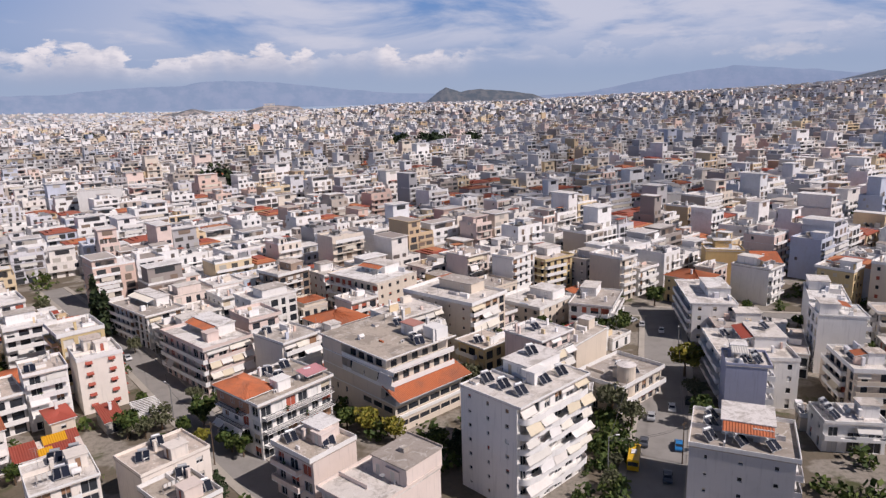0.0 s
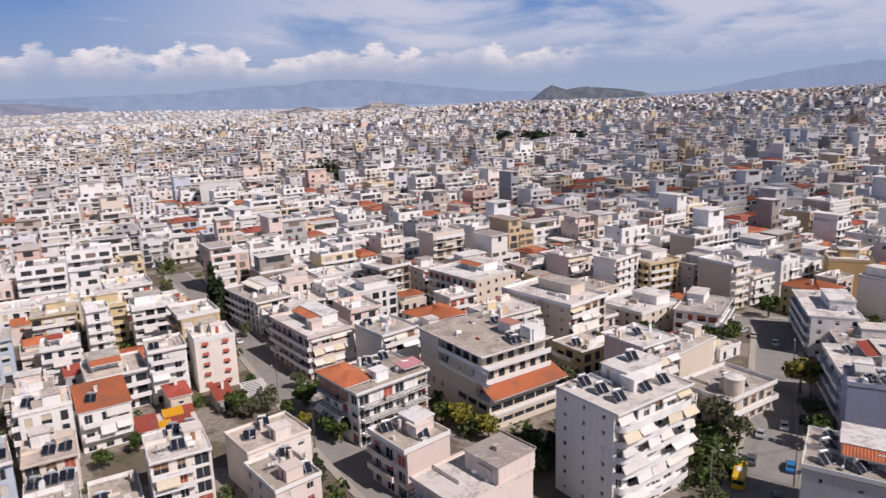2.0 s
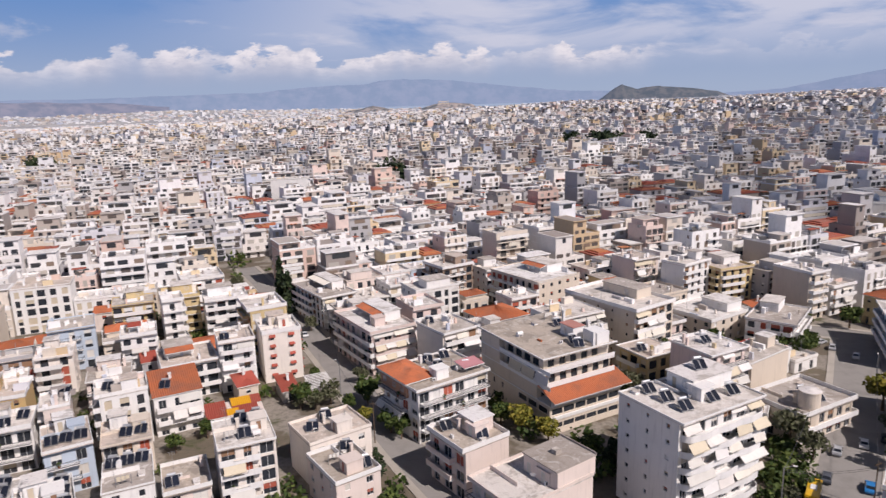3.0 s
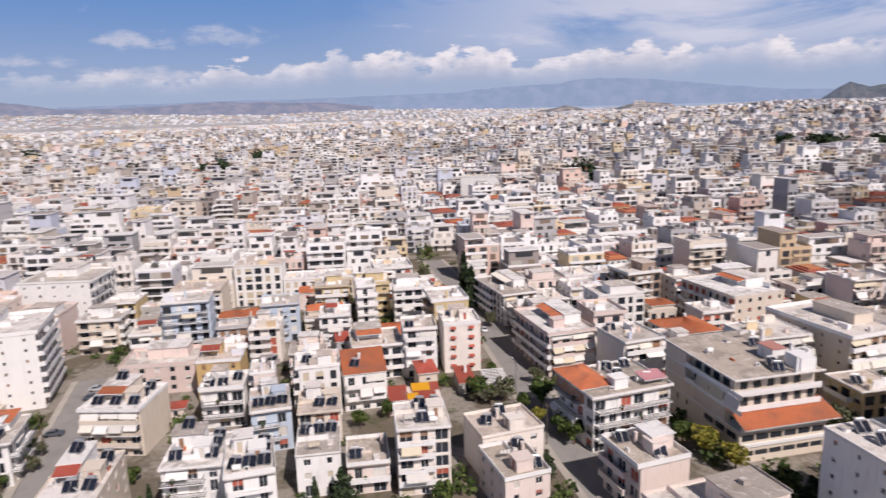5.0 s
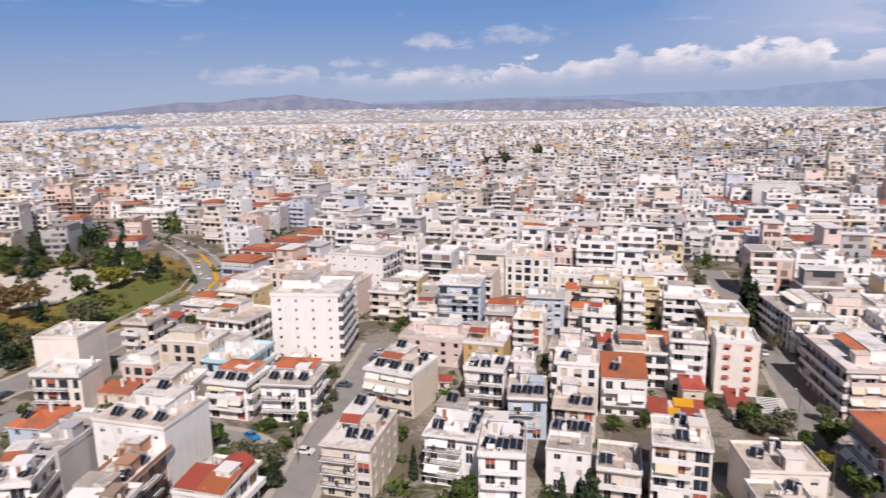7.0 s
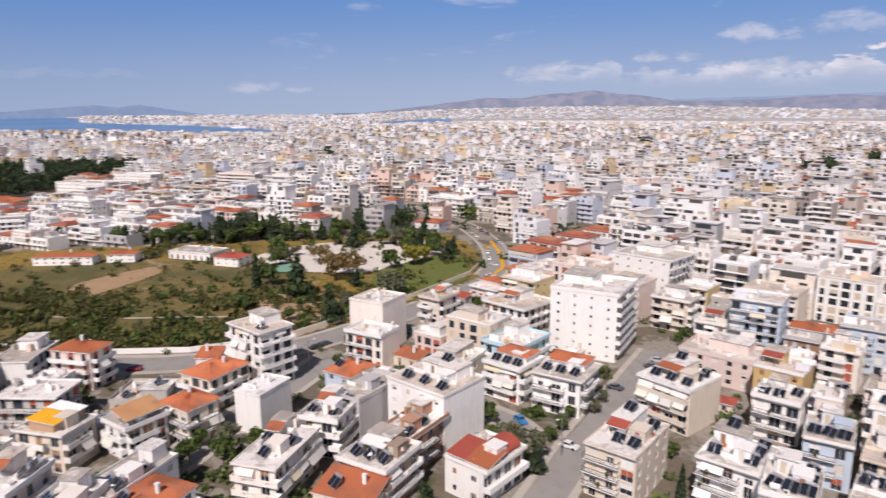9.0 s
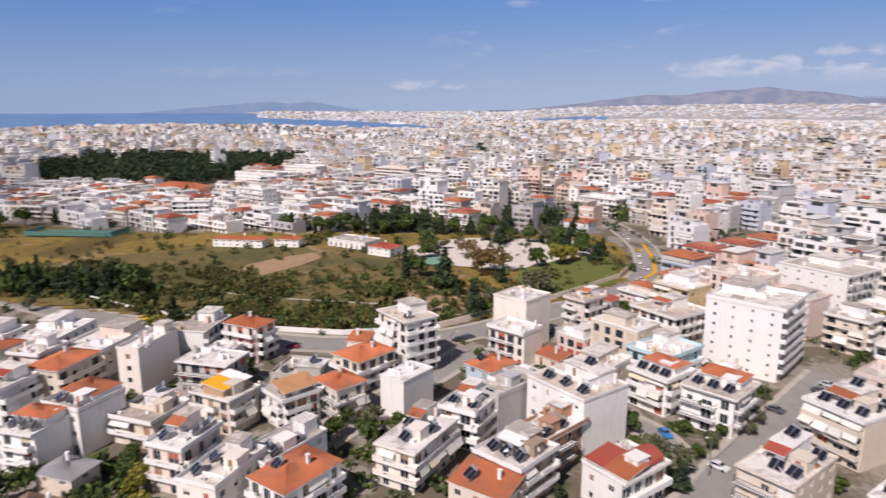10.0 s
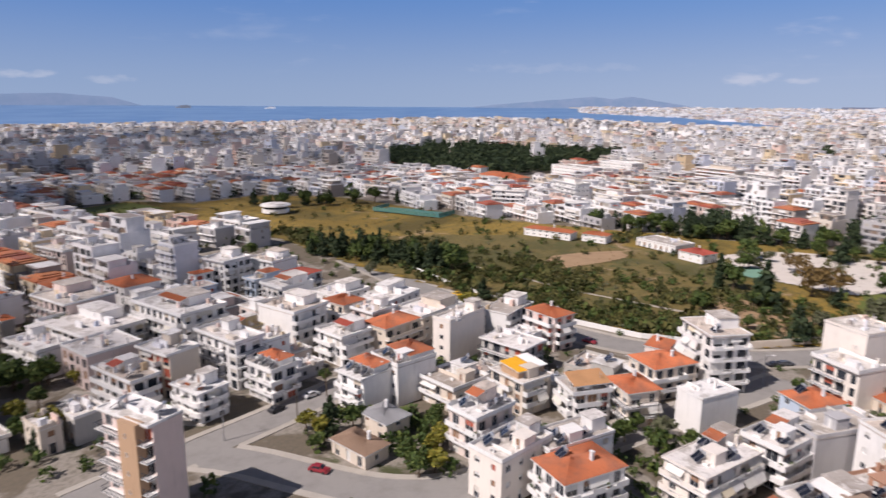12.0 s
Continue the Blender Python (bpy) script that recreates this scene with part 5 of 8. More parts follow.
house(-223.2, 125.7, 33.5, 24.8, 20.0, 18, "s", "b", "white", "flat", seed=37, near=False)
house(-140.3, 58.1, 46.2, 13.4, 13.9, 10, "b", "b", "white", "half", seed=38)
house(-128.8, 80.2, 28.0, 13.1, 14.2, 11, "a", "n", "cream", "flat", seed=39, canopy="tile", heaters=5)
house(-105.6, 56.0, 40.0, 9.8, 17.0, 11, "b", "w", "cream", "flat", seed=40, canopy="red", heaters=4)
house(-95.1, 71.8, 38.0, 10.5, 13.0, 11, "b", "w", "white", "flat", seed=41, heaters=4)
house(-83.3, 73.3, 46.0, 8.2, 13.0, 12, "b", "w", "white", "flat", seed=42, heaters=5)
house(-100.8, 95.8, 46.0, 8.3, 13.0, 10, "b", "w", "blue", "flat", seed=43)
house(-91.9, 101.5, 40.0, 9.0, 12.0, 9, "b", "w", "cream", "flat", seed=44)
house(-80.7, 88.1, 39.4, 8.1, 11.0, 9, "w", "w", "white", "flat", seed=45, pent=False)
house(-72.2, 92.2, 39.0, 7.8, 11.0, 6.8, "b", "n", "rose", "flat", seed=145, deck="old", pent=False, heaters=1)
house(-117.3, 97.9, 38.0, 9.7, 10.0, 10, "b", "w", "white", "flat", seed=46, canopy="")
house(-130.2, 108.8, 38.0, 10.6, 11.0, 11, "w", "n", "ochre", "flat", seed=47, near=False, canopy="red")
house(-124.8, 147.4, 38.0, 9.0, 10.0, 12, "b", "w", "white", "flat", seed=48, near=False, canopy="red")
house(-117.3, 126.8, 38.0, 9.8, 11.0, 9, "b", "w", "rose", "flat", seed=49, near=False)
house(-138.1, 132.1, 38.0, 8.7, 11.0, 11, "b", "w", "ivory", "flat", seed=50, near=False)
house(-145.3, 170.9, 38.0, 12.0, 11.0, 13, "b", "n", "yellow", "flat", seed=51, near=False)
house(-149.2, 105.5, 38.0, 18.6, 13.0, 8, "w", "w", "pink", "flat", seed=52, near=False)
house(-189.0, 115.1, 38.0, 13.3, 11.0, 11, "b", "b", "cream", "flat", seed=53, near=False)
house(-172.0, -15.2, 38.0, 15.2, 11.4, 16, "a", "b", "white", "flat", seed=54, near=False)
house(-193.5, 18.0, 49.0, 12.0, 12.5, 15.5, "n", "n", "ivory", "flat", seed=55, near=False, pent=False, heaters=2)
house(-178.5, 14.5, 49.0, 12.5, 10.0, 10.2, "b", "n", "ivory", "flat", seed=155, near=False, pent=False, heaters=2)
house(-145.9, -13.0, 54.5, 7.1, 10.9, 10, "n", "n", "white", "flat", seed=56, pent=False, heaters=0)
house(-160.9, -25.4, 50.2, 11.4, 14.2, 9, "b", "b", "cream", "tile", seed=57, near=False)
house(-142.0, -28.4, 45.0, 10.6, 9.4, 9.3, "b", "b", "cream", "tile", seed=58, heaters=0)
house(-136.5, -53.0, 65.0, 12.5, 10.4, 9, "b", "a", "cream", "flat", seed=59, pent=False, heaters=1)
house(-138.0, -38.5, 45.0, 9.5, 10.4, 8, "b", "b", "white", "flat", seed=60, pent=False, heaters=1)
house(-157.7, -80.1, 78.8, 6.0, 15.9, 13, "w", "n", "ivory", "flat", seed=61, near=False)
house(-155.8, -63.0, 77.0, 15.2, 11.2, 9, "b", "b", "concrete", "flat", seed=62, near=False, pent=False, heaters=0, rail="rail")
house(-178.4, -60.8, 66.0, 13.3, 9.5, 11, "b", "b", "pink", "tile", seed=63, near=False)
house(-118.2, -85.4, 77.1, 8.9, 10.3, 9.5, "b", "n", "white", "half", seed=64)
house(-128.7, -80.5, 69.1, 10.6, 11.6, 10.5, "w", "n", "white", "half", seed=65)
house(-111.5, -107.1, 80.1, 10.6, 8.7, 9, "b", "b", "white", "half", seed=66)
house(-114.0, -123.6, 81.1, 18.0, 9.6, 13, "b", "b", "white", "flat", seed=67, near=False)
house(-96.1, -114.6, 83.1, 11.2, 8.8, 8, "b", "b", "white", "flat", seed=68, rail="round")
house(-91.2, -133.4, 84.0, 17.0, 8.0, 9, "b", "b", "white", "flat", seed=69, near=False, canopy="red")
house(-101.7, -132.0, 86.0, 12.2, 10.0, 12, "b", "n", "cream", "flat", seed=70, near=False, pent=True)
house(-63.9, -91.4, 89.0, 12.9, 7.2, 21, "b", "n", "pink", "flat", seed=71, pent=False, heaters=2)
house(-99.3, -72.7, 77.0, 10.2, 6.2, 3.9, "w", "w", "cream", "tile", seed=72, heaters=0, tint="brown")
house(-110.0, -73.6, 74.7, 8.4, 6.6, 5.2, "w", "w", "cream", "tile", seed=73, heaters=0, tint="grey")
house(-113.7, -52.5, 72.0, 8.9, 12.1, 10, "b", "b", "rose", "flat", seed=74, canopy="tile")
house(-103.7, -28.9, 55.9, 10.2, 14.3, 9, "b", "b", "white", "tile", seed=75, tint="", heaters=1)
house(-103.5, -41.6, 72.0, 7.9, 14.0, 10, "w", "w", "ivory", "flat", seed=76)
house(-113.6, -33.8, 57.8, 7.7, 15.5, 9, "w", "w", "white", "flat", seed=77)
house(-118.1, -8.5, 61.8, 9.7, 17.1, 9, "b", "a", "ivory", "flat", seed=78, canopy="tile")
house(-132.0, 2.0, 61.3, 9.6, 13.1, 9, "b", "b", "white", "flat", seed=79, canopy="tile")
house(-111.5, 10.1, 49.0, 11.5, 12.5, 9, "b", "b", "brown", "flat", seed=80, canopy="cream", heaters=3)
house(-121.1, 17.4, 45.2, 8.8, 15.7, 9, "b", "b", "brick", "flat", seed=81)
house(-134.8, 24.9, 38.1, 16.4, 13.8, 13, "w", "n", "white", "flat", seed=82)
house(-104.7, 4.3, 57.1, 11.2, 7.0, 7, "w", "w", "cream", "shed", seed=83)
house(-110.2, 30.2, 38.3, 10.5, 12.6, 7.6, "w", "b", "white", "flat", seed=84, pent=False, heaters=1)
house(-155.2, 7.2, 45.0, 8.2, 9.4, 9, "w", "w", "blue", "tile", seed=85)
house(-140.7, 10.1, 45.0, 8.7, 15.4, 10, "n", "n", "grey", "flat", seed=86, pent=False, heaters=0)
house(-159.2, 33.4, 47.9, 10.6, 20.0, 7, "w", "w", "cream", "flat", seed=87, near=False)
house(-163.8, 52.7, 39.1, 12.8, 16.3, 10, "b", "b", "skyblue", "flat", seed=88, near=False)
house(-201.5, 65.3, 33.6, 18.6, 17.5, 9, "b", "b", "white", "flat", seed=89, near=False, canopy="tile")
house(-149.4, 47.5, 39.1, 11.9, 12.2, 9.5, "a", "b", "white", "half", seed=90)
house(-130.9, -68.1, 72.4, 11.9, 12.6, 6.6, "a", "w", "cream", "flat", seed=91, deck="old", heaters=0)
house(-151.6, -98.2, 77.0, 10.6, 13.6, 10, "w", "b", "cream", "tile", seed=92, near=False)
house(-139.4, -106.7, 76.0, 12.1, 11.6, 9, "b", "a", "white", "flat", seed=93, near=False, canopy="red")
house(-143.7, -128.0, 83.3, 16.4, 13.4, 12, "n", "b", "white", "flat", seed=94, near=False)
house(-171.8, -99.3, 78.5, 13.5, 20.0, 8, "b", "w", "cream", "flat", seed=95, near=False)
house(-125.6, -156.0, 83.0, 26.0, 15.7, 13, "b", "a", "white", "flat", seed=96, near=False, canopy="tile")
house(-109.2, -173.0, 86.0, 26.0, 18.5, 9, "b", "b", "white", "flat", seed=97, near=False)
house(-93.9, -172.8, 86.0, 16.7, 10.1, 8, "b", "w", "white", "flat", seed=98, near=False)
house(-183.2, -159.7, 86.0, 12.2, 13.4, 9, "w", "b", "white", "tile", seed=99, near=False, tint="red")
house(-174.4, -187.8, 86.0, 14.0, 14.0, 13, "b", "b", "white", "flat", seed=100, near=False)
house(-188.7, -178.4, 84.0, 14.0, 13.0, 11, "b", "n", "white", "flat", seed=101, near=False)
house(-174.3, -134.5, 82.9, 13.3, 15.2, 8, "w", "w", "white", "flat", seed=102, near=False)
house(-175.7, -116.0, 86.0, 11.9, 19.9, 9, "b", "w", "white", "flat", seed=103, near=False)
house(-183.1, -76.0, 83.5, 10.5, 15.9, 9, "n", "b", "white", "flat", seed=104, near=False)
house(-117.4, -193.9, 86.0, 19.5, 16.5, 12, "b", "n", "pink", "flat", seed=105, near=False)
house(-214.0, 418.0, 22.0, 26.0, 12.0, 24, "n", "b", "white", "flat", seed=106, near=False, pent=False, heaters=0)
house(-113.3, 726.4, -43.7, 40.0, 20.0, 14, "n", "b", "grey", "flat", seed=107, near=False, pent=False, heaters=0)
house(55.2, 575.3, -63.2, 31.2, 9.0, 20, "n", "b", "white", "flat", seed=108, near=False)
house(84.3, 492.7, -51.3, 40.0, 14.0, 14, "w", "w", "white", "flat", seed=109, near=False)
house(125.0, 358.4, -100.0, 30.8, 12.3, 20, "n", "n", "white", "flat", seed=110, near=False, heaters=0)
house(114.3, 479.0, -24.0, 26.7, 20.0, 16, "b", "w", "white", "flat", seed=111, near=False)
house(158.9, 386.6, -60.1, 15.8, 10.0, 12, "n", "n", "white", "flat", seed=112, near=False, pent=False, heaters=0)
house(194.8, 394.3, -26.7, 18.2, 12.0, 9, "b", "w", "pink", "tile", seed=113, near=False)
house(-445.9, 93.8, 41.7, 31.1, 12.0, 12, "b", "b", "white", "flat", seed=114, near=False)
house(-612.0, -63.1, 58.7, 40.0, 12.0, 17, "b", "w", "cream", "flat", seed=115, near=False)
house(-590.9, -25.3, 53.4, 31.8, 12.0, 16, "b", "b", "white", "flat", seed=116, near=False)
house(-458.2, -145.1, 52.5, 29.3, 12.0, 16, "b", "w", "white", "flat", seed=117, near=False)
house(-435.5, -108.0, 59.7, 25.4, 12.0, 12, "a", "w", "white", "flat", seed=118, near=False)
house(-408.7, -171.0, 99.2, 23.0, 12.0, 14, "b", "w", "white", "flat", seed=119, near=False)
house(-151.1, -253.5, 88.3, 19.2, 10.0, 14, "b", "n", "pink", "flat", seed=120, near=False)
house(-11.8, 100.2, -41.0, 12.0, 18.0, 9.2, "b", "n", "rose", "flat", seed=121, heaters=0, deck="plain", pent=False)


# ---- buildings of their own kind ----
corner = [o for o in bpy.data.objects if o.type == "EMPTY" and math.hypot(o.location.x + 36.7, o.location.y - 132.8) < 1.6][0]
g = Gather()
g.box(-7.72, 3.4, -9.72, -3.2, 9.3, 12.6)
top_room = part("corner_room", g.mesh("corner_room", PLASTER["brick"]), corner, label="brick-coloured corner room")
part("roof", welded(hip_roof(11.6, 7.0, 1.3, 0.5), "roof", M_TILE, M_TRIM), top_room, (-2.1, -6.4, 12.8), 0, "orange hipped tile roof over the corner room")
for wx in (-5.6, -1.6, 1.6):
    part("window", window_mesh(1.3, 1.2, 0), top_room, (wx, -9.75, 10.3))
part("window", window_mesh(1.3, 1.2, 0), top_room, (3.43, -6.4, 10.3), 90)
part("canopy", welded(shed_roof(5.0, 3.4, 0.5), "canopy", surface("pink_sheet", (0.62, 0.3, 0.32), 0.8, 0.0, 0.3), M_TRIM), corner, (4.6, 6.2, 13.6), 90, "pink sheet canopy on the roof")
for px, py in product((3.2, 6.0), (4.4, 8.0)):
    post = Gather()
    post.box(-0.06, 0.06, -0.06, 0.06, 0, 1.6)
    part("post", post.mesh("post", M_STEEL), corner, (px, py, 12.2))

# the upper room of the old house with the blank side
old = [o for o in bpy.data.objects if o.type == "EMPTY" and math.hypot(o.location.x + 11.8, o.location.y - 100.2) < 2.0][0]
g = Gather()
g.box(-2.2, 5.9, 0.0, 8.8, 8.65, 11.9)
upper = part("upper_room", g.mesh("upper_room", PLASTER["rose"]), old)
g = Gather()
g.box(-2.4, 6.0, -0.25, 9.0, 11.9, 12.1)
g.box(-2.4, 6.0, 8.85, 9.0, 12.1, 12.5)
part("roof_slab", g.mesh("roof_slab", M_SLAB_DARK), upper, label="old brown stained roof slab")
part("door", window_mesh(0.9, 2.0, 2), upper, (-0.8, -0.03, 8.7))
g = Gather()
g.box(0.9, 2.1, 3.4, 4.6, 12.1, 12.9)
part("roof_vent", g.mesh("roof_vent", M_SLAB), upper)


# red sheets, a brown slope and a barrel vault over the flat white house
vault_house = [o for o in bpy.data.objects if o.type == "EMPTY" and math.hypot(o.location.x + 110.2, o.location.y - 30.2) < 1.6][0]
part("canopy", welded(shed_roof(4.2, 6.4, 1.0, 0.2), "canopy", M_TILE_RED, M_TRIM), vault_house, (-2.6, -2.2, 7.6), 0, "red sheet roof")
part("canopy", welded(shed_roof(5.2, 5.4, 1.2, 0.2), "canopy", M_TILE, M_TRIM), vault_house, (2.2, -2.6, 7.5), 0, "rusty orange tiled slope")
g = Gather()
for i in range(10):
    a0, a1 = math.pi * i / 10, math.pi * (i + 1) / 10
    p0, p1 = (-2.7 * math.cos(a0), 1.7 * math.sin(a0)), (-2.7 * math.cos(a1), 1.7 * math.sin(a1))
    g.quad((p0[0], -2.8, p0[1]), (p0[0], 2.8, p0[1]), (p1[0], 2.8, p1[1]), (p1[0], -2.8, p1[1]))
    for y0 in (-2.8, 2.8):
        g.tri((0, y0, 0), (p0[0], y0, p0[1]), (p1[0], y0, p1[1]))
part("vault", welded(g, "vault", M_TILE_RED), vault_house, (1.6, 3.0, 7.5), 0, "red barrel-vaulted sheet roof")


def by(x, y):
    """The house that stands at a place."""
    return min((o for o in bpy.data.objects if o.type == "EMPTY" and o.name.split(".")[0] in ("house", "apartment_building")), key=lambda o: math.hypot(o.location.x - x, o.location.y - y))


# the roof terrace under yellow and white cloth, and the tan lean-to beside it
shade = by(-136.5, -53.0)
g = Gather()
g.box(-2.6, 3.4, -4.0, 4.2, 8.47, 10.3)
brown_room = part("roof_terrace_room", g.mesh("roof_terrace_room", PLASTER["tan"]), shade, label="brown roof terrace room")
for wy in (-2.4, 0.2, 2.6):
    part("window", window_mesh(1.6, 1.5, 0), brown_room, (3.43, wy, 8.6), 90)
part("awning", welded(shed_roof(5.0, 6.6, 0.6, 0.15), "awning", M_YELLOW, M_TRIM), shade, (0.8, -1.9, 10.4), 90, "bright yellow awning over the roof terrace")
part("awning", welded(shed_roof(3.2, 6.6, 0.6, 0.15), "awning", M_TRIM, M_TRIM), shade, (0.8, 2.7, 10.5), 90, "white awning over the roof terrace")
lean = by(-138.0, -38.5)
part("canopy", welded(shed_roof(8.6, 5.0, 1.3, 0.3), "canopy", surface("tan_tiles", (0.5, 0.27, 0.13), 0.85, 0.0, 0.4, grain=3.0), M_TRIM), lean, (0.9, 0.2, 9.0), 90, "tan tiled lean-to roof")
for py in (-3.8, 0.2, 4.0):
    post = Gather()
    post.box(-0.08, 0.08, -0.08, 0.08, 0, 1.6)
    part("post", post.mesh("post", M_TRIM), lean, (3.0, py, 7.4))


def terrace_awnings():
    """The low terrace with red sheets and yellow cloth over its tables."""
    ob = thing("covered_terrace", -82.6, 124.6, 0, 38, "low terrace under red sheets and yellow awnings", "terrace")
    g = Gather()
    g.box(-6.4, 6.4, -4.6, 4.4, 0, 3.1)
    part("wall", g.mesh("wall", PLASTER["rose"]), ob)
    for nm, mat, lx, ly, ww, dd, lab in (("roof_sheet", M_TILE_RED, -3.9, -0.4, 4.4, 7.2, "faded red roof sheet"), ("awning", M_YELLOW, 1.9, 2.2, 4.2, 3.2, "orange-yellow awning"),
                                         ("roof_sheet", M_TILE_RED, 2.4, -2.4, 5.2, 3.0, "faded red roof sheet"), ("awning", M_YELLOW, -0.4, -2.9, 2.4, 2.0, "orange-yellow awning"), ("roof_sheet", M_TILE_RED, 5.2, 2.2, 2.0, 3.4, "faded red roof sheet")):
        part(nm, welded(shed_roof(ww, dd, 0.6, 0.15), nm, mat, M_TRIM), ob, (lx, ly, 3.4), 0, lab)
    PLACED.append((-82.6, 124.6, 38, 12.8, 9.2))
    return ob


terrace_awnings()


def pergola(x, y, rz):
    ob = thing("pergola", x, y, 0, rz, "white slatted pergola over a small yard", "pergola")
    for px, py in product((-4.6, 4.6), (-2.6, 2.6)):
        g = Gather()
        g.box(px - 0.09, px + 0.09, py - 0.09, py + 0.09, 0, 2.8)
        part("post", g.mesh("post", M_TRIM), ob)
    for py in (-2.6, 2.6):
        g = Gather()
        g.box(-5.2, 5.2, py - 0.08, py + 0.08, 2.8, 3.02)
        part("beam", g.mesh("beam", M_TRIM), ob)
    g = Gather()
    g.box(-0.2, 0.2, -3.0, 3.0, 0, 0.07)
    slat = g.mesh("slat", M_TRIM)
    for i in range(11):
        part("slat", slat, ob, (-4.8 + 0.96 * i, 0, 3.02))
    PLACED.append((x, y, rz, 10, 6))


pergola(-69.6, 143.0, -52)


def temple(az, r):
    """The ruined temple on the citadel rock."""
    x, y = -r * math.sin(radians(az)), r * math.cos(radians(az))
    z = 70 + r * math.tan(radians(0.12))
    ob = thing("ruined_temple", x, y, z, az, "pale ruined marble temple on the rocky hill", "temple")
    for nm, box in (("plinth", (-36, 36, -16, 16, -6, 1.5)), ("entablature", (-33, 33, -13, 13, 13, 17))):
        g = Gather()
        g.box(*box)
        part(nm, g.mesh(nm, PLASTER["cream"]), ob)
    for i in range(9):
        for yy in (-12, 12):
            g = Gather()
            g.tube((-31 + i * 7.75, yy, 1.5), (-31 + i * 7.75, yy, 13), 1.7, 1.4, 8)
            part("column", g.mesh("column", PLASTER["cream"]), ob)


temple(13.9, 4390)


def round_tower(x, y, r, h):
    ob = thing("round_stair_tower", x, y, 0, 0, "cream round stair tower beside a low house", "tower")
    g, n = Gather(), 24
    ring = [(r * math.cos(2 * math.pi * i / n), r * math.sin(2 * math.pi * i / n)) for i in range(n)]
    for i in range(n):
        a, b = ring[i], ring[(i + 1) % n]
        g.quad((*a, 0), (*b, 0), (*b, h), (*a, h))
        g.quad((*a, h), (*b, h), (b[0] * 1.06, b[1] * 1.06, h), (a[0] * 1.06, a[1] * 1.06, h), 0)
        g.quad((a[0] * 1.06, a[1] * 1.06, h), (b[0] * 1.06, b[1] * 1.06, h), (b[0] * 1.06, b[1] * 1.06, h + 0.3), (a[0] * 1.06, a[1] * 1.06, h + 0.3))
    part("wall", welded(g, "wall", PLASTER["cream"]), ob)
    g = Gather()
    for i in range(n):
        a, b = ring[i], ring[(i + 1) % n]
        g.tri((a[0] * 1.06, a[1] * 1.06, h + 0.3), (b[0] * 1.06, b[1] * 1.06, h + 0.3), (0, 0, h + 0.8))
    part("roof", welded(g, "roof", M_SLAB), ob)
    return ob


round_tower(41.5, 141.5, 2.1, 10.0)


def round_hall(x, y):
    """The low round hall in the field, in three tiers."""
    ob = thing("round_hall", x, y, 0.4, 0, "white low round hall with a tiered flat roof", "building")
    n = 36
    for name, r0, z0, z1, mat in (("wall", 8.6, 0, 2.6, M_TRIM), ("window", 7.9, 2.6, 4.2, M_GLASS), ("roof", 9.6, 4.2, 5.1, M_TRIM), ("roof_cap", 7.0, 5.1, 5.7, M_SLAB)):
        g = Gather()
        p = [(r0 * math.cos(2 * math.pi * i / n), r0 * math.sin(2 * math.pi * i / n)) for i in range(n)]
        for i in range(n):
            a, b = p[i], p[(i + 1) % n]
            g.quad((*a, z0), (*b, z0), (*b, z1), (*a, z1))
            g.tri((*a, z1), (*b, z1), (0, 0, z1))
            g.tri((*b, z0), (*a, z0), (0, 0, z0))
        part(name, welded(g, name, mat), ob)
    return ob


round_hall(-320, -297)
# low buildings in the park
house(-332, -115, 82, 27, 8, 4.6, "w", "w", "white", "tile", seed=501, near=False, heaters=0, base=0.6)
house(-333, -90, 82, 13, 8, 4.6, "w", "w", "white", "tile", seed=502, near=False, heaters=0, base=0.6)
house(-314, -38, 60, 13, 10, 4.8, "w", "w", "white", "tile", seed=503, near=False, heaters=0, base=0.6, tint="red")
house(-334, -56, 60, 24, 14, 4.0, "w", "w", "white", "flat", seed=504, near=False, heaters=0, pent=False, base=0.6)
# the school beyond the field
house(-648, -198, 62, 56, 20, 10.5, "w", "w", "white", "flat", seed=505, near=False, heaters=0, pent=False, base=-1)
house(-700, -168, 62, 44, 18, 12, "w", "w", "white", "flat", seed=506, near=False, heaters=0, pent=False, base=-1)
house(-528, -228, 66, 46, 20, 10.5, "w", "w", "cream", "tile", seed=507, near=False, heaters=0, base=-1)

# the broad brown strip up the front of the pink tower, with its small windows
tower = [o for o in bpy.data.objects if o.type == "EMPTY" and o.name.startswith("apartment") and math.hypot(o.location.x + 63.9, o.location.y + 91.4) < 1.6][0]
g = Gather()
g.box(0.2, 4.6, -1.75, -0.02, 0, 20.6)
strip_part = part("stair_shaft", g.mesh("stair_shaft", PLASTER["tan"]), tower, (0, -2.9, 0), 0, "tan plastered stair shaft")
for i in range(6):
    part("window", window_mesh(0.6, 0.8, 0), strip_part, (2.0, -1.78, 1.4 + 3.3 * i))

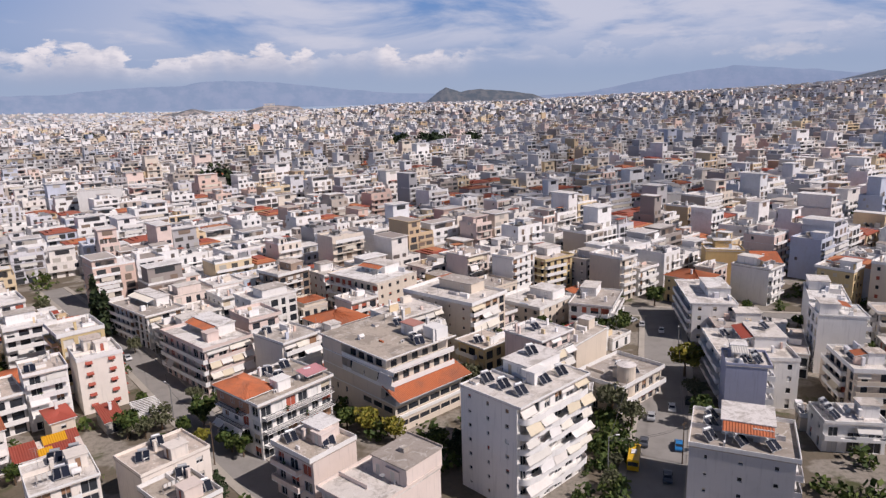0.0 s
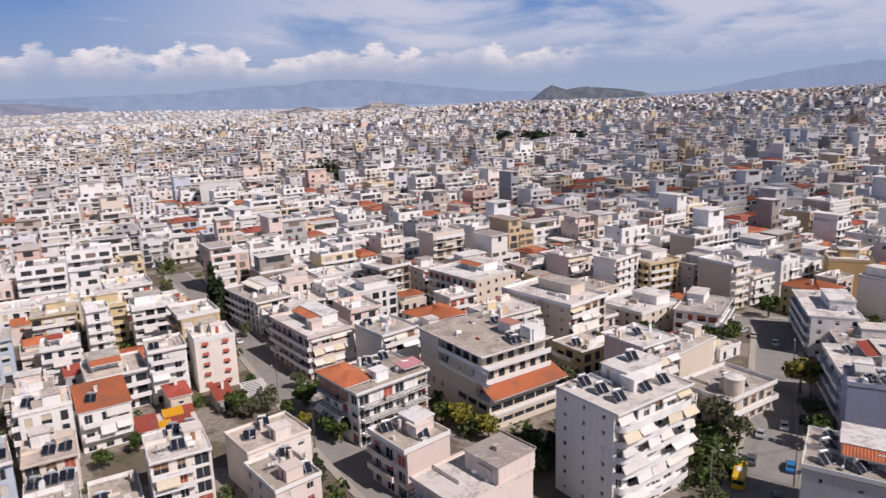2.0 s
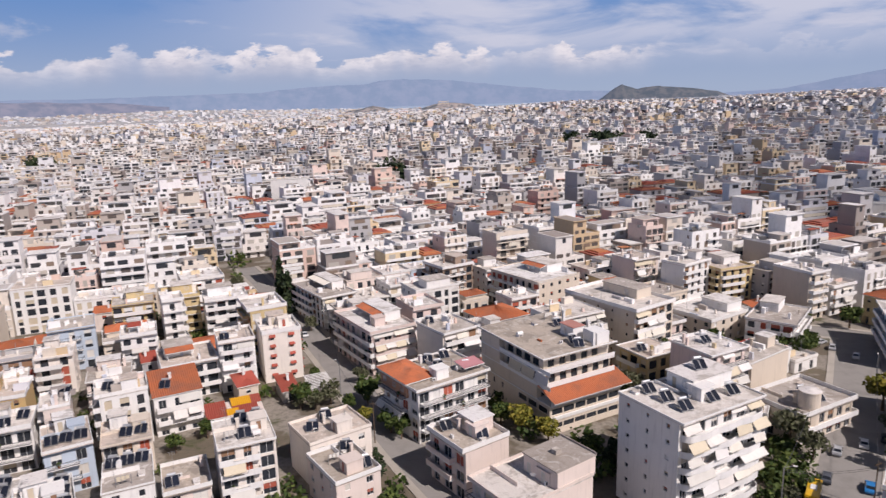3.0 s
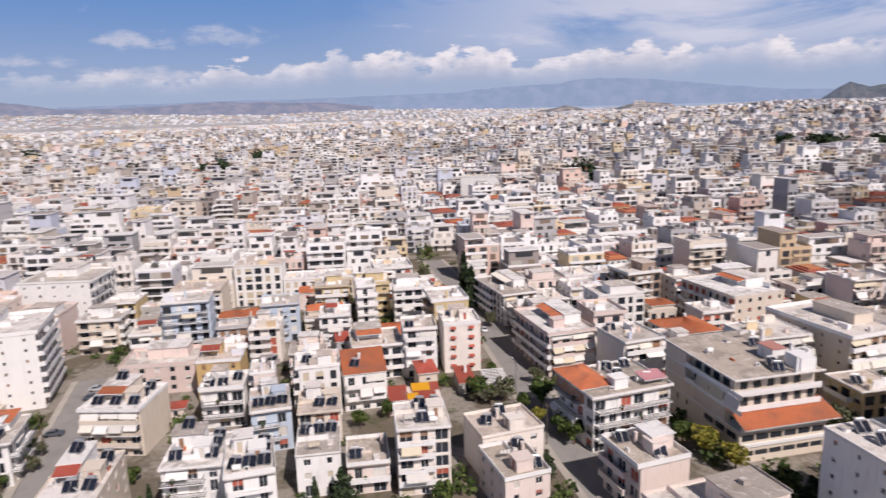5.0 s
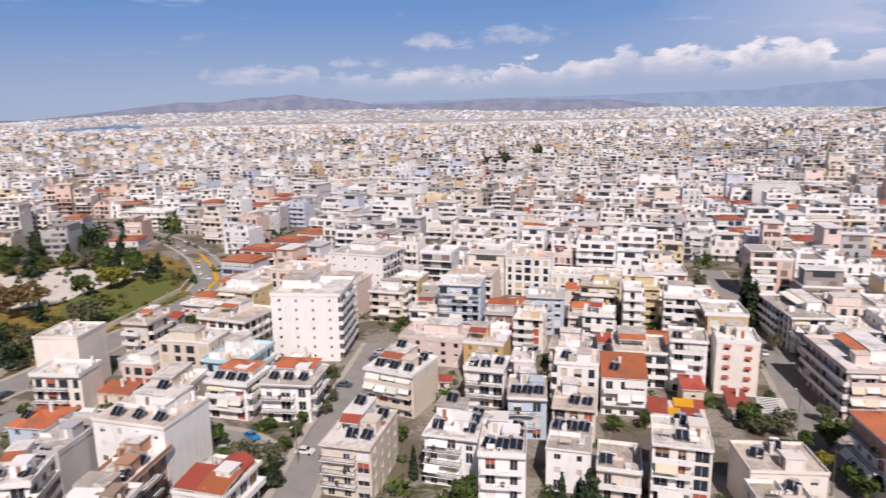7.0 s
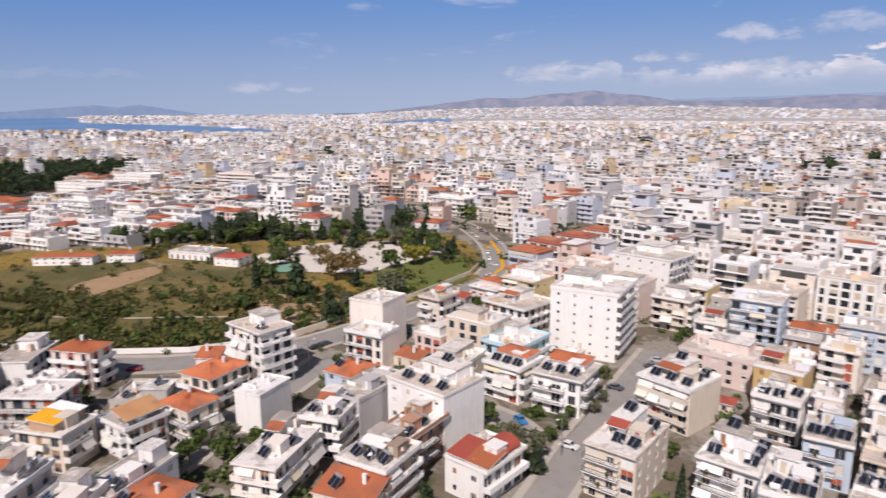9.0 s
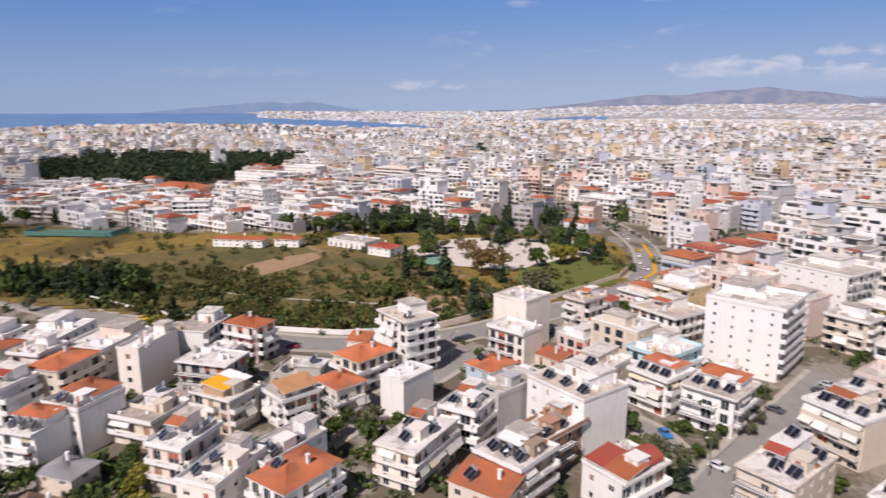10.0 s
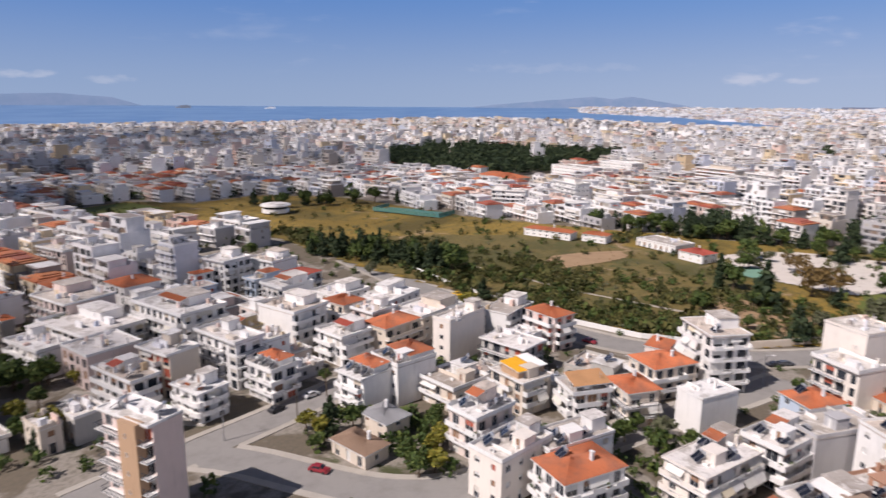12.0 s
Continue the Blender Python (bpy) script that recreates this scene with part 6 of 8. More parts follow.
# ---- the town between and beyond: lots along a street grid ----
DISTRICTS = [((x, y), t) for x, y, t in ((0, 180, 42), (60, 130, 73), (75, 260, 40), (-120, 80, 42), (-130, -90, 79), (-60, -180, 82), (-260, 150, 36), (150, 420, 33), (-150, 480, 42), (-450, 330, 30), (-480, -30, 55),
             (-420, -480, 75), (-150, -420, 85), (420, 700, 20), (0, 900, 50), (-520, 760, 38), (-900, 350, 15), (-880, -120, 44), (-800, -700, 66), (-300, -900, 80))]
SITES = np.array([p for p, _ in DISTRICTS], float)
TURNS = np.array([t for _, t in DISTRICTS], float)
FOREST = ((-680, -472), (-571, -372), (-567, -283), (-672, -290), (-751, -274), (-845, -193), (-909, -207), (-923, -370), (-898, -505), (-720, -488))
FOREST_TAIL = ((-590, -262), (-700, -218), (-800, -180), (-930, -205), (-930, -250), (-800, -240), (-690, -285), (-600, -300))
SCHOOL = ((-520, -232), (-560, -190), (-700, -130), (-740, -170), (-640, -232), (-560, -290))
GROVES = [((-53, 848), 12, 16), ((-6, 852), 24, 42), ((42, 850), 13, 16), ((-707, 1362), 12, 9), ((-1039, 556), 14, 12), ((-639, 440), 10, 7), ((-560, 482), 16, 12), ((-682, 1322), 12, 8), ((-648, 640), 14, 10), ((-934, 22), 10, 7), ((-915, 611), 9, 5), ((-180, 533), 14, 9), ((-420, 45), 26, 40), ((-400, -40), 22, 60)]


def lots(theta, half, seed, block=(78, 37), wide=(9.5, 16)):
    """Lots of a street grid turned by theta: x, y, width, depth, row."""
    g = np.random.default_rng(seed)
    out = []
    for bu in np.arange(-half, half, block[0]):
        for bv in np.arange(-half, half, block[1]):
            for row in (0, 1):
                u = bu + g.uniform(0, 2)
                while u < bu + block[0] - 6.5:
                    w = g.uniform(*wide)
                    dep = g.uniform(12, 15.2)
                    v = bv + (dep / 2 if row == 0 else block[1] - 6.5 - dep / 2)
                    out.append((u + w / 2, v, w - (g.uniform(0.1, 0.5) if g.random() < 0.75 else g.uniform(1.5, 4)), dep, row))
                    u += w
    o = np.array(out)
    c, s = math.cos(theta), math.sin(theta)
    return np.stack([o[:, 0] * c - o[:, 1] * s, o[:, 0] * s + o[:, 1] * c, o[:, 2], o[:, 3], o[:, 4]], -1)


def free(L):
    """Lots that lie clear of the field, woods, streets and water."""
    x, y = L[:, 0], L[:, 1]
    ok = ~inside(x, y, FOREST) & ~inside(x, y, FOREST_TAIL) & ~inside(x, y, SCHOOL)
    px, py = np.array(FIELD).mean(0)
    ok &= ~inside(px + (x - px) * 0.95, py + (y - py) * 0.95, FIELD)
    for line, wide in ROADS.values():
        ok &= near_line(x, y, line) > wide / 2 + 8.0
    for (gx, gy), r, _ in GROVES:
        ok &= np.hypot(x - gx, y - gy) > r + 12
    return ok


def clash(x, y, yaw, w, d):
    """True where a footprint would run into one that stands already."""
    a = radians(yaw)
    ux, uy = Vector((math.cos(a), math.sin(a))), Vector((-math.sin(a), math.cos(a)))
    for X, Y, T, W_, D in PLACED:
        gap = Vector((X - x, Y - y))
        if gap.length > (math.hypot(w, d) + math.hypot(W_, D)) / 2:
            continue
        b = radians(T)
        vx, vy = Vector((math.cos(b), math.sin(b))), Vector((-math.sin(b), math.cos(b)))
        for ax in (ux, uy, vx, vy):
            reach = (abs(ux @ ax) * w + abs(uy @ ax) * d + abs(vx @ ax) * W_ + abs(vy @ ax) * D) / 2
            if abs(gap @ ax) > reach - 0.25:
                break
        else:
            return True
    return False


# how far the houses reach on the side of the field
REACH = ((112, 900), (113, 900), (116, 205), (123, 208), (128, 225), (131, 246), (134, 262), (138, 272), (143, 288), (150, 310), (151, 900), (200, 900))


def past_field_edge(x, y):
    r, az = math.hypot(x, y), float(bearing(np.array(x), np.array(y)))
    return 112 < az < 152 and r > float(table(REACH, az)) and r < 345


TOWN = []
for i, (site, turn) in enumerate(DISTRICTS):
    Q = lots(radians(turn), 1500, 100 + i) if i < 6 else lots(radians(turn), 1500, 100 + i, (84, 41), (10.5, 18))
    dist = np.hypot(Q[:, 0, None] - SITES[:, 0], Q[:, 1, None] - SITES[:, 1])
    rr = np.hypot(Q[:, 0], Q[:, 1])
    az = bearing(Q[:, 0], Q[:, 1])
    Q = Q[(dist.argmin(1) == i) & (rr < 1300) & (rr > 146) & (az > -60) & (az < 178) & free(Q)]
    TOWN.append(np.column_stack([Q, np.full(len(Q), turn)]))
TOWN = np.concatenate(TOWN)
t_r = np.hypot(TOWN[:, 0], TOWN[:, 1])
TOWN = TOWN[np.argsort(t_r)]
t_r = np.sort(t_r)
chance = random.Random(11)
built, later = 0, []
for (x, y, w, d, row, turn), r in zip(TOWN.tolist(), t_r.tolist()):
    if r > 330:
        if any(math.hypot(x - b[0], y - b[1]) < (b[3] + b[4]) * 0.32 + 7 for b in PLACED if math.hypot(b[0], b[1]) > 300):
            continue
        later.append((x, y, w, d, row, turn))
        continue
    if past_field_edge(x, y):
        continue
    # shrink a lot that meets a neighbour
    for k in (1.0, 0.82, 0.66):
        if not clash(x, y, turn, w * k, d * k):
            break
    else:
        continue
    w, d = w * k, d * k
    if min(w, d) < 6.0 or built >= 150:
        if built >= 150:
            later.append((x, y, w, d, row, turn))
        continue
    turn += 180 if row else 0
    # face the street; the sides that see most light carry the balconies
    floors = chance.choices((1, 2, 3, 4, 5), (1, 3, 5, 6, 3))[0]
    if x < -90 and y < -60:
        floors = min(floors, 3)
    rf = ("half" if chance.random() < 0.6 else "tile") if floors < 4 and chance.random() < 0.26 else "flat"
    k_col = chance.choices(("white", "cream", "pink", "grey", "yellow", "blue", "concrete", "rose", "ochre"), (8, 6, 2.5, 1, 2.6, 0.7, 0.6, 3.5, 0.8))[0]
    house(x, y, turn, w, d, floors * 3.05 + 0.7, chance.choice("bbba"), chance.choice("nwwbb"), k_col, rf, B="b", L=chance.choice("nnw"), near=False, seed=1000 + built,
          heaters=1, canopy=chance.choice(["", "", "tile", "tile", "red"]), pent=chance.random() < 0.6, base=float(land(x, y)))
    built += 1

# low sheds and outhouses in the gaps
built, tries = 0, 0
while built < 85 and tries < 12000:
    tries += 1
    r, a = chance.uniform(142, 300) if tries % 3 else chance.uniform(142, 190), radians(chance.uniform(-36, 155))
    x, y = -r * math.sin(a), r * math.cos(a)
    turn = float(TURNS[np.hypot(SITES[:, 0] - x, SITES[:, 1] - y).argmin()])
    w, d = chance.uniform(3.6, 9.5), chance.uniform(3.6, 9)
    if (abs(x + 8) < 26 and y < 175) or past_field_edge(x, y) or clash(x, y, turn, w + 0.6, d + 0.6) or inside(np.array(x), np.array(y), FIELD) or any(near_line(x, y, ln) < wd / 2 + 2.2 + max(w, d) * 0.6 for ln, wd in ROADS.values()):
        continue
    house(x, y, turn, w, d, chance.choice((3.6, 3.8, 6.6, 6.9)), "w", chance.choice("wn"), chance.choice(("white", "cream", "cream", "rose", "grey", "concrete")), chance.choice(("flat", "flat", "flat", "shed", "tile")),
          near=False, seed=3000 + built, pent=False, heaters=chance.choice((0, 0, 1)), tint=chance.choice(("", "red")))
    built += 1

# ---- the rest of the city, past counting ----
class Mass:
    """Boxes of one material, gathered as arrays."""

    def __init__(self):
        self.b = []

    def add(self, X, Y, Z, sx, sy, sz, yaw, u=0.0, v=0.0, tone=0.0):
        """Boxes set off by u, v in their own turned axes."""
        c, s = np.cos(yaw), np.sin(yaw)
        one = np.ones_like(X)
        self.b.append(np.stack([X + u * c - v * s, Y + u * s + v * c, Z, sx * one, sy * one, sz * one, yaw * one, tone * one], -1))


class Panes:
    """Upright quads, gathered as arrays."""

    def __init__(self):
        self.b = []

    def add(self, X, Y, Z, wide, high, yaw, u, v, across=False):
        """Quads centred at u, v in turned axes; they run along u, or along v where across."""
        c, s = np.cos(yaw), np.sin(yaw)
        one = np.ones_like(X)
        px, py = X + u * c - v * s, Y + u * s + v * c
        ex, ey = (-s, c) if across else (c, s)
        a, b = wide * one / 2, high * one
        q = [np.stack([px + ex * a * k, py + ey * a * k, Z + j * b], -1) for k, j in ((-1, 0), (1, 0), (1, 1), (-1, 1))]
        self.b.append(np.stack(q, 1))


    def flat(self, X, Y, Z, wide, deep, yaw, u=0.0, v=0.0, tilt=0.0):
        """Level or tilted quads."""
        c, s = np.cos(yaw), np.sin(yaw)
        px, py = X + u * c - v * s, Y + u * s + v * c
        q = [np.stack([px + (c * i * wide - s * j * deep) / 2, py + (s * i * wide + c * j * deep) / 2, Z + tilt * (j + 1) / 2], -1) for i, j in ((-1, -1), (1, -1), (1, 1), (-1, 1))]
        self.b.append(np.stack(q, 1))


def city(name, X, Y, w, d, yaw, detail, seed):
    """Blocks of flats past counting. Each has one tone; its parapets and slabs take that tone or plain white."""
    g = np.random.default_rng(seed)
    n = len(X)
    Z = land(X, Y) - 1.0
    fl = g.choice([2, 3, 4, 5, 6, 7], n, p=[0.1, 0.17, 0.2, 0.23, 0.18, 0.12]) if detail < 3 else g.choice([2, 3, 4, 5, 6, 7], n, p=[0.14, 0.26, 0.28, 0.2, 0.1, 0.02])
    if detail == 0:
        fl = g.choice([2, 3, 4, 5, 6], n, p=[0.15, 0.28, 0.33, 0.17, 0.07])
    r_all, az_all = np.hypot(X, Y), bearing(X, Y)
    low = (az_all > 96) & (az_all < 152) & (r_all > 330) & (r_all < 690)
    fl = np.where(low, np.minimum(fl, 3), fl)
    h = (fl * 3.05 + 1.0) * np.interp(np.hypot(X, Y), [3200, 4100], [1.0, 0.55])
    tone = g.random(n)
    edge = np.where(g.random(n) < 0.45, tone, 0.02)  # of the balconies and parapets
    wall, dark, deck, tile, cloth, panes, pan, tank = Mass(), Mass(), Mass(), Mass(), Panes(), Panes(), Panes(), Mass()
    tiled = (g.random(n) < (0.22 if detail < 2 else 0.16)) & (fl < 5)
    bal = np.where(g.random(n) < 0.8, g.uniform(1.1, 1.7, n), 0.35) if detail < 3 else np.zeros(n)
    D = d - 2 * bal * 0.8
    wall.add(X, Y, Z, w, D, h, yaw, tone=tone)
    t = ~tiled
    flats = Panes()
    flats.flat(X[t], Y[t], Z[t] + h[t] + 0.06, w[t] - 0.7, D[t] - 0.7, yaw[t])
    if detail == 0:  # parapets
        for u, v, sx, sy in ((0, -1, 1, 0), (0, 1, 1, 0), (-1, 0, 0, 1), (1, 0, 0, 1)):
            wall.add(X[t], Y[t], Z[t] + h[t], np.where(sx, w[t], 0.18), np.where(sy, D[t] - 0.37, 0.18), 0.8, yaw[t], u * (w[t] / 2 - 0.09), v * (D[t] / 2 - 0.09), edge[t])
    a = tiled
    # low clay roofs in three steps
    for k in range(3 if detail < 2 else 1):
        s = 1 - 0.27 * k
        tile.add(X[a], Y[a], Z[a] + h[a] + k * 0.5, (w[a] + 0.8) * s, (D[a] + 0.8) * s, 0.5, yaw[a])
    # upper storeys set back behind a terrace, or a taller half
    if detail < 3:
        u2 = t & (g.random(n) < (0.45 if detail == 0 else 0.5))
        m = u2.sum()
        half = g.random(m) < 0.35
        sw, sd = np.where(half, w[u2] * g.uniform(0.4, 0.6, m), w[u2] * g.uniform(0.75, 0.96, m)), np.where(half, D[u2] * 0.98, D[u2] * g.uniform(0.5, 0.7, m))
        su, sv = np.where(half, (w[u2] - sw) / 2 * g.choice([-1, 1], m), 0), np.where(half, 0, (D[u2] - sd) / 2 * g.uniform(-1, 1, m))
        sh = np.where(low[u2], 3.05, 3.05 * g.choice([1, 1, 1, 2, 2, 3], m))
        wall.add(X[u2], Y[u2], Z[u2] + h[u2], sw, sd, sh, yaw[u2], su, sv, tone[u2])
        wall.add(X[u2], Y[u2], Z[u2] + h[u2] + sh, sw + 0.7, sd + 1.3, 0.22, yaw[u2], su, sv, edge[u2])
        flats.flat(X[u2], Y[u2], Z[u2] + h[u2] + sh + 0.26, sw * 0.96, sd * 0.98, yaw[u2], su, sv)
        for sgn in (-1, 1):
            for f in (-0.25, 0.24):
                panes.add(X[u2], Y[u2], Z[u2] + h[u2] + 0.2, sw * g.uniform(0.15, 0.42, m), 2.1, yaw[u2], su + sw * f, sv + sgn * (sd / 2 + 0.08))
            panes.add(X[u2], Y[u2], Z[u2] + h[u2] + sh - 2.5, sw * g.uniform(0.2, 0.6, m), 1.9, yaw[u2], su, sv + sgn * (sd / 2 + 0.08))
        p = t & ~u2 & (g.random(n) < 0.75)
    else:
        p = t & (g.random(n) < 0.5)
    # roof rooms
    pw, pd = w[p] * g.uniform(0.22, 0.5, p.sum()), D[p] * g.uniform(0.25, 0.5, p.sum())
    pu, pv = (w[p] - pw) / 2 * g.uniform(-1, 1, p.sum()), (D[p] - pd) / 2 * g.uniform(-1, 1, p.sum())
    wall.add(X[p], Y[p], Z[p] + h[p], pw, pd, 2.7, yaw[p], pu, pv, tone[p])
    # tanks, vents and low walls on the roofs
    for k in range((7, 3)[detail] if detail < 2 else 0):
        c = t.nonzero()[0][g.random(t.sum()) < 0.7]
        m = len(c)
        (wall if k % 3 else dark).add(X[c], Y[c], Z[c] + h[c], g.choice([0.5, 0.8, 1.2, 3.5], m), g.choice([0.5, 0.8, 1.2, 2.0], m), g.uniform(0.6, 2.4, m), yaw[c], w[c] * g.uniform(-0.44, 0.44, m), D[c] * g.uniform(-0.42, 0.42, m), edge[c])
    if detail < 2:
        deck.add(X[p], Y[p], Z[p] + h[p] + 2.7, pw + 0.6, pd + 0.6, 0.16, yaw[p], pu, pv)
        for sgn in (-1, 1):
            panes.add(X[p], Y[p], Z[p] + h[p] + 0.3, pw * 0.4, 1.8, yaw[p], pu, pv + sgn * (pd / 2 + 0.06))
        c = t.nonzero()[0][g.random(t.sum()) < 0.24]
        m = len(c)
        tile.add(X[c], Y[c], Z[c] + h[c] + 2.3, g.uniform(2.5, 6, m), g.uniform(2, 3.4, m), 0.25, yaw[c], w[c] * g.uniform(-0.3, 0.3, m), D[c] * g.uniform(-0.4, 0.4, m))
        # solar panels with their tanks
        for _ in range(3 if detail == 0 else 1):
            c = t.nonzero()[0][g.random(t.sum()) < 0.6]
            m = len(c)
            ox, oy, turn = X[c] + g.uniform(-3, 3, m), Y[c] + g.uniform(-3, 3, m), np.full(m, radians(30.0))
            wide = g.uniform(1.5, 3.8, m)
            pan.flat(ox, oy, Z[c] + h[c] + 0.5, wide, np.full(m, 1.3), turn, tilt=1.2)
            tank.add(ox, oy, Z[c] + h[c] + 1.5, wide * 0.8, 0.5, 0.5, turn, 0.0, 0.85)
    if detail > 2:
        keep = g.random(n) < np.interp(np.hypot(X, Y), [3400, 4500], [1.0, 0.2])
        X, Y, Z, h, w, D, yaw = (v[keep] for v in (X, Y, Z, h, w, D, yaw))
        for sgn in (-1, 1):
            for k in range(2):
                panes.add(X, Y, Z + h * (0.32 + 0.33 * k), w * 0.75, h * 0.13, yaw, 0, sgn * (D / 2 + 0.25))
            panes.add(X, Y, Z + h * 0.45, D * 0.3, h * 0.25, yaw, sgn * (w / 2 + 0.25), 0, True)
    else:
        full = g.random(n) < 0.7  # balconies along the whole front, or along a part
        bw_all = np.where(full, w * 0.98, w * g.uniform(0.4, 0.7, n))
        bu_all = np.where(full, 0, (w - bw_all) / 2 * g.choice([-1, 1], n))
        solid = g.random(n) < 0.6  # walled balconies, the others railed
        wide_all = g.uniform(0.1, 0.3, n) if detail == 0 else g.uniform(0.2, 0.46, n)
        shade_all = g.choice([0.1, 0.35, 0.75], n, p=[0.45, 0.35, 0.2])
        for i in range(7):
            k = fl > i
            x, y, z, ww, dd, t2, bl, ed = X[k], Y[k], Z[k] + i * 3.05 + 1.0, w[k], D[k], yaw[k], bal[k], edge[k]
            bw, bu, sol = bw_all[k], bu_all[k], solid[k]
            m = len(x)
            if i and detail == 0:
                wall.add(x, y, z - 0.2, bw, dd + 2 * bl, 0.22, t2, bu, 0, ed)
                for sgn in (-1, 1):
                    wall.add(x[sol], y[sol], z[sol], bw[sol], 0.14, 0.92, t2[sol], bu[sol], sgn * (dd / 2 + bl - 0.07)[sol], ed[sol])
                    o = ~sol
                    dark.add(x[o], y[o], z[o] + 0.84, bw[o], 0.08, 0.1, t2[o], bu[o], sgn * (dd / 2 + bl - 0.07)[o])
            elif i:
                s = g.random(m) < (1.0, 0.9, 0.3)[detail]
                wall.add(x[s], y[s], z[s] - 0.2, bw[s], (dd + 2 * bl)[s], np.where(sol, 1.0, 0.25)[s], t2[s], bu[s], 0, ed[s])
            for sgn in (-1, 1):
                for f in ((-0.3, 0.02, 0.33) if detail == 0 else (-0.25, 0.24) if detail == 1 else (0.0,)):
                    panes.add(x, y, z + 0.1, ww * (wide_all[k] * g.uniform(0.7, 1.15, m) if detail < 2 else 0.75), 2.3, t2, ww * (f + g.uniform(-0.03, 0.03, m)), sgn * (dd / 2 + 0.1))
                if detail < 2 and i:
                    c = g.random(m) < shade_all[k]
                    cloth.add(x[c], y[c], z[c] + 1.2, bw[c] * g.uniform(0.3, 0.95, c.sum()), 1.5, t2[c], bu[c], sgn * (dd / 2 + bl + 0.1)[c])
                if detail < 2:
                    c = g.random(m) < 0.22
                    panes.add(x[c], y[c], z[c] + 1.0, 1.0, 1.2, t2[c], sgn * (ww[c] / 2 + 0.08), dd[c] * g.uniform(-0.3, 0.3, c.sum()), True)
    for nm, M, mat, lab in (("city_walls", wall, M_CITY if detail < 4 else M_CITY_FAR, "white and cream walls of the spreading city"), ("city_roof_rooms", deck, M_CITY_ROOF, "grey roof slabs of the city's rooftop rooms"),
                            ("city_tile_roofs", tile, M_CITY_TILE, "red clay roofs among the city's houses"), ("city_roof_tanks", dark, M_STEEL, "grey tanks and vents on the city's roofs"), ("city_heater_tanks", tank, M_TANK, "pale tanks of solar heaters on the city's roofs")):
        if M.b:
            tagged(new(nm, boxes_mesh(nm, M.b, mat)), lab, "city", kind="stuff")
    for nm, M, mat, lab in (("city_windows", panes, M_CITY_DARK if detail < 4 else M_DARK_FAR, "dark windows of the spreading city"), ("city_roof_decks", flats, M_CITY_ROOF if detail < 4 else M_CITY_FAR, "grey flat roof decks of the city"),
                            ("city_roof_panels", pan, M_CITY_DARK, "dark solar panels on the city's roofs"), ("city_awnings", cloth, M_CITY_AWN, "pale awnings on the city's balconies")):
        if M.b:
            tagged(new(nm, quads_mesh(nm, np.concatenate(M.b), mat)), lab, "city", kind="stuff")


later = np.array(later)
l_r = np.hypot(later[:, 0], later[:, 1])
for lo, hi, detail in ((0, 620, 0), (620, 1050, 1), (1050, 1300, 2)):
    q = later[(l_r >= lo) & (l_r < hi)]
    city("blocks", q[:, 0], q[:, 1], q[:, 2], q[:, 3], np.radians(q[:, 5]), detail, 40 + detail)


def spread(r0, r1, step, seed, size):
    """Far lots on a loose grid, kept to dry land."""
    g = np.random.default_rng(seed)
    c = np.arange(-r1, r1, step)
    X, Y = np.meshgrid(c, c)
    X, Y = (X + g.uniform(-0.3, 0.3, X.shape) * step).ravel(), (Y + g.uniform(-0.3, 0.3, Y.shape) * step).ravel()
    a = radians(37)
    X, Y = X * math.cos(a) - Y * math.sin(a), X * math.sin(a) + Y * math.cos(a)
    r, az = np.hypot(X, Y), bearing(X, Y)
    ok = (r >= r0) & (r < r1) & (az > -42) & (az < 162)
    ok &= (r < table(EDGE, az)) | ((az < 107) & (land(X, Y) > sea_level(r)))
    ok &= ~inside(X, Y, FOREST) & ~inside(X, Y, FOREST_TAIL) & ~inside(X, Y, SCHOOL)
    for (gx, gy), rad, _ in GROVES:
        ok &= np.hypot(X - gx, Y - gy) > rad + 12
    X, Y = X[ok], Y[ok]
    n = len(X)
    cell = np.floor(X / 420) * 3.1 + np.floor(Y / 380) * 7.7
    yaw = np.radians(15 + 60 * np.modf(np.abs(np.sin(cell * 12.9898)) * 43758.5453)[0])
    grow = g.choice([0.72, 0.9, 1.0, 1.0, 1.4], n)
    return X, Y, g.uniform(*size, n) * grow, g.uniform(*size, n) * g.choice([0.8, 1.0, 1.2], n), yaw + np.radians(90) * g.integers(0, 2, n)


X, Y, w, d, yaw = spread(1300, 2300, 25.5, 51, (12, 20))
city("blocks", X, Y, w, d, yaw, 2, 61)
X, Y, w, d, yaw = spread(2300, 3540, 39.0, 52, (14, 28))
city("blocks", X, Y, w, d, yaw, 3, 62)
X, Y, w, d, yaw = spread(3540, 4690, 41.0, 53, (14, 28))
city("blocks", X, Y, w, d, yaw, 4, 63)


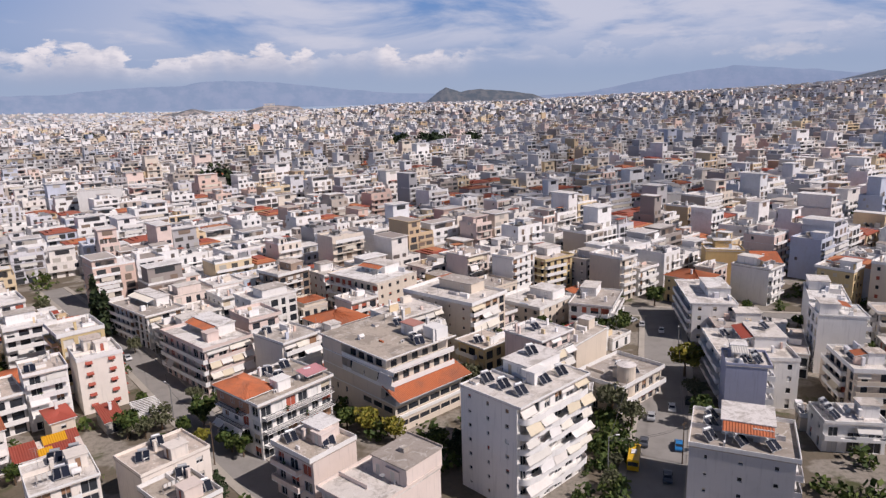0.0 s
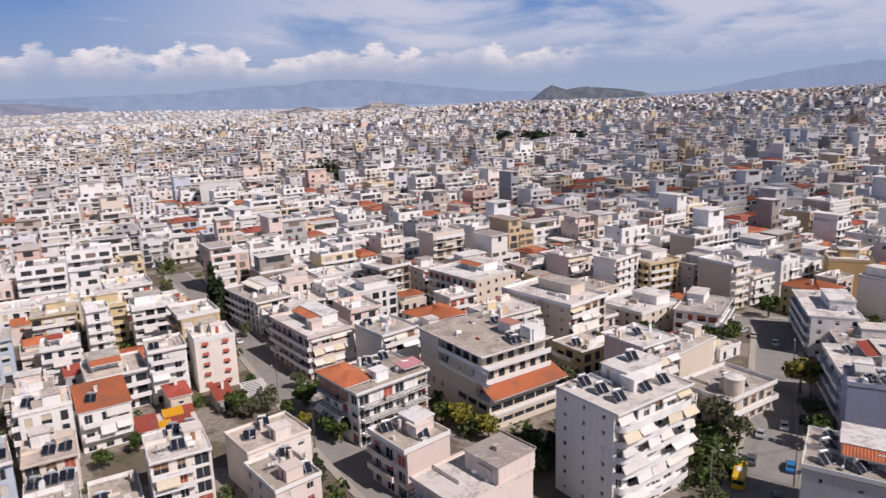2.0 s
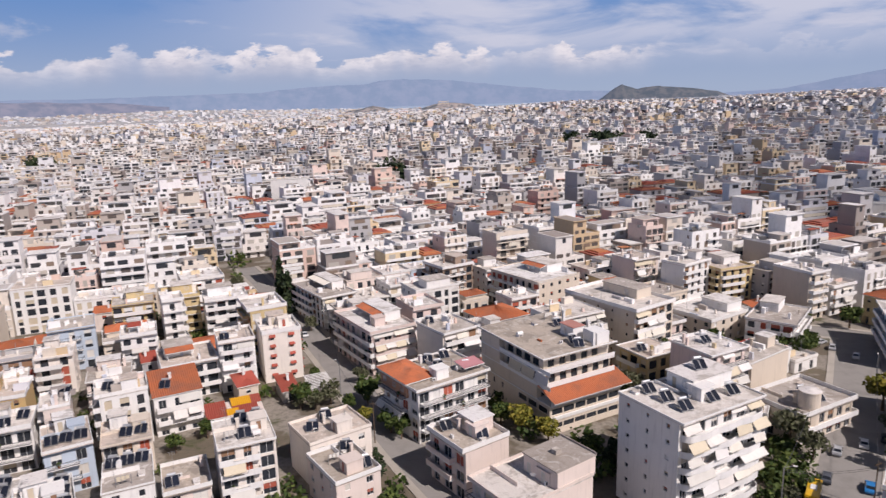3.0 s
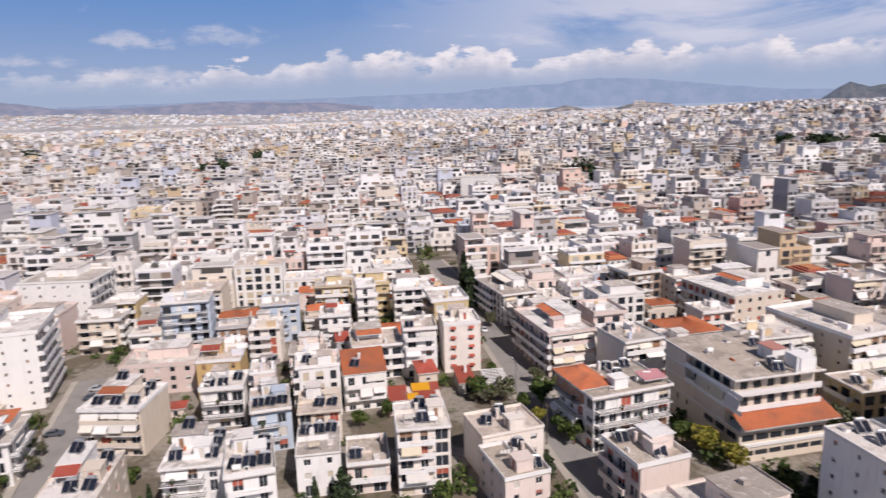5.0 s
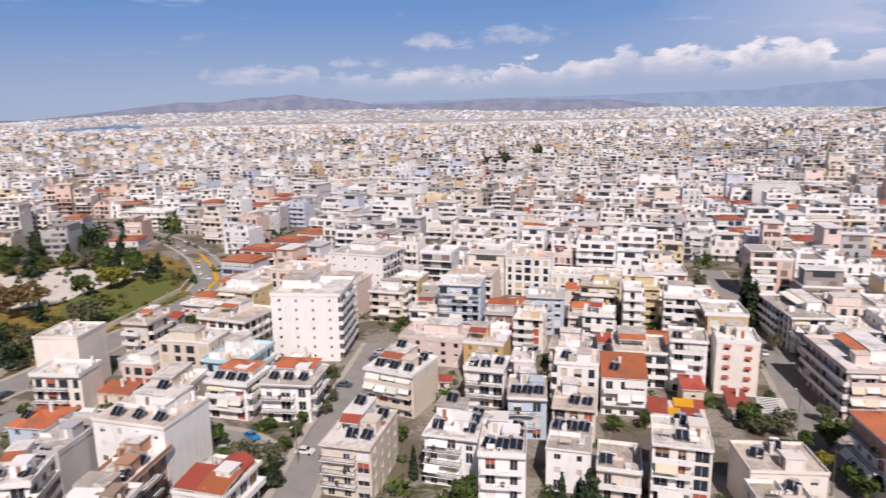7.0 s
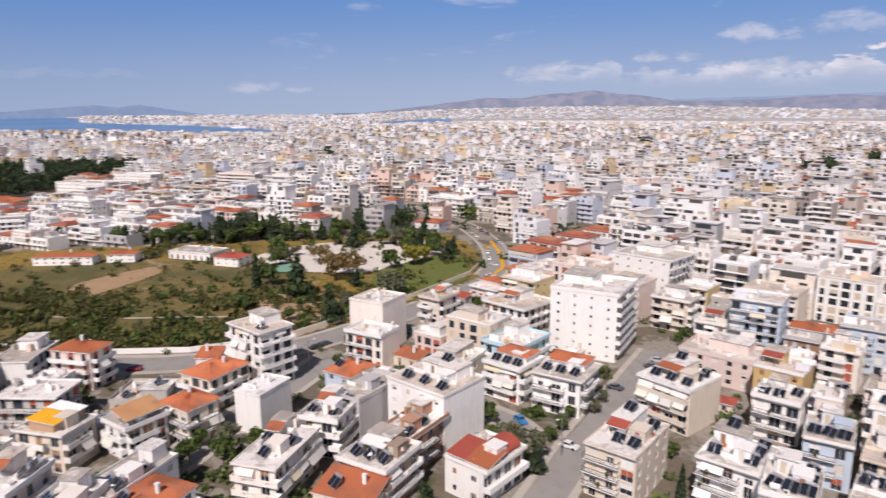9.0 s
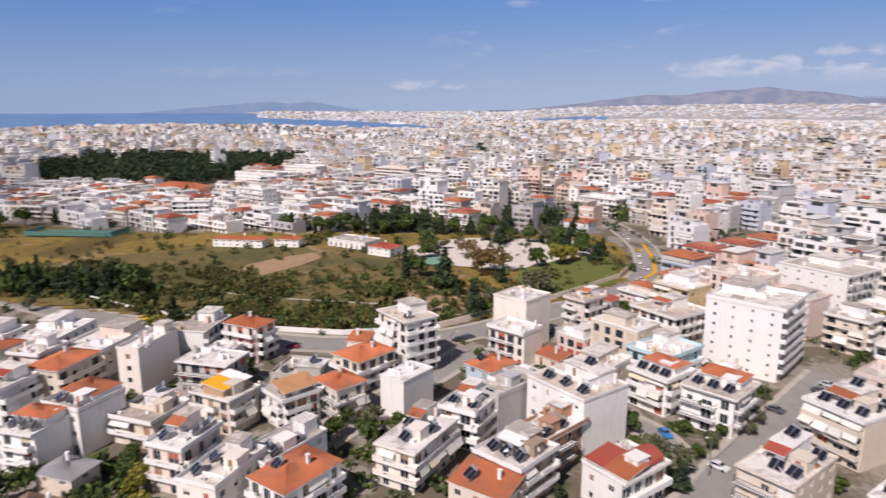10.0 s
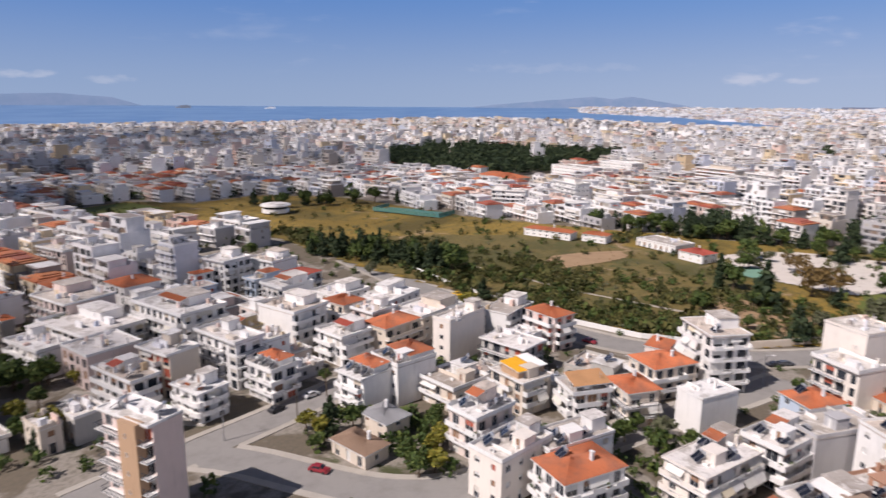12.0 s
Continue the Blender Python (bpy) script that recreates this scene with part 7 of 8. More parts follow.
# ---- solar water heaters on the roofs ----
def solar_heater():
    ob = thing("solar_water_heater", 0, 0, 0, 0, "solar water heater with dark panels and a pale tank", "water heater", "rooftop solar heaters")
    tilt = pose(0, -0.75, 0.25, 38, 0, 0)
    for sx in (-0.62, 0.62):
        g = Gather()
        g.box(-0.56, 0.56, 0, 2.0, 0, 0.09, 1, tilt)
        g.box(-0.52, 0.52, 0.05, 1.95, 0.085, 0.1, 0, tilt)
        part("panel", g.mesh("panel", M_PANEL, M_STEEL), ob, (sx, 0, 0))
    g = Gather()
    g.tube((-0.75, 0.95, 1.72), (0.75, 0.95, 1.72), 0.29, 0.29, 12)
    part("tank", g.mesh("tank", M_TANK), ob)
    g = Gather()
    outer, inner = ((-0.73, 0), (0.98, 0), (0.98, 1.5), (-0.73, 0.35)), ((-0.67, 0.06), (0.92, 0.06), (0.92, 1.4), (-0.67, 0.3))
    for sx in (-0.9, 0.9):
        for i in range(4):
            j = (i + 1) % 4
            for x in (sx - 0.03, sx + 0.03):
                g.quad((x, *outer[i]), (x, *outer[j]), (x, *inner[j]), (x, *inner[i]))
            for ring in (outer, inner):
                g.quad((sx - 0.03, *ring[i]), (sx + 0.03, *ring[i]), (sx + 0.03, *ring[j]), (sx - 0.03, *ring[j]))
    for k in (1, 2):
        g.quad((-0.87, *outer[k]), (0.87, *outer[k]), (0.87, *inner[k]), (-0.87, *inner[k]))
    part("stand", welded(g, "stand", M_STEEL), ob)
    return ob


bpy.context.view_layer.update()
chance = random.Random(5)
places = []
for ob, lx, ly, lz in HEATERS:
    places.append(ob.matrix_world @ Vector((lx, ly, lz)))
places.sort(key=lambda p: p.xy.length)
proto = solar_heater()
for i, p in enumerate(places[:158]):
    m = pose(p.x, p.y, p.z, 0, 0, 30 + chance.uniform(-9, 9))
    if i:
        copy_thing(proto, m)
    else:
        proto.matrix_basis = m


# ---- odds and ends on the roofs ----
def roof_thing(kind):
    g = Gather()
    if kind == "satellite_dish":
        g.tube((0, 0, 0), (0, 0, 0.9), 0.04, 0.04, 6)
        n, c = 14, Vector((0, -0.12, 1.05))
        for i in range(n):
            a, b = (2 * math.pi * k / n for k in (i, i + 1))
            rim = [tuple(c + Vector((0.5 * math.cos(t), -0.18 - 0.22 * math.sin(t), 0.46 * math.sin(t)))) for t in (a, b)]
            g.tri(tuple(c), rim[0], rim[1])
        me, label = g.mesh(kind, M_TRIM), "white satellite dish on a short mast"
    elif kind == "water_tank":
        g.tube((-0.7, 0, 0.75), (0.7, 0, 0.75), 0.5, 0.5, 14)
        for x in (-0.5, 0.5):
            g.box(x - 0.06, x + 0.06, -0.45, 0.45, 0, 0.4)
        me, label = g.mesh(kind, M_TRIM), "pale round water tank lying on feet"
    elif kind == "air_conditioner":
        g.box(-0.42, 0.42, -0.16, 0.16, 0.08, 0.7)
        g.box(-0.38, -0.3, -0.16, 0.16, 0, 0.08)
        g.box(0.3, 0.38, -0.16, 0.16, 0, 0.08)
        g.tube((-0.08, -0.165, 0.39), (-0.08, -0.18, 0.39), 0.25, 0.25, 14, 1)
        me, label = g.mesh(kind, M_TRIM, M_IRON), "white air conditioner unit on the roof"
    elif kind == "skylight":
        g.box(-0.7, 0.7, -0.5, 0.5, 0, 0.45)
        g.box(-0.8, 0.8, -0.6, 0.6, 0.45, 0.52, 1)
        me, label = g.mesh(kind, M_TRIM, M_SLAB), "low rendered roof vent with a slab"
    elif kind == "plant_trough":
        g.box(-0.7, 0.7, -0.2, 0.2, 0, 0.4)
        me, label = g.mesh(kind, M_TILE), "long clay plant trough on the roof"
    else:
        for x in (-1.2, 1.2):
            g.box(x - 0.05, x + 0.05, -0.05, 0.05, 0, 1.9)
        g.box(-1.2, 1.2, -0.02, 0.02, 1.84, 1.88)
        for i in range(3):
            g.quad((-1.0 + i * 0.7, -0.02, 0.95 + 0.1 * i), (-0.45 + i * 0.7, -0.02, 0.95 + 0.1 * i), (-0.45 + i * 0.7, -0.02, 1.85), (-1.0 + i * 0.7, -0.02, 1.85), 1)
        me, label = g.mesh(kind, M_STEEL, M_AWN), "washing line with pale laundry"
    return tagged(new(kind, me), label, kind.replace("_", " "), "things on the roofs")


KINDS = ("satellite_dish", "water_tank", "air_conditioner", "skylight", "skylight", "plant_trough", "washing_line", "air_conditioner")
first = {}
chance.shuffle(CLUTTER)
for ob, lx, ly, lz in CLUTTER[:230]:
    k = chance.choice(KINDS)
    m = ob.matrix_world @ pose(lx, ly, lz, 0, 0, chance.choice((0, 90, 180, 270)))
    if k == "satellite_dish":
        m = pose(*m.translation, 0, 0, 20 + chance.uniform(-20, 20))
    if k in first:
        copy_thing(first[k], m)
    else:
        first[k] = roof_thing(k)
        first[k].matrix_basis = m


# ---- trees ----
def crown_quads(rnd, blobs, n, size):
    """Leaf sprays on the skins of blobs (centre, radii)."""
    out = []
    tot = sum(b[1][0] * b[1][2] for b in blobs)
    for (cx, cy, cz), (rx, ry, rz) in blobs:
        k = int(n * rx * rz / tot)
        v = rnd.normal(size=(k, 3))
        v /= np.linalg.norm(v, axis=1)[:, None]
        rad = rnd.uniform(0.55, 1.08, k) ** 0.7
        c = np.stack([cx + v[:, 0] * rx * rad, cy + v[:, 1] * ry * rad, cz + v[:, 2] * rz * rad], -1)
        a = rnd.normal(size=(k, 3))
        a /= np.linalg.norm(a, axis=1)[:, None]
        b = np.cross(a, v + rnd.normal(size=(k, 3)) * 0.6)
        b /= np.linalg.norm(b, axis=1)[:, None]
        s = size * rnd.uniform(0.5, 1.25, k)[:, None]
        out.append(np.stack([c - a * s - b * s * 0.45, c + a * s * 0.9 - b * s * 0.6, c + a * s + b * s * 0.5, c - a * s * 0.8 + b * s * 0.55], 1))
    return np.concatenate(out)


def tree(kind, h, seed):
    """A tree with a tapered trunk, limbs and a broken crown of leaf sprays."""
    g = np.random.default_rng(seed)
    names = {"round": ("broadleaf_tree", M_LEAF, "green leafy tree with a rounded crown"), "pine": ("pine_tree", M_PINE, "dark green pine tree with a ragged crown"),
             "cypress": ("cypress_tree", M_PINE, "tall narrow dark cypress tree"), "olive": ("olive_tree", M_OLIVE, "grey-green olive tree with a loose crown"),
             "gold": ("acacia_tree", M_GOLD, "yellow-green tree with a rounded crown"), "dry": ("plane_tree", M_DRY, "wide brownish tree with thin foliage")}
    name, mat, label = names[kind]
    ob = thing(name, 0, 0, 0, 0, label, "tree", name.replace("_", " ") + "s")
    t = Gather()
    bare = {"round": 0.28, "pine": 0.16, "cypress": 0.05, "olive": 0.22, "gold": 0.25, "dry": 0.25}[kind]
    t.tube((0, 0, 0), (0.05 * h * 0.1, 0, h * 0.55), 0.035 * h, 0.015 * h, 7)
    blobs = []
    if kind == "cypress":
        for i in range(5):
            s = i / 4
            blobs.append(((0, 0, h * (0.12 + 0.78 * s)), (h * 0.1 * (1.15 - 0.85 * s), h * 0.1 * (1.15 - 0.85 * s), h * 0.16)))
    elif kind == "pine":
        for i in range(7):
            s = i / 6
            r = h * 0.27 * (1.1 - 0.9 * s)
            a = g.uniform(0, 6.28)
            blobs.append(((math.cos(a) * r * 0.4, math.sin(a) * r * 0.4, h * (0.2 + 0.74 * s)), (r, r, h * 0.12)))
    else:
        wide = {"round": 0.34, "olive": 0.42, "gold": 0.38, "dry": 0.55}[kind]
        blobs.append(((0, 0, h * 0.64), (h * wide * 0.75, h * wide * 0.75, h * 0.26)))
        for i in range(6):
            a = i * 1.05 + g.uniform(-0.3, 0.3)
            r = h * wide * g.uniform(0.5, 0.75)
            blobs.append(((math.cos(a) * r, math.sin(a) * r, h * g.uniform(0.45, 0.78)), (h * wide * 0.45, h * wide * 0.45, h * 0.17)))
    for c, r in blobs[1:]:
        t.tube((0, 0, h * max(bare, min(0.5, c[2] / h - 0.2))), c, 0.014 * h, 0.005 * h, 5)
    part("trunk", t.mesh("trunk", M_TRUNK), ob)
    part("crown", quads_mesh("crown", crown_quads(g, blobs, 500 if kind != "dry" else 420, 0.045 * h + 0.12), mat), ob)
    return ob


TREES = {k: [tree(k, 10.0, 31 * i + j) for j in range(2)] for i, k in enumerate(("round", "pine", "cypress", "olive", "gold", "dry"))}
used = set()


def plant(kind, x, y, h, z=None):
    """Stand a tree of that kind and height."""
    src = chance.choice(TREES[kind])
    k = h / 10.0
    m = pose(x, y, float(land(x, y)) if z is None else z, 0, 0, chance.uniform(0, 360)) @ Matrix.Diagonal((k * chance.uniform(0.9, 1.15), k * chance.uniform(0.9, 1.15), k, 1))
    if src.name in used:
        made = copy_thing(src, m)
        made.matrix_basis = m
    else:
        used.add(src.name)
        src.matrix_basis = m


# along the streets and in the yards
plant("gold", 61, 157, 10), plant("olive", 37, 136, 9), plant("olive", 40, 131, 7), plant("olive", 29, 108, 4), plant("olive", 32, 115, 3.5), plant("round", 52, 186, 8)
plant("round", 48, 190, 7), plant("cypress", -112, 205, 19), plant("pine", -108, 203, 15), plant("round", -70, 134, 7), plant("round", -55, 138, 8), plant("olive", -64, 137, 6)
plant("gold", -17, 131, 7), plant("round", -22, 134, 6), plant("gold", -11, 128, 6), plant("round", -42, 124, 6), plant("round", -47, 128, 5), plant("round", 17, 176, 8), plant("round", 30, 190, 7)
plant("pine", -103, -83, 9), plant("round", -107, -80, 7), plant("round", -114, -64, 6), plant("gold", -111, -60, 5), plant("round", -119, -66, 5), plant("round", -96, -114, 5)
plant("round", -116, -180, 11), plant("round", -108, -185, 10), plant("round", -83, -165, 8), plant("round", -73, -134, 7), plant("pine", -68, -130, 6), plant("round", -80, -150, 6)
plant("gold", 92, 282, 7), plant("pine", 159, 308, 12), plant("round", 72, 215, 8), plant("round", -135, 37, 6), plant("olive", -121, 38, 8), plant("olive", -117, 41, 7)
plant("round", -128, 52, 4), plant("round", -133, 56, 4), plant("round", -124, 48, 4), plant("round", -146, 60, 7), plant("pine", -71, 83, 8), plant("cypress", -74, 79, 7), plant("round", -84, 116, 5)
plant("pine", 1.5, 119, 7), plant("round", -58, 134, 5), plant("gold", -52, 127, 5), plant("round", -60, 128, 4), plant("olive", -66, 133, 5), plant("round", -74, 150, 4), plant("cypress", -98.5, 63.6, 7), plant("cypress", -97.0, 65.5, 6), plant("round", -2, 123, 6), plant("pine", 4, 124, 7), plant("round", -133, -14, 6), plant("round", -128, -20, 7), plant("olive", -136, -20, 6), plant("round", -176, 5, 5), plant("round", -168, 4, 4), plant("round", -125, -118, 5), plant("round", -160, 45, 5)
for x, y, h in ((-101, -84, 6), (-102, -89, 5), (-96, -82, 4), (-98, -58, 6), (-101, -56, 6), (-107, -60, 5), (-101, -63, 5), (-82, -164, 9), (-86, -160, 9), (-89, -161, 8), (-83, -171, 9), (-69, -137, 7), (-72, -132, 8), (-75, -134, 6), (-92, -154, 5), (-127, -29, 6), (-131, -27, 6)):
    plant(chance.choice(("round", "round", "gold")), x, y, h)
for x, y, h in ((-137, -26, 5), (-123, -31, 5), (-70, 133, 4), (-68, 137, 4), (-56, 140, 6), (-45, 126, 6), (-135, 63, 4), (-140, 67, 4), (-135, 49, 4), (-131, 53, 3.5), (-87, 109, 5), (-61, 150, 5), (-18, 134, 4), (-192, 293, 7), (-166, 269, 6), (-167, 293, 6), (58, 143, 6), (92, 263, 8), (-101, 143, 5), (-117, 192, 5), (-92, 186, 5), (-67, 212, 5), (-127, 338, 7), (-83, 261, 6), (157, 300, 12), (107, 189, 5), (77, 264, 6), (55, 193, 7), (99, 205, 5)):
    plant(chance.choice(("round", "olive", "round")), x, y, h)
# in the park
plant("pine", -250, -7, 17), plant("pine", -217, 4, 12), plant("round", -288, 33, 11), plant("gold", -293, 44, 11), plant("dry", -275, 8, 13), plant("dry", -281, 14, 12), plant("cypress", -269, -24, 14)
plant("round", -236, -26, 8), plant("olive", -246, 30, 10), plant("olive", -250, 26, 9), plant("round", -221, -10, 6), plant("dry", -309, 2, 10), plant("round", -330, 60, 12), plant("pine", -322, 52, 12)
plant("round", -338, 50, 12), plant("round", -312, 56, 10), plant("round", -318, 44, 11), plant("pine", -262, 16, 8), plant("gold", -300, 50, 9), plant("round", -306, -18, 9), plant("pine", -340, 20, 13), plant("round", -345, 35, 11)
for i in range(30):  # round the plaza
    a = chance.uniform(0, 6.28)
    x, y, h = -292 + 62 * math.cos(a) + chance.uniform(-8, 8), 22 + 44 * math.sin(a) + chance.uniform(-6, 6), chance.uniform(6, 12)
    if near_line(x, y, ROADS["avenue"][0]) > 19:
        plant(chance.choice(("round", "round", "pine", "olive")), x, y, h)
for i in range(52):  # the dark clump in the near part of the field
    s = i / 51
    plant(chance.choice(("pine", "cypress", "round", "pine")), -243 + chance.uniform(-9, 9), -203 + 78 * s + chance.uniform(-4, 4), chance.uniform(6, 11) if s < 0.35 else chance.uniform(8, 13))
for i in range(44):  # the row at its far side
    s = i / 43
    plant(chance.choice(("cypress", "pine", "pine", "round")), -374 + chance.uniform(-8, 8), -100 + 165 * s + chance.uniform(-4, 4), chance.uniform(7, 13))
for i in range(14):
    s = i / 13
    plant(chance.choice(("pine", "round")), -335 - 55 * s + chance.uniform(-8, 8), -330 + 70 * s + chance.uniform(-8, 8), chance.uniform(8, 13))
# in gaps between the houses
spots, tries = 0, 0
while spots < 70 and tries < 4000:
    tries += 1
    r, a = chance.uniform(100, 330), radians(chance.uniform(-36, 155))
    x, y = -r * math.sin(a), r * math.cos(a)
    if clash(x, y, 0, 3.4, 3.4) or inside(np.array(x), np.array(y), FIELD) or any(near_line(x, y, ln) < wd / 2 + 0.3 for ln, wd in ROADS.values()):
        continue
    plant(chance.choice(("round", "round", "olive", "gold", "pine")), x, y, chance.uniform(3.5, 8))
    spots += 1


def scatter(name, pts, heights, kind, n, mat, label, category, seed):
    """Plants past counting, as one object."""
    g = np.random.default_rng(seed)
    forms = []
    for _ in range(5):
        if kind == "shrub":
            forms.append(crown_quads(g, [((0, 0, 0.42), (0.5, 0.5, 0.42)), ((0.35, 0.1, 0.3), (0.35, 0.35, 0.3)), ((-0.3, -0.25, 0.35), (0.35, 0.35, 0.3))], n, 0.16))
        else:
            forms.append(crown_quads(g, [((0, 0, 0.3), (0.3, 0.3, 0.2)), ((0.05, 0, 0.55), (0.24, 0.24, 0.2)), ((0, 0.04, 0.8), (0.13, 0.13, 0.18))], n, 0.09))
    out = []
    for (x, y), h in zip(pts, heights):
        out.append(forms[int(g.integers(5))] * (h * g.uniform(0.85, 1.2), h * g.uniform(0.85, 1.2), h) + (x, y, float(land(x, y)) + 0.3))
    return tagged(new(name, quads_mesh(name, np.concatenate(out), mat)), label, category, kind="stuff")


def sown(poly, n, seed, dense=None):
    g = np.random.default_rng(seed)
    P = np.array(poly)
    out = []
    while len(out) < n:
        x, y = g.uniform(P.min(0), P.max(0))
        if inside(np.array(x), np.array(y), poly) and (dense is None or g.random() < dense(x, y)):
            out.append((x, y))
    return out


NEAR_EDGE = ((-262, -238), (-232, -168), (-221, -126), (-216, -111), (-204, -62), (-202, -39), (-206, -22))


def scrub(x, y):
    """Scrub is thick in a belt along the near edge of the field and thins out beyond."""
    off = float(near_line(np.array(x), np.array(y), NEAR_EDGE))
    wide = 40 if y > -175 else 16
    patch = noise.noise((x * 0.045, y * 0.045, 0))
    return (1.0 if off < wide else max(0.05, 0.55 - (off - wide) / 60) * (1.0 if y > -200 else 0.25)) * (1.0 if patch > -0.12 else 0.12)


g5 = np.random.default_rng(9)
p = sown(FIELD, 1500, 3, scrub)
scatter("field_shrubs", p, g5.uniform(1.0, 4.2, len(p)) * np.where(g5.random(len(p)) < 0.12, 1.6, 1.0), "shrub", 40, M_THICKET, "dark olive scrub and bushes across the field", "shrubs", 4)
p = sown(FIELD, 800, 13, scrub)
scatter("field_bushes", p, g5.uniform(0.6, 2.2, len(p)), "shrub", 30, M_OLIVE, "grey-green low bushes across the field", "shrubs", 14)
p = sown(FIELD, 420, 15, scrub)
scatter("field_saplings", p, g5.uniform(2.0, 4.6, len(p)), "shrub", 44, M_LEAF, "fresh green saplings in the scrub", "shrubs", 16)
p = sown(FIELD, 1500, 17)
scatter("field_tufts", p, g5.uniform(0.4, 1.1, len(p)), "shrub", 14, M_DRY, "dry brown grass tufts across the field", "grass", 18)
p = sown(FOREST, 760, 5) + sown(FOREST_TAIL, 260, 6)
scatter("pine_wood", p, g5.uniform(10, 19, len(p)), "tree", 60, M_PINE, "dark dense pine wood among the houses", "wood", 6)
p = []
for (gx, gy), rad, k in GROVES:
    p += [(gx + rad * math.sqrt(g5.random()) * math.cos(a), gy + rad * math.sqrt(g5.random()) * math.sin(a)) for a in g5.uniform(0, 6.28, k)]
scatter("city_groves", p, np.where(np.hypot(*np.array(p).T) < 500, 0.5, 1.15) * g5.uniform(15, 25, len(p)), "tree", 50, M_PINE, "groves of dark trees in the city", "trees", 8)
r_, a_ = np.sqrt(g5.uniform(300 ** 2, 1800 ** 2, 16000)), np.radians(g5.uniform(-38, 158, 16000))
tx, ty = -r_ * np.sin(a_), r_ * np.cos(a_)
gap = np.full(len(tx), 1e9)
for i in range(0, len(later), 200):
    gap = np.minimum(gap, np.hypot(tx[:, None] - later[None, i:i + 200, 0], ty[:, None] - later[None, i:i + 200, 1]).min(1))
clear = ((gap > 8.2) | (r_ > 1300)) & ~inside(tx, ty, FIELD) & ~inside(tx, ty, SCHOOL)
p = list(zip(tx[clear], ty[clear]))
cut = len(p) // 2
scatter("city_trees", p[:cut][:2300], g5.uniform(5, 12, min(cut, 2300)), "shrub", 22, M_LEAF, "green trees in the yards of the city", "trees", 10)
scatter("dark_city_trees", p[cut:][:2300], g5.uniform(6, 14, min(len(p) - cut, 2300)), "shrub", 22, M_PINE, "dark evergreen trees in the streets of the city", "trees", 12)


# shrubs in the yards and verges
p, tries = [], 0
gy = random.Random(77)
while len(p) < 950 and tries < 60000:
    tries += 1
    r, a = gy.uniform(96, 340), radians(gy.uniform(-36, 155))
    x, y = -r * math.sin(a), r * math.cos(a)
    if not clash(x, y, 0, 2.0, 2.0) and not inside(np.array(x), np.array(y), FIELD) and not any(near_line(x, y, ln) < wd / 2 + 1.7 for ln, wd in ROADS.values()):
        p.append((x, y))
p += sown(((24, 90), (33, 110), (41, 132), (35, 137), (25, 112), (17, 94)), 60, 21)
p += sown(((-120, -72), (-108, -56), (-101, -62), (-112, -78)), 30, 22)
scatter("yard_shrubs", p, g5.uniform(1.0, 4.2, len(p)), "shrub", 46, M_LEAF, "green bushes in yards and verges", "shrubs", 23)


# ---- vehicles ----
PAINT = {k: surface("car_paint_" + k, c, 0.3, 0.0, 0.05, bump=0.0, spec=0.6) for k, c in
         {"white": (0.75, 0.75, 0.74), "silver": (0.45, 0.46, 0.48), "black": (0.03, 0.03, 0.035), "blue": (0.02, 0.2, 0.5), "red": (0.3, 0.03, 0.04), "yellow": (0.75, 0.45, 0.02), "dark": (0.09, 0.1, 0.12)}.items()}
M_RUBBER = surface("tyre_rubber", (0.03, 0.03, 0.03), 0.9)


def car(col):
    ob = thing("car", 0, 0, 0, 0, f"{col} small car parked on the street", "car", "parked cars")
    prof = [(-2.05, 0.3), (-2.1, 0.62), (-1.95, 0.88), (-1.5, 0.93), (-1.05, 1.4), (0.35, 1.44), (1.0, 0.98), (1.85, 0.82), (2.08, 0.55), (2.05, 0.3)]
    g, n = Gather(), len(prof)
    w = lambda z: 0.84 if z < 0.95 else 0.66
    for i in range(n):
        (x0, z0), (x1, z1) = prof[i], prof[(i + 1) % n]
        g.quad((x0, -w(z0), z0), (x0, w(z0), z0), (x1, w(z1), z1), (x1, -w(z1), z1))
    for s in (-1, 1):
        i = len(g.v)
        g.v += [(x, s * w(z), z) for x, z in prof]
        g.f.append(tuple(range(i, i + n)) if s < 0 else tuple(range(i + n - 1, i - 1, -1)))
        g.m.append(0)
    part("body", welded(g, "body", PAINT[col]), ob)
    for nm, a, b in (("windscreen", (0.42, 1.42), (0.96, 1.02)), ("rear_window", (-1.08, 1.38), (-1.44, 0.97))):
        g = Gather()
        o = 0.012 if a[0] > 0 else -0.012
        g.quad((a[0] + o, -0.6, a[1] + 0.012), (a[0] + o, 0.6, a[1] + 0.012), (b[0] + o, 0.66, b[1] + 0.012), (b[0] + o, -0.66, b[1] + 0.012))
        part(nm, g.mesh(nm, M_GLASS), ob)
    for s in (-1, 1):
        g = Gather()
        g.quad((-0.98, s * 0.69, 1.34), (0.3, s * 0.69, 1.37), (0.85, s * 0.83, 1.0), (-1.4, s * 0.83, 0.99))
        part("side_window", g.mesh("side_window", M_GLASS), ob)
        for x in (-1.3, 1.28):
            g = Gather()
            g.tube((x, s * 0.66, 0.31), (x, s * 0.86, 0.31), 0.31, 0.31, 14)
            part("wheel", g.mesh("wheel", M_RUBBER), ob)
    return ob


CARS = {c: car(c) for c in PAINT}
parked = set()


def park(col, x, y, rz):
    m = pose(x, y, float(land(x, y)) + 0.06, 0, 0, rz)
    if col in parked:
        copy_thing(CARS[col], m)
    else:
        parked.add(col)
        CARS[col].matrix_basis = m


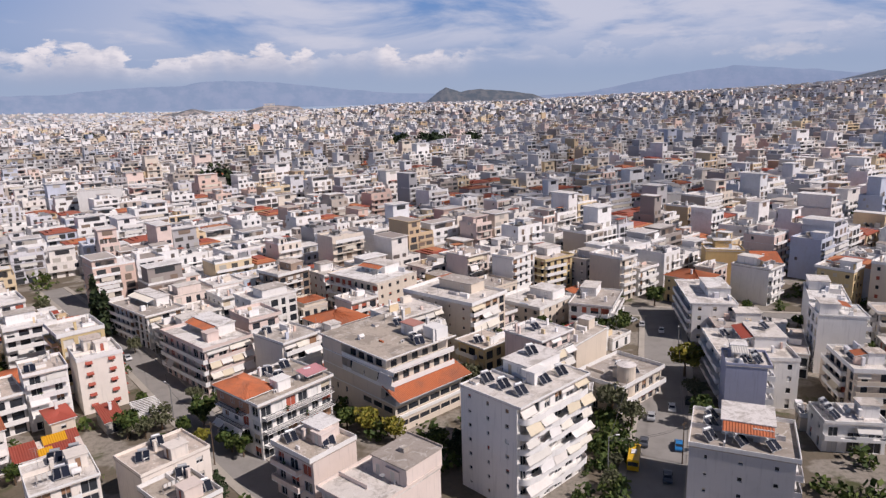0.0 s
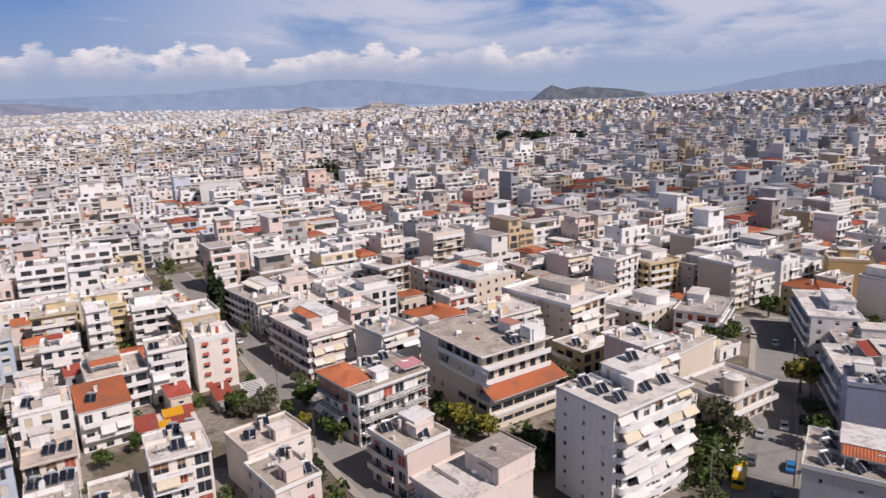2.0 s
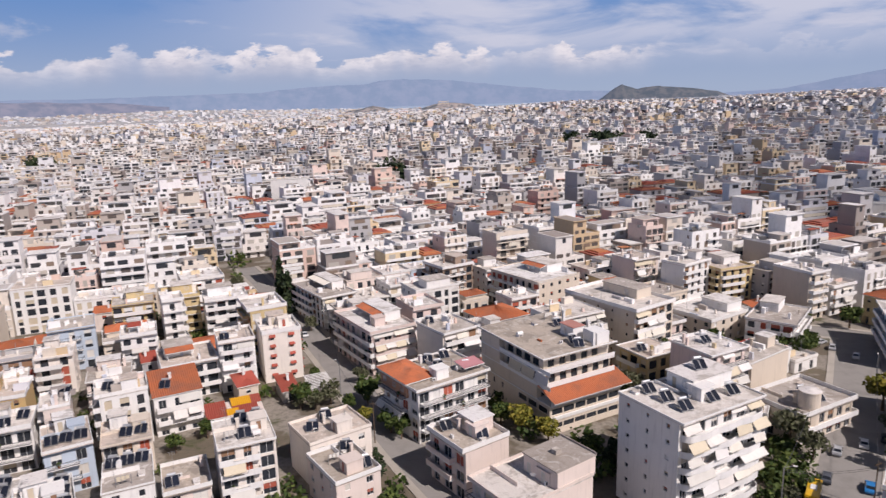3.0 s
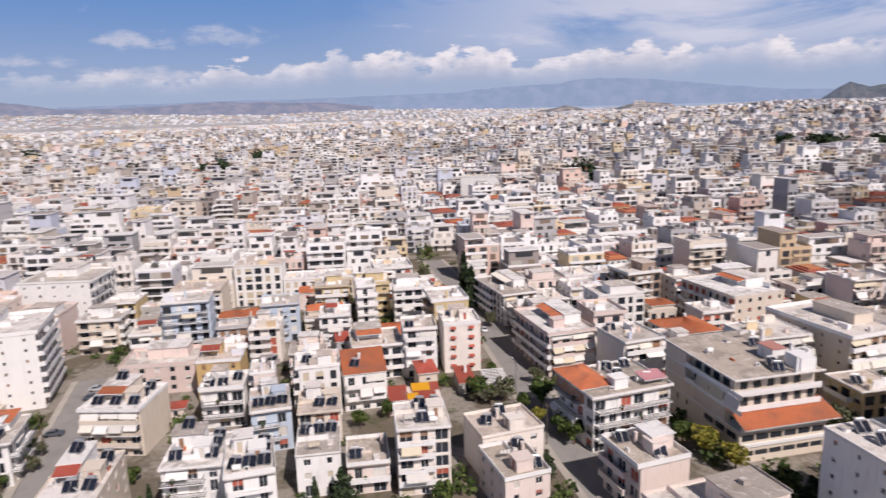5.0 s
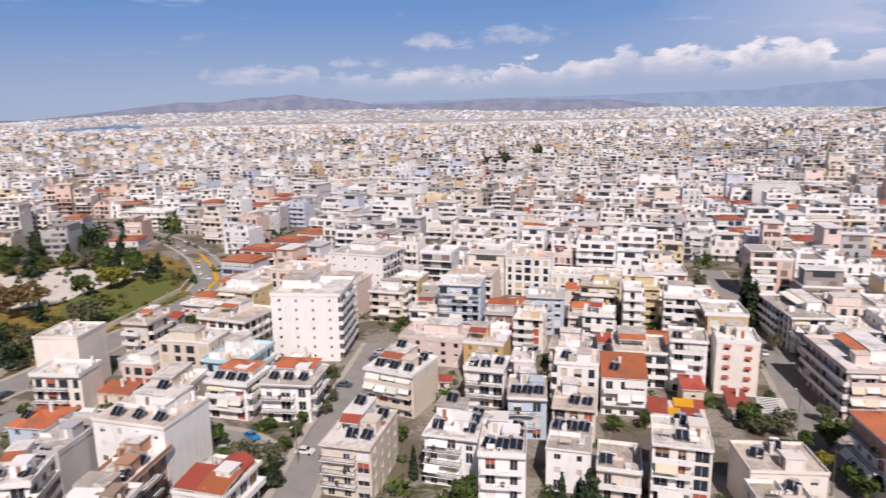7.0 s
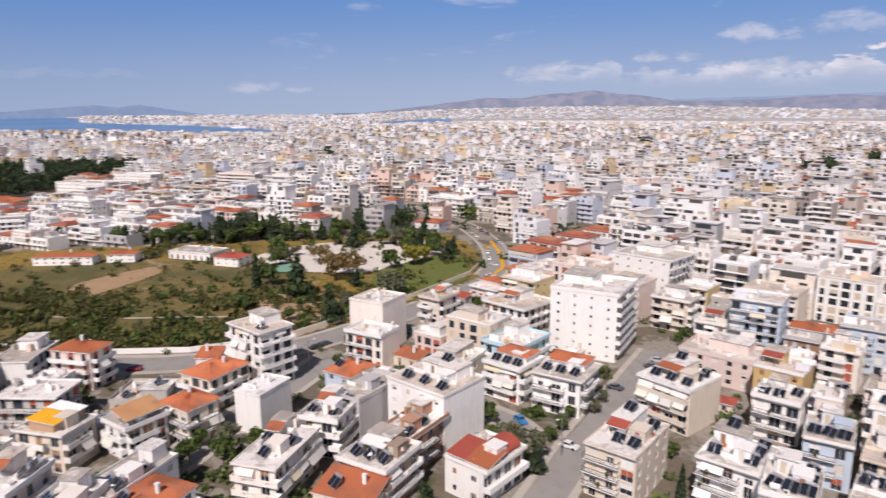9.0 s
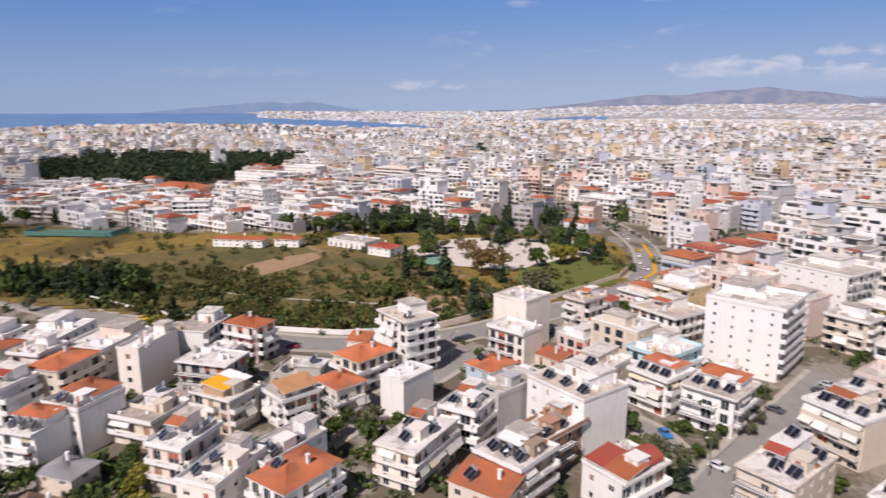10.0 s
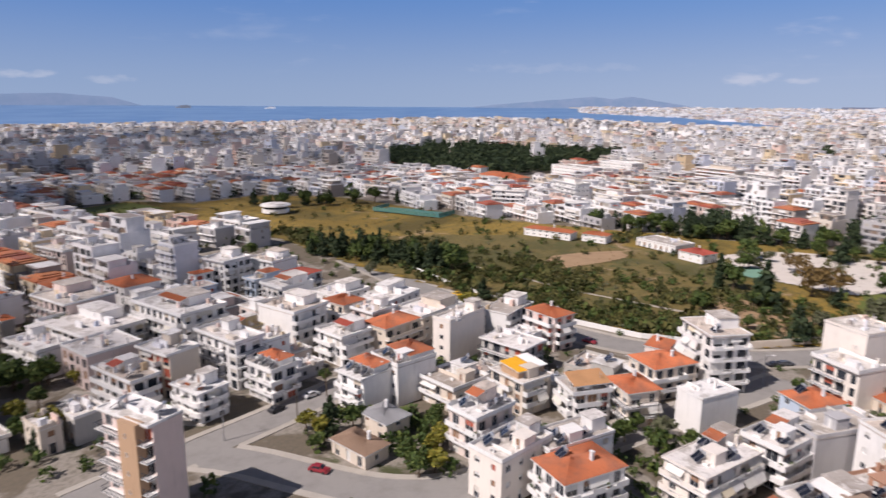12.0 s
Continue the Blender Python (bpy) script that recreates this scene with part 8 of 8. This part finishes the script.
park("silver", 45.5, 135, 70), park("white", 51.5, 139, 72), park("black", 56.5, 142, 70), park("white", 50, 151, 72), park("dark", 40.5, 124, 70), park("dark", 41, 111, 70), park("silver", 62, 196, 72)
park("blue", 47, 122, 72), park("white", 66, 190, 72), park("dark", 87, 303, 20), park("red", 95, 285, 5), park("blue", 84, 318, 60), park("silver", 60, 200, 40)
park("red", -90.5, -76, 100), park("dark", -131, -108, 165), park("silver", -100, -113, 10), park("dark", -90, -134, 70), park("white", -84, -145, 75), park("black", -106, -101, 172), park("white", -116, -99, 165)
park("black", -193, -1, 125), park("blue", -191, -12, 118), park("white", -288, 81, 25), park("yellow", -327, 88, 12), park("silver", -340, 98, 8), park("white", -358, 90, 0), park("dark", -374, 97, 0), park("white", -268, 74, 42)
park("blue", -134.5, 44.5, 10), park("dark", -147, 74, 42), park("dark", -158, 90, 42), park("silver", -162, 94, 42), park("white", -121, 51, 42), park("red", -101, 219, 130), park("silver", -92, 181, 128), park("white", -60, 146, 130)
for i in range(22):
    s = chance.uniform(0.05, 0.95)
    line, wide = ROADS["avenue"]
    k = min(int(s * (len(line) - 1)), len(line) - 2)
    f = s * (len(line) - 1) - k
    (x0, y0), (x1, y1) = line[k], line[k + 1]
    a = math.atan2(y1 - y0, x1 - x0)
    side = chance.choice((-1, 1)) * (wide / 2 - 1.2)
    park(chance.choice(("white", "silver", "black", "dark", "white", "yellow", "red")), x0 + (x1 - x0) * f - math.sin(a) * side, y0 + (y1 - y0) * f + math.cos(a) * side, math.degrees(a))


def bus(x, y, rz):
    ob = thing("minibus", x, y, 0.06, rz, "bright yellow minibus parked at the kerb", "bus")
    g = Gather()
    g.box(-3.4, 3.3, -1.1, 1.1, 0.45, 2.5)
    g.box(-3.3, 3.1, -1.02, 1.02, 2.5, 2.68)
    g.box(3.3, 3.6, -1.05, 1.05, 0.45, 1.4)
    part("body", g.mesh("body", PAINT["yellow"]), ob)
    for s in (-1, 1):
        for i in range(5):
            g = Gather()
            g.box(-3.0 + i * 1.22, -1.95 + i * 1.22, s * 1.1 - 0.015, s * 1.1 + 0.015, 1.45, 2.2)
            part("side_window", g.mesh("side_window", M_GLASS), ob)
        for px in (-2.1, 2.2):
            g = Gather()
            g.tube((px, s * 0.9, 0.42), (px, s * 1.12, 0.42), 0.42, 0.42, 14)
            part("wheel", g.mesh("wheel", M_RUBBER), ob)
    for px, nm in ((3.31, "windscreen"), (-3.41, "rear_window")):
        g = Gather()
        g.box(px - 0.015, px + 0.015, -0.95, 0.95, 1.42, 2.25)
        part(nm, g.mesh(nm, M_GLASS), ob)
    g = Gather()
    g.box(-1.0, 0.6, -0.5, 0.5, 2.68, 2.85)
    part("roof_hatch", g.mesh("roof_hatch", M_TRIM), ob)


bus(36.2, 116.5, 70)


# ---- poles and wires ----
def pole(x, y, h, lamp=True, rz=0.0):
    ob = thing("street_lamp" if lamp else "utility_pole", x, y, float(land(x, y)), rz, "grey steel street lamp with a single arm" if lamp else "weathered wooden utility pole with wires", "pole")
    g = Gather()
    g.tube((0, 0, 0), (0, 0, h), 0.14, 0.08, 8)
    part("shaft", g.mesh("shaft", M_STEEL if lamp else M_TRUNK), ob)
    g = Gather()
    if lamp:
        g.tube((0, 0, h - 0.1), (1.5, 0, h + 0.35), 0.05, 0.04, 6)
        part("arm", g.mesh("arm", M_STEEL), ob)
        g = Gather()
        g.box(1.3, 2.0, -0.14, 0.14, h + 0.27, h + 0.4)
        part("lamp_head", g.mesh("lamp_head", M_TRIM), ob)
    else:
        g.box(-0.9, 0.9, -0.06, 0.06, h - 0.7, h - 0.58)
        part("crossarm", g.mesh("crossarm", M_TRUNK), ob)


def wire(a, b, sag=0.7):
    c = bpy.data.curves.new("cable", "CURVE")
    c.dimensions, c.bevel_depth, c.bevel_resolution = "3D", 0.025, 0
    s = c.splines.new("POLY")
    s.points.add(8)
    for i in range(9):
        t = i / 8
        s.points[i].co = (*Vector(a).lerp(Vector(b), t) - Vector((0, 0, sag * 4 * t * (1 - t))), 1)
    c.materials.append(M_IRON)
    return tagged(new("cable", c), "thin dark overhead cable between poles", "cable", "overhead cables")


POLES = [(30, 112), (45.5, 116), (62, 165), (42, 141), (-63, 141), (-47, 121), (-84, 182), (-105, -94), (-90, -101), (-118, -96), (-103, -49), (-140, -22), (-177, -3), (-203, 18), (-235, 52), (-181, -30), (-186, -60), (-140, 68), (-118, 48), (-104, 206), (67, 134), (78, 205)]
for i, (x, y) in enumerate(POLES):
    pole(x, y, 8.5 + (i % 3) * 0.6, i % 2 == 0, 37.0 * i)
for a, b in ((0, 1), (1, 2), (0, 3), (4, 5), (4, 6), (7, 8), (7, 9), (10, 11), (11, 12), (17, 18)):
    for o in (0.0, 0.35):
        wire((*POLES[a], 8.0 - o), (*POLES[b], 8.0 - o))


# ---- potted plants on the balconies ----
def potted():
    ob = thing("potted_plant", 0, 0, 0, 0, "leafy green plant in a clay pot", "plant", "balcony plants")
    g = Gather()
    g.tube((0, 0, 0), (0, 0, 0.35), 0.16, 0.22, 9)
    part("pot", g.mesh("pot", M_TILE), ob)
    part("foliage", quads_mesh("foliage", crown_quads(np.random.default_rng(2), [((0, 0, 0.75), (0.42, 0.42, 0.45))], 60, 0.13), M_LEAF), ob)
    return ob


proto = potted()
for i, p in enumerate(PLANTS[:60]):
    if i:
        copy_thing(proto, pose(*p, 0, 0, 40.0 * i))
    else:
        proto.matrix_basis = pose(*p)


# ---- ships far out ----
def ship(x, y, n, col, label):
    ob = thing("ship", x, y, float(sea_level(math.hypot(x, y))), math.degrees(math.atan2(y, x)) + 90, label, "ship")
    g = Gather()
    h = n * 0.09
    p = [(-n / 2, -n * 0.07), (n * 0.36, -n * 0.07), (n / 2, 0), (n * 0.36, n * 0.07), (-n / 2, n * 0.07)]
    for i in range(5):
        a, b = p[i], p[(i + 1) % 5]
        g.quad((*a, -1), (*b, -1), (*b, h), (*a, h))
    i = len(g.v)
    g.v += [(*q, h) for q in p]
    g.f.append(tuple(range(i, i + 5)))
    g.m.append(0)
    part("hull", welded(g, "hull", col), ob)
    g = Gather()
    g.box(-n * 0.42, n * 0.22, -n * 0.055, n * 0.055, h, h + n * 0.09)
    part("deckhouse", g.mesh("deckhouse", col), ob)
    g = Gather()
    g.box(-n * 0.2, -n * 0.12, -n * 0.02, n * 0.02, h + n * 0.09, h + n * 0.14)
    part("funnel", g.mesh("funnel", M_IRON), ob)


for az, el_r, n, col, label in ((132.9, 4500, 66, M_TRIM, "white ferry far out on the sea"), (139.6, 4550, 90, M_STEEL, "grey cargo ship far out at sea"), (95.6, 3400, 70, M_TRIM, "white ferry in the bay off the harbour")):
    ship(-el_r * math.sin(radians(az)), el_r * math.cos(radians(az)), n, col, label)

# fittings past counting on the roofs farther off
gr = np.random.default_rng(91)
fit_b, fit_q = Mass(), Panes()
R6 = np.array(ROOFS)
for k in range(9):
    c = R6[gr.random(len(R6)) < 0.75]
    m = len(c)
    fit_b.add(c[:, 0], c[:, 1], c[:, 2], gr.choice([0.5, 0.7, 1.0, 3.0], m), gr.choice([0.4, 0.6, 0.9, 1.4], m), gr.uniform(0.5, 1.9, m), np.radians(c[:, 3]), c[:, 4] * gr.uniform(-0.42, 0.42, m), c[:, 5] * gr.uniform(-0.42, 0.42, m))
tagged(new("roof_tanks", boxes_mesh("roof_tanks", fit_b.b, M_FITTINGS)), "small tanks, vents and low walls on the roofs", "roof fittings", kind="stuff")
fit_b = Mass()
for k in range(2):
    c = R6[gr.random(len(R6)) < 0.6]
    m = len(c)
    fit_b.add(c[:, 0], c[:, 1], c[:, 2], 0.07, 0.07, gr.uniform(2.0, 4.0, m), np.radians(c[:, 3]), c[:, 4] * gr.uniform(-0.4, 0.4, m), c[:, 5] * gr.uniform(-0.4, 0.4, m))
tagged(new("roof_masts", boxes_mesh("roof_masts", fit_b.b, M_STEEL)), "thin steel aerial masts on the roofs", "masts", kind="stuff")

# prototypes that were never set out
spare = [o for L in TREES.values() for o in L if o.name not in used] + [o for c, o in CARS.items() if c not in parked]
for o in spare:
    for ch in list(o.children_recursive):
        bpy.data.objects.remove(ch)
    bpy.data.objects.remove(o)


def cumulus(name, line, wide, height, seed, puffs=110, size=(45, 120)):
    """A long cumulus of many puffs, thick along its line and thinning out to the sides."""
    g = np.random.default_rng(seed)
    bm = bmesh.new()
    for _ in range(puffs):
        s = g.random()
        x, y = np.interp(s, [0, 1], [line[0][0], line[1][0]]), np.interp(s, [0, 1], [line[0][1], line[1][1]])
        r = g.uniform(*size)
        m = pose(x + g.normal(0, wide), y + g.normal(0, wide), height + g.uniform(0, 60), 0, 0, g.uniform(0, 360)) @ Matrix.Diagonal((r, r * g.uniform(0.7, 1.0), r * 0.4, 1))
        bmesh.ops.create_icosphere(bm, subdivisions=2, radius=1.0, matrix=m)
    for v in bm.verts:
        k = noise.fractal((v.co.x * 0.02, v.co.y * 0.02, v.co.z * 0.03), 1.0, 2.0, 4)
        v.co += Vector((k * 14, k * 9, k * 10))
    me = bpy.data.meshes.new(name)
    bm.to_mesh(me)
    bm.free()
    me.polygons.foreach_set("use_smooth", np.ones(len(me.polygons), bool))
    me.materials.append(M_CLOUD)
    return tagged(new(name, me), "unseen grey-white cumulus added to shade the suburb", "cloud", kind="stuff")


# unseen cloud added to shade the southern suburb and dim the houses by the sea
cumulus("cloud", ((183, -600), (-560, -1720)), 150, 520, 17)
# unseen clouds added for shade: eastern quarters, and a small one by southern houses
cumulus("cloud", ((760, 150), (1154, 1606)), 260, 650, 23, 85)
cumulus("cloud", ((368, -370), (180, -760)), 60, 520, 29, 9, (25, 60))
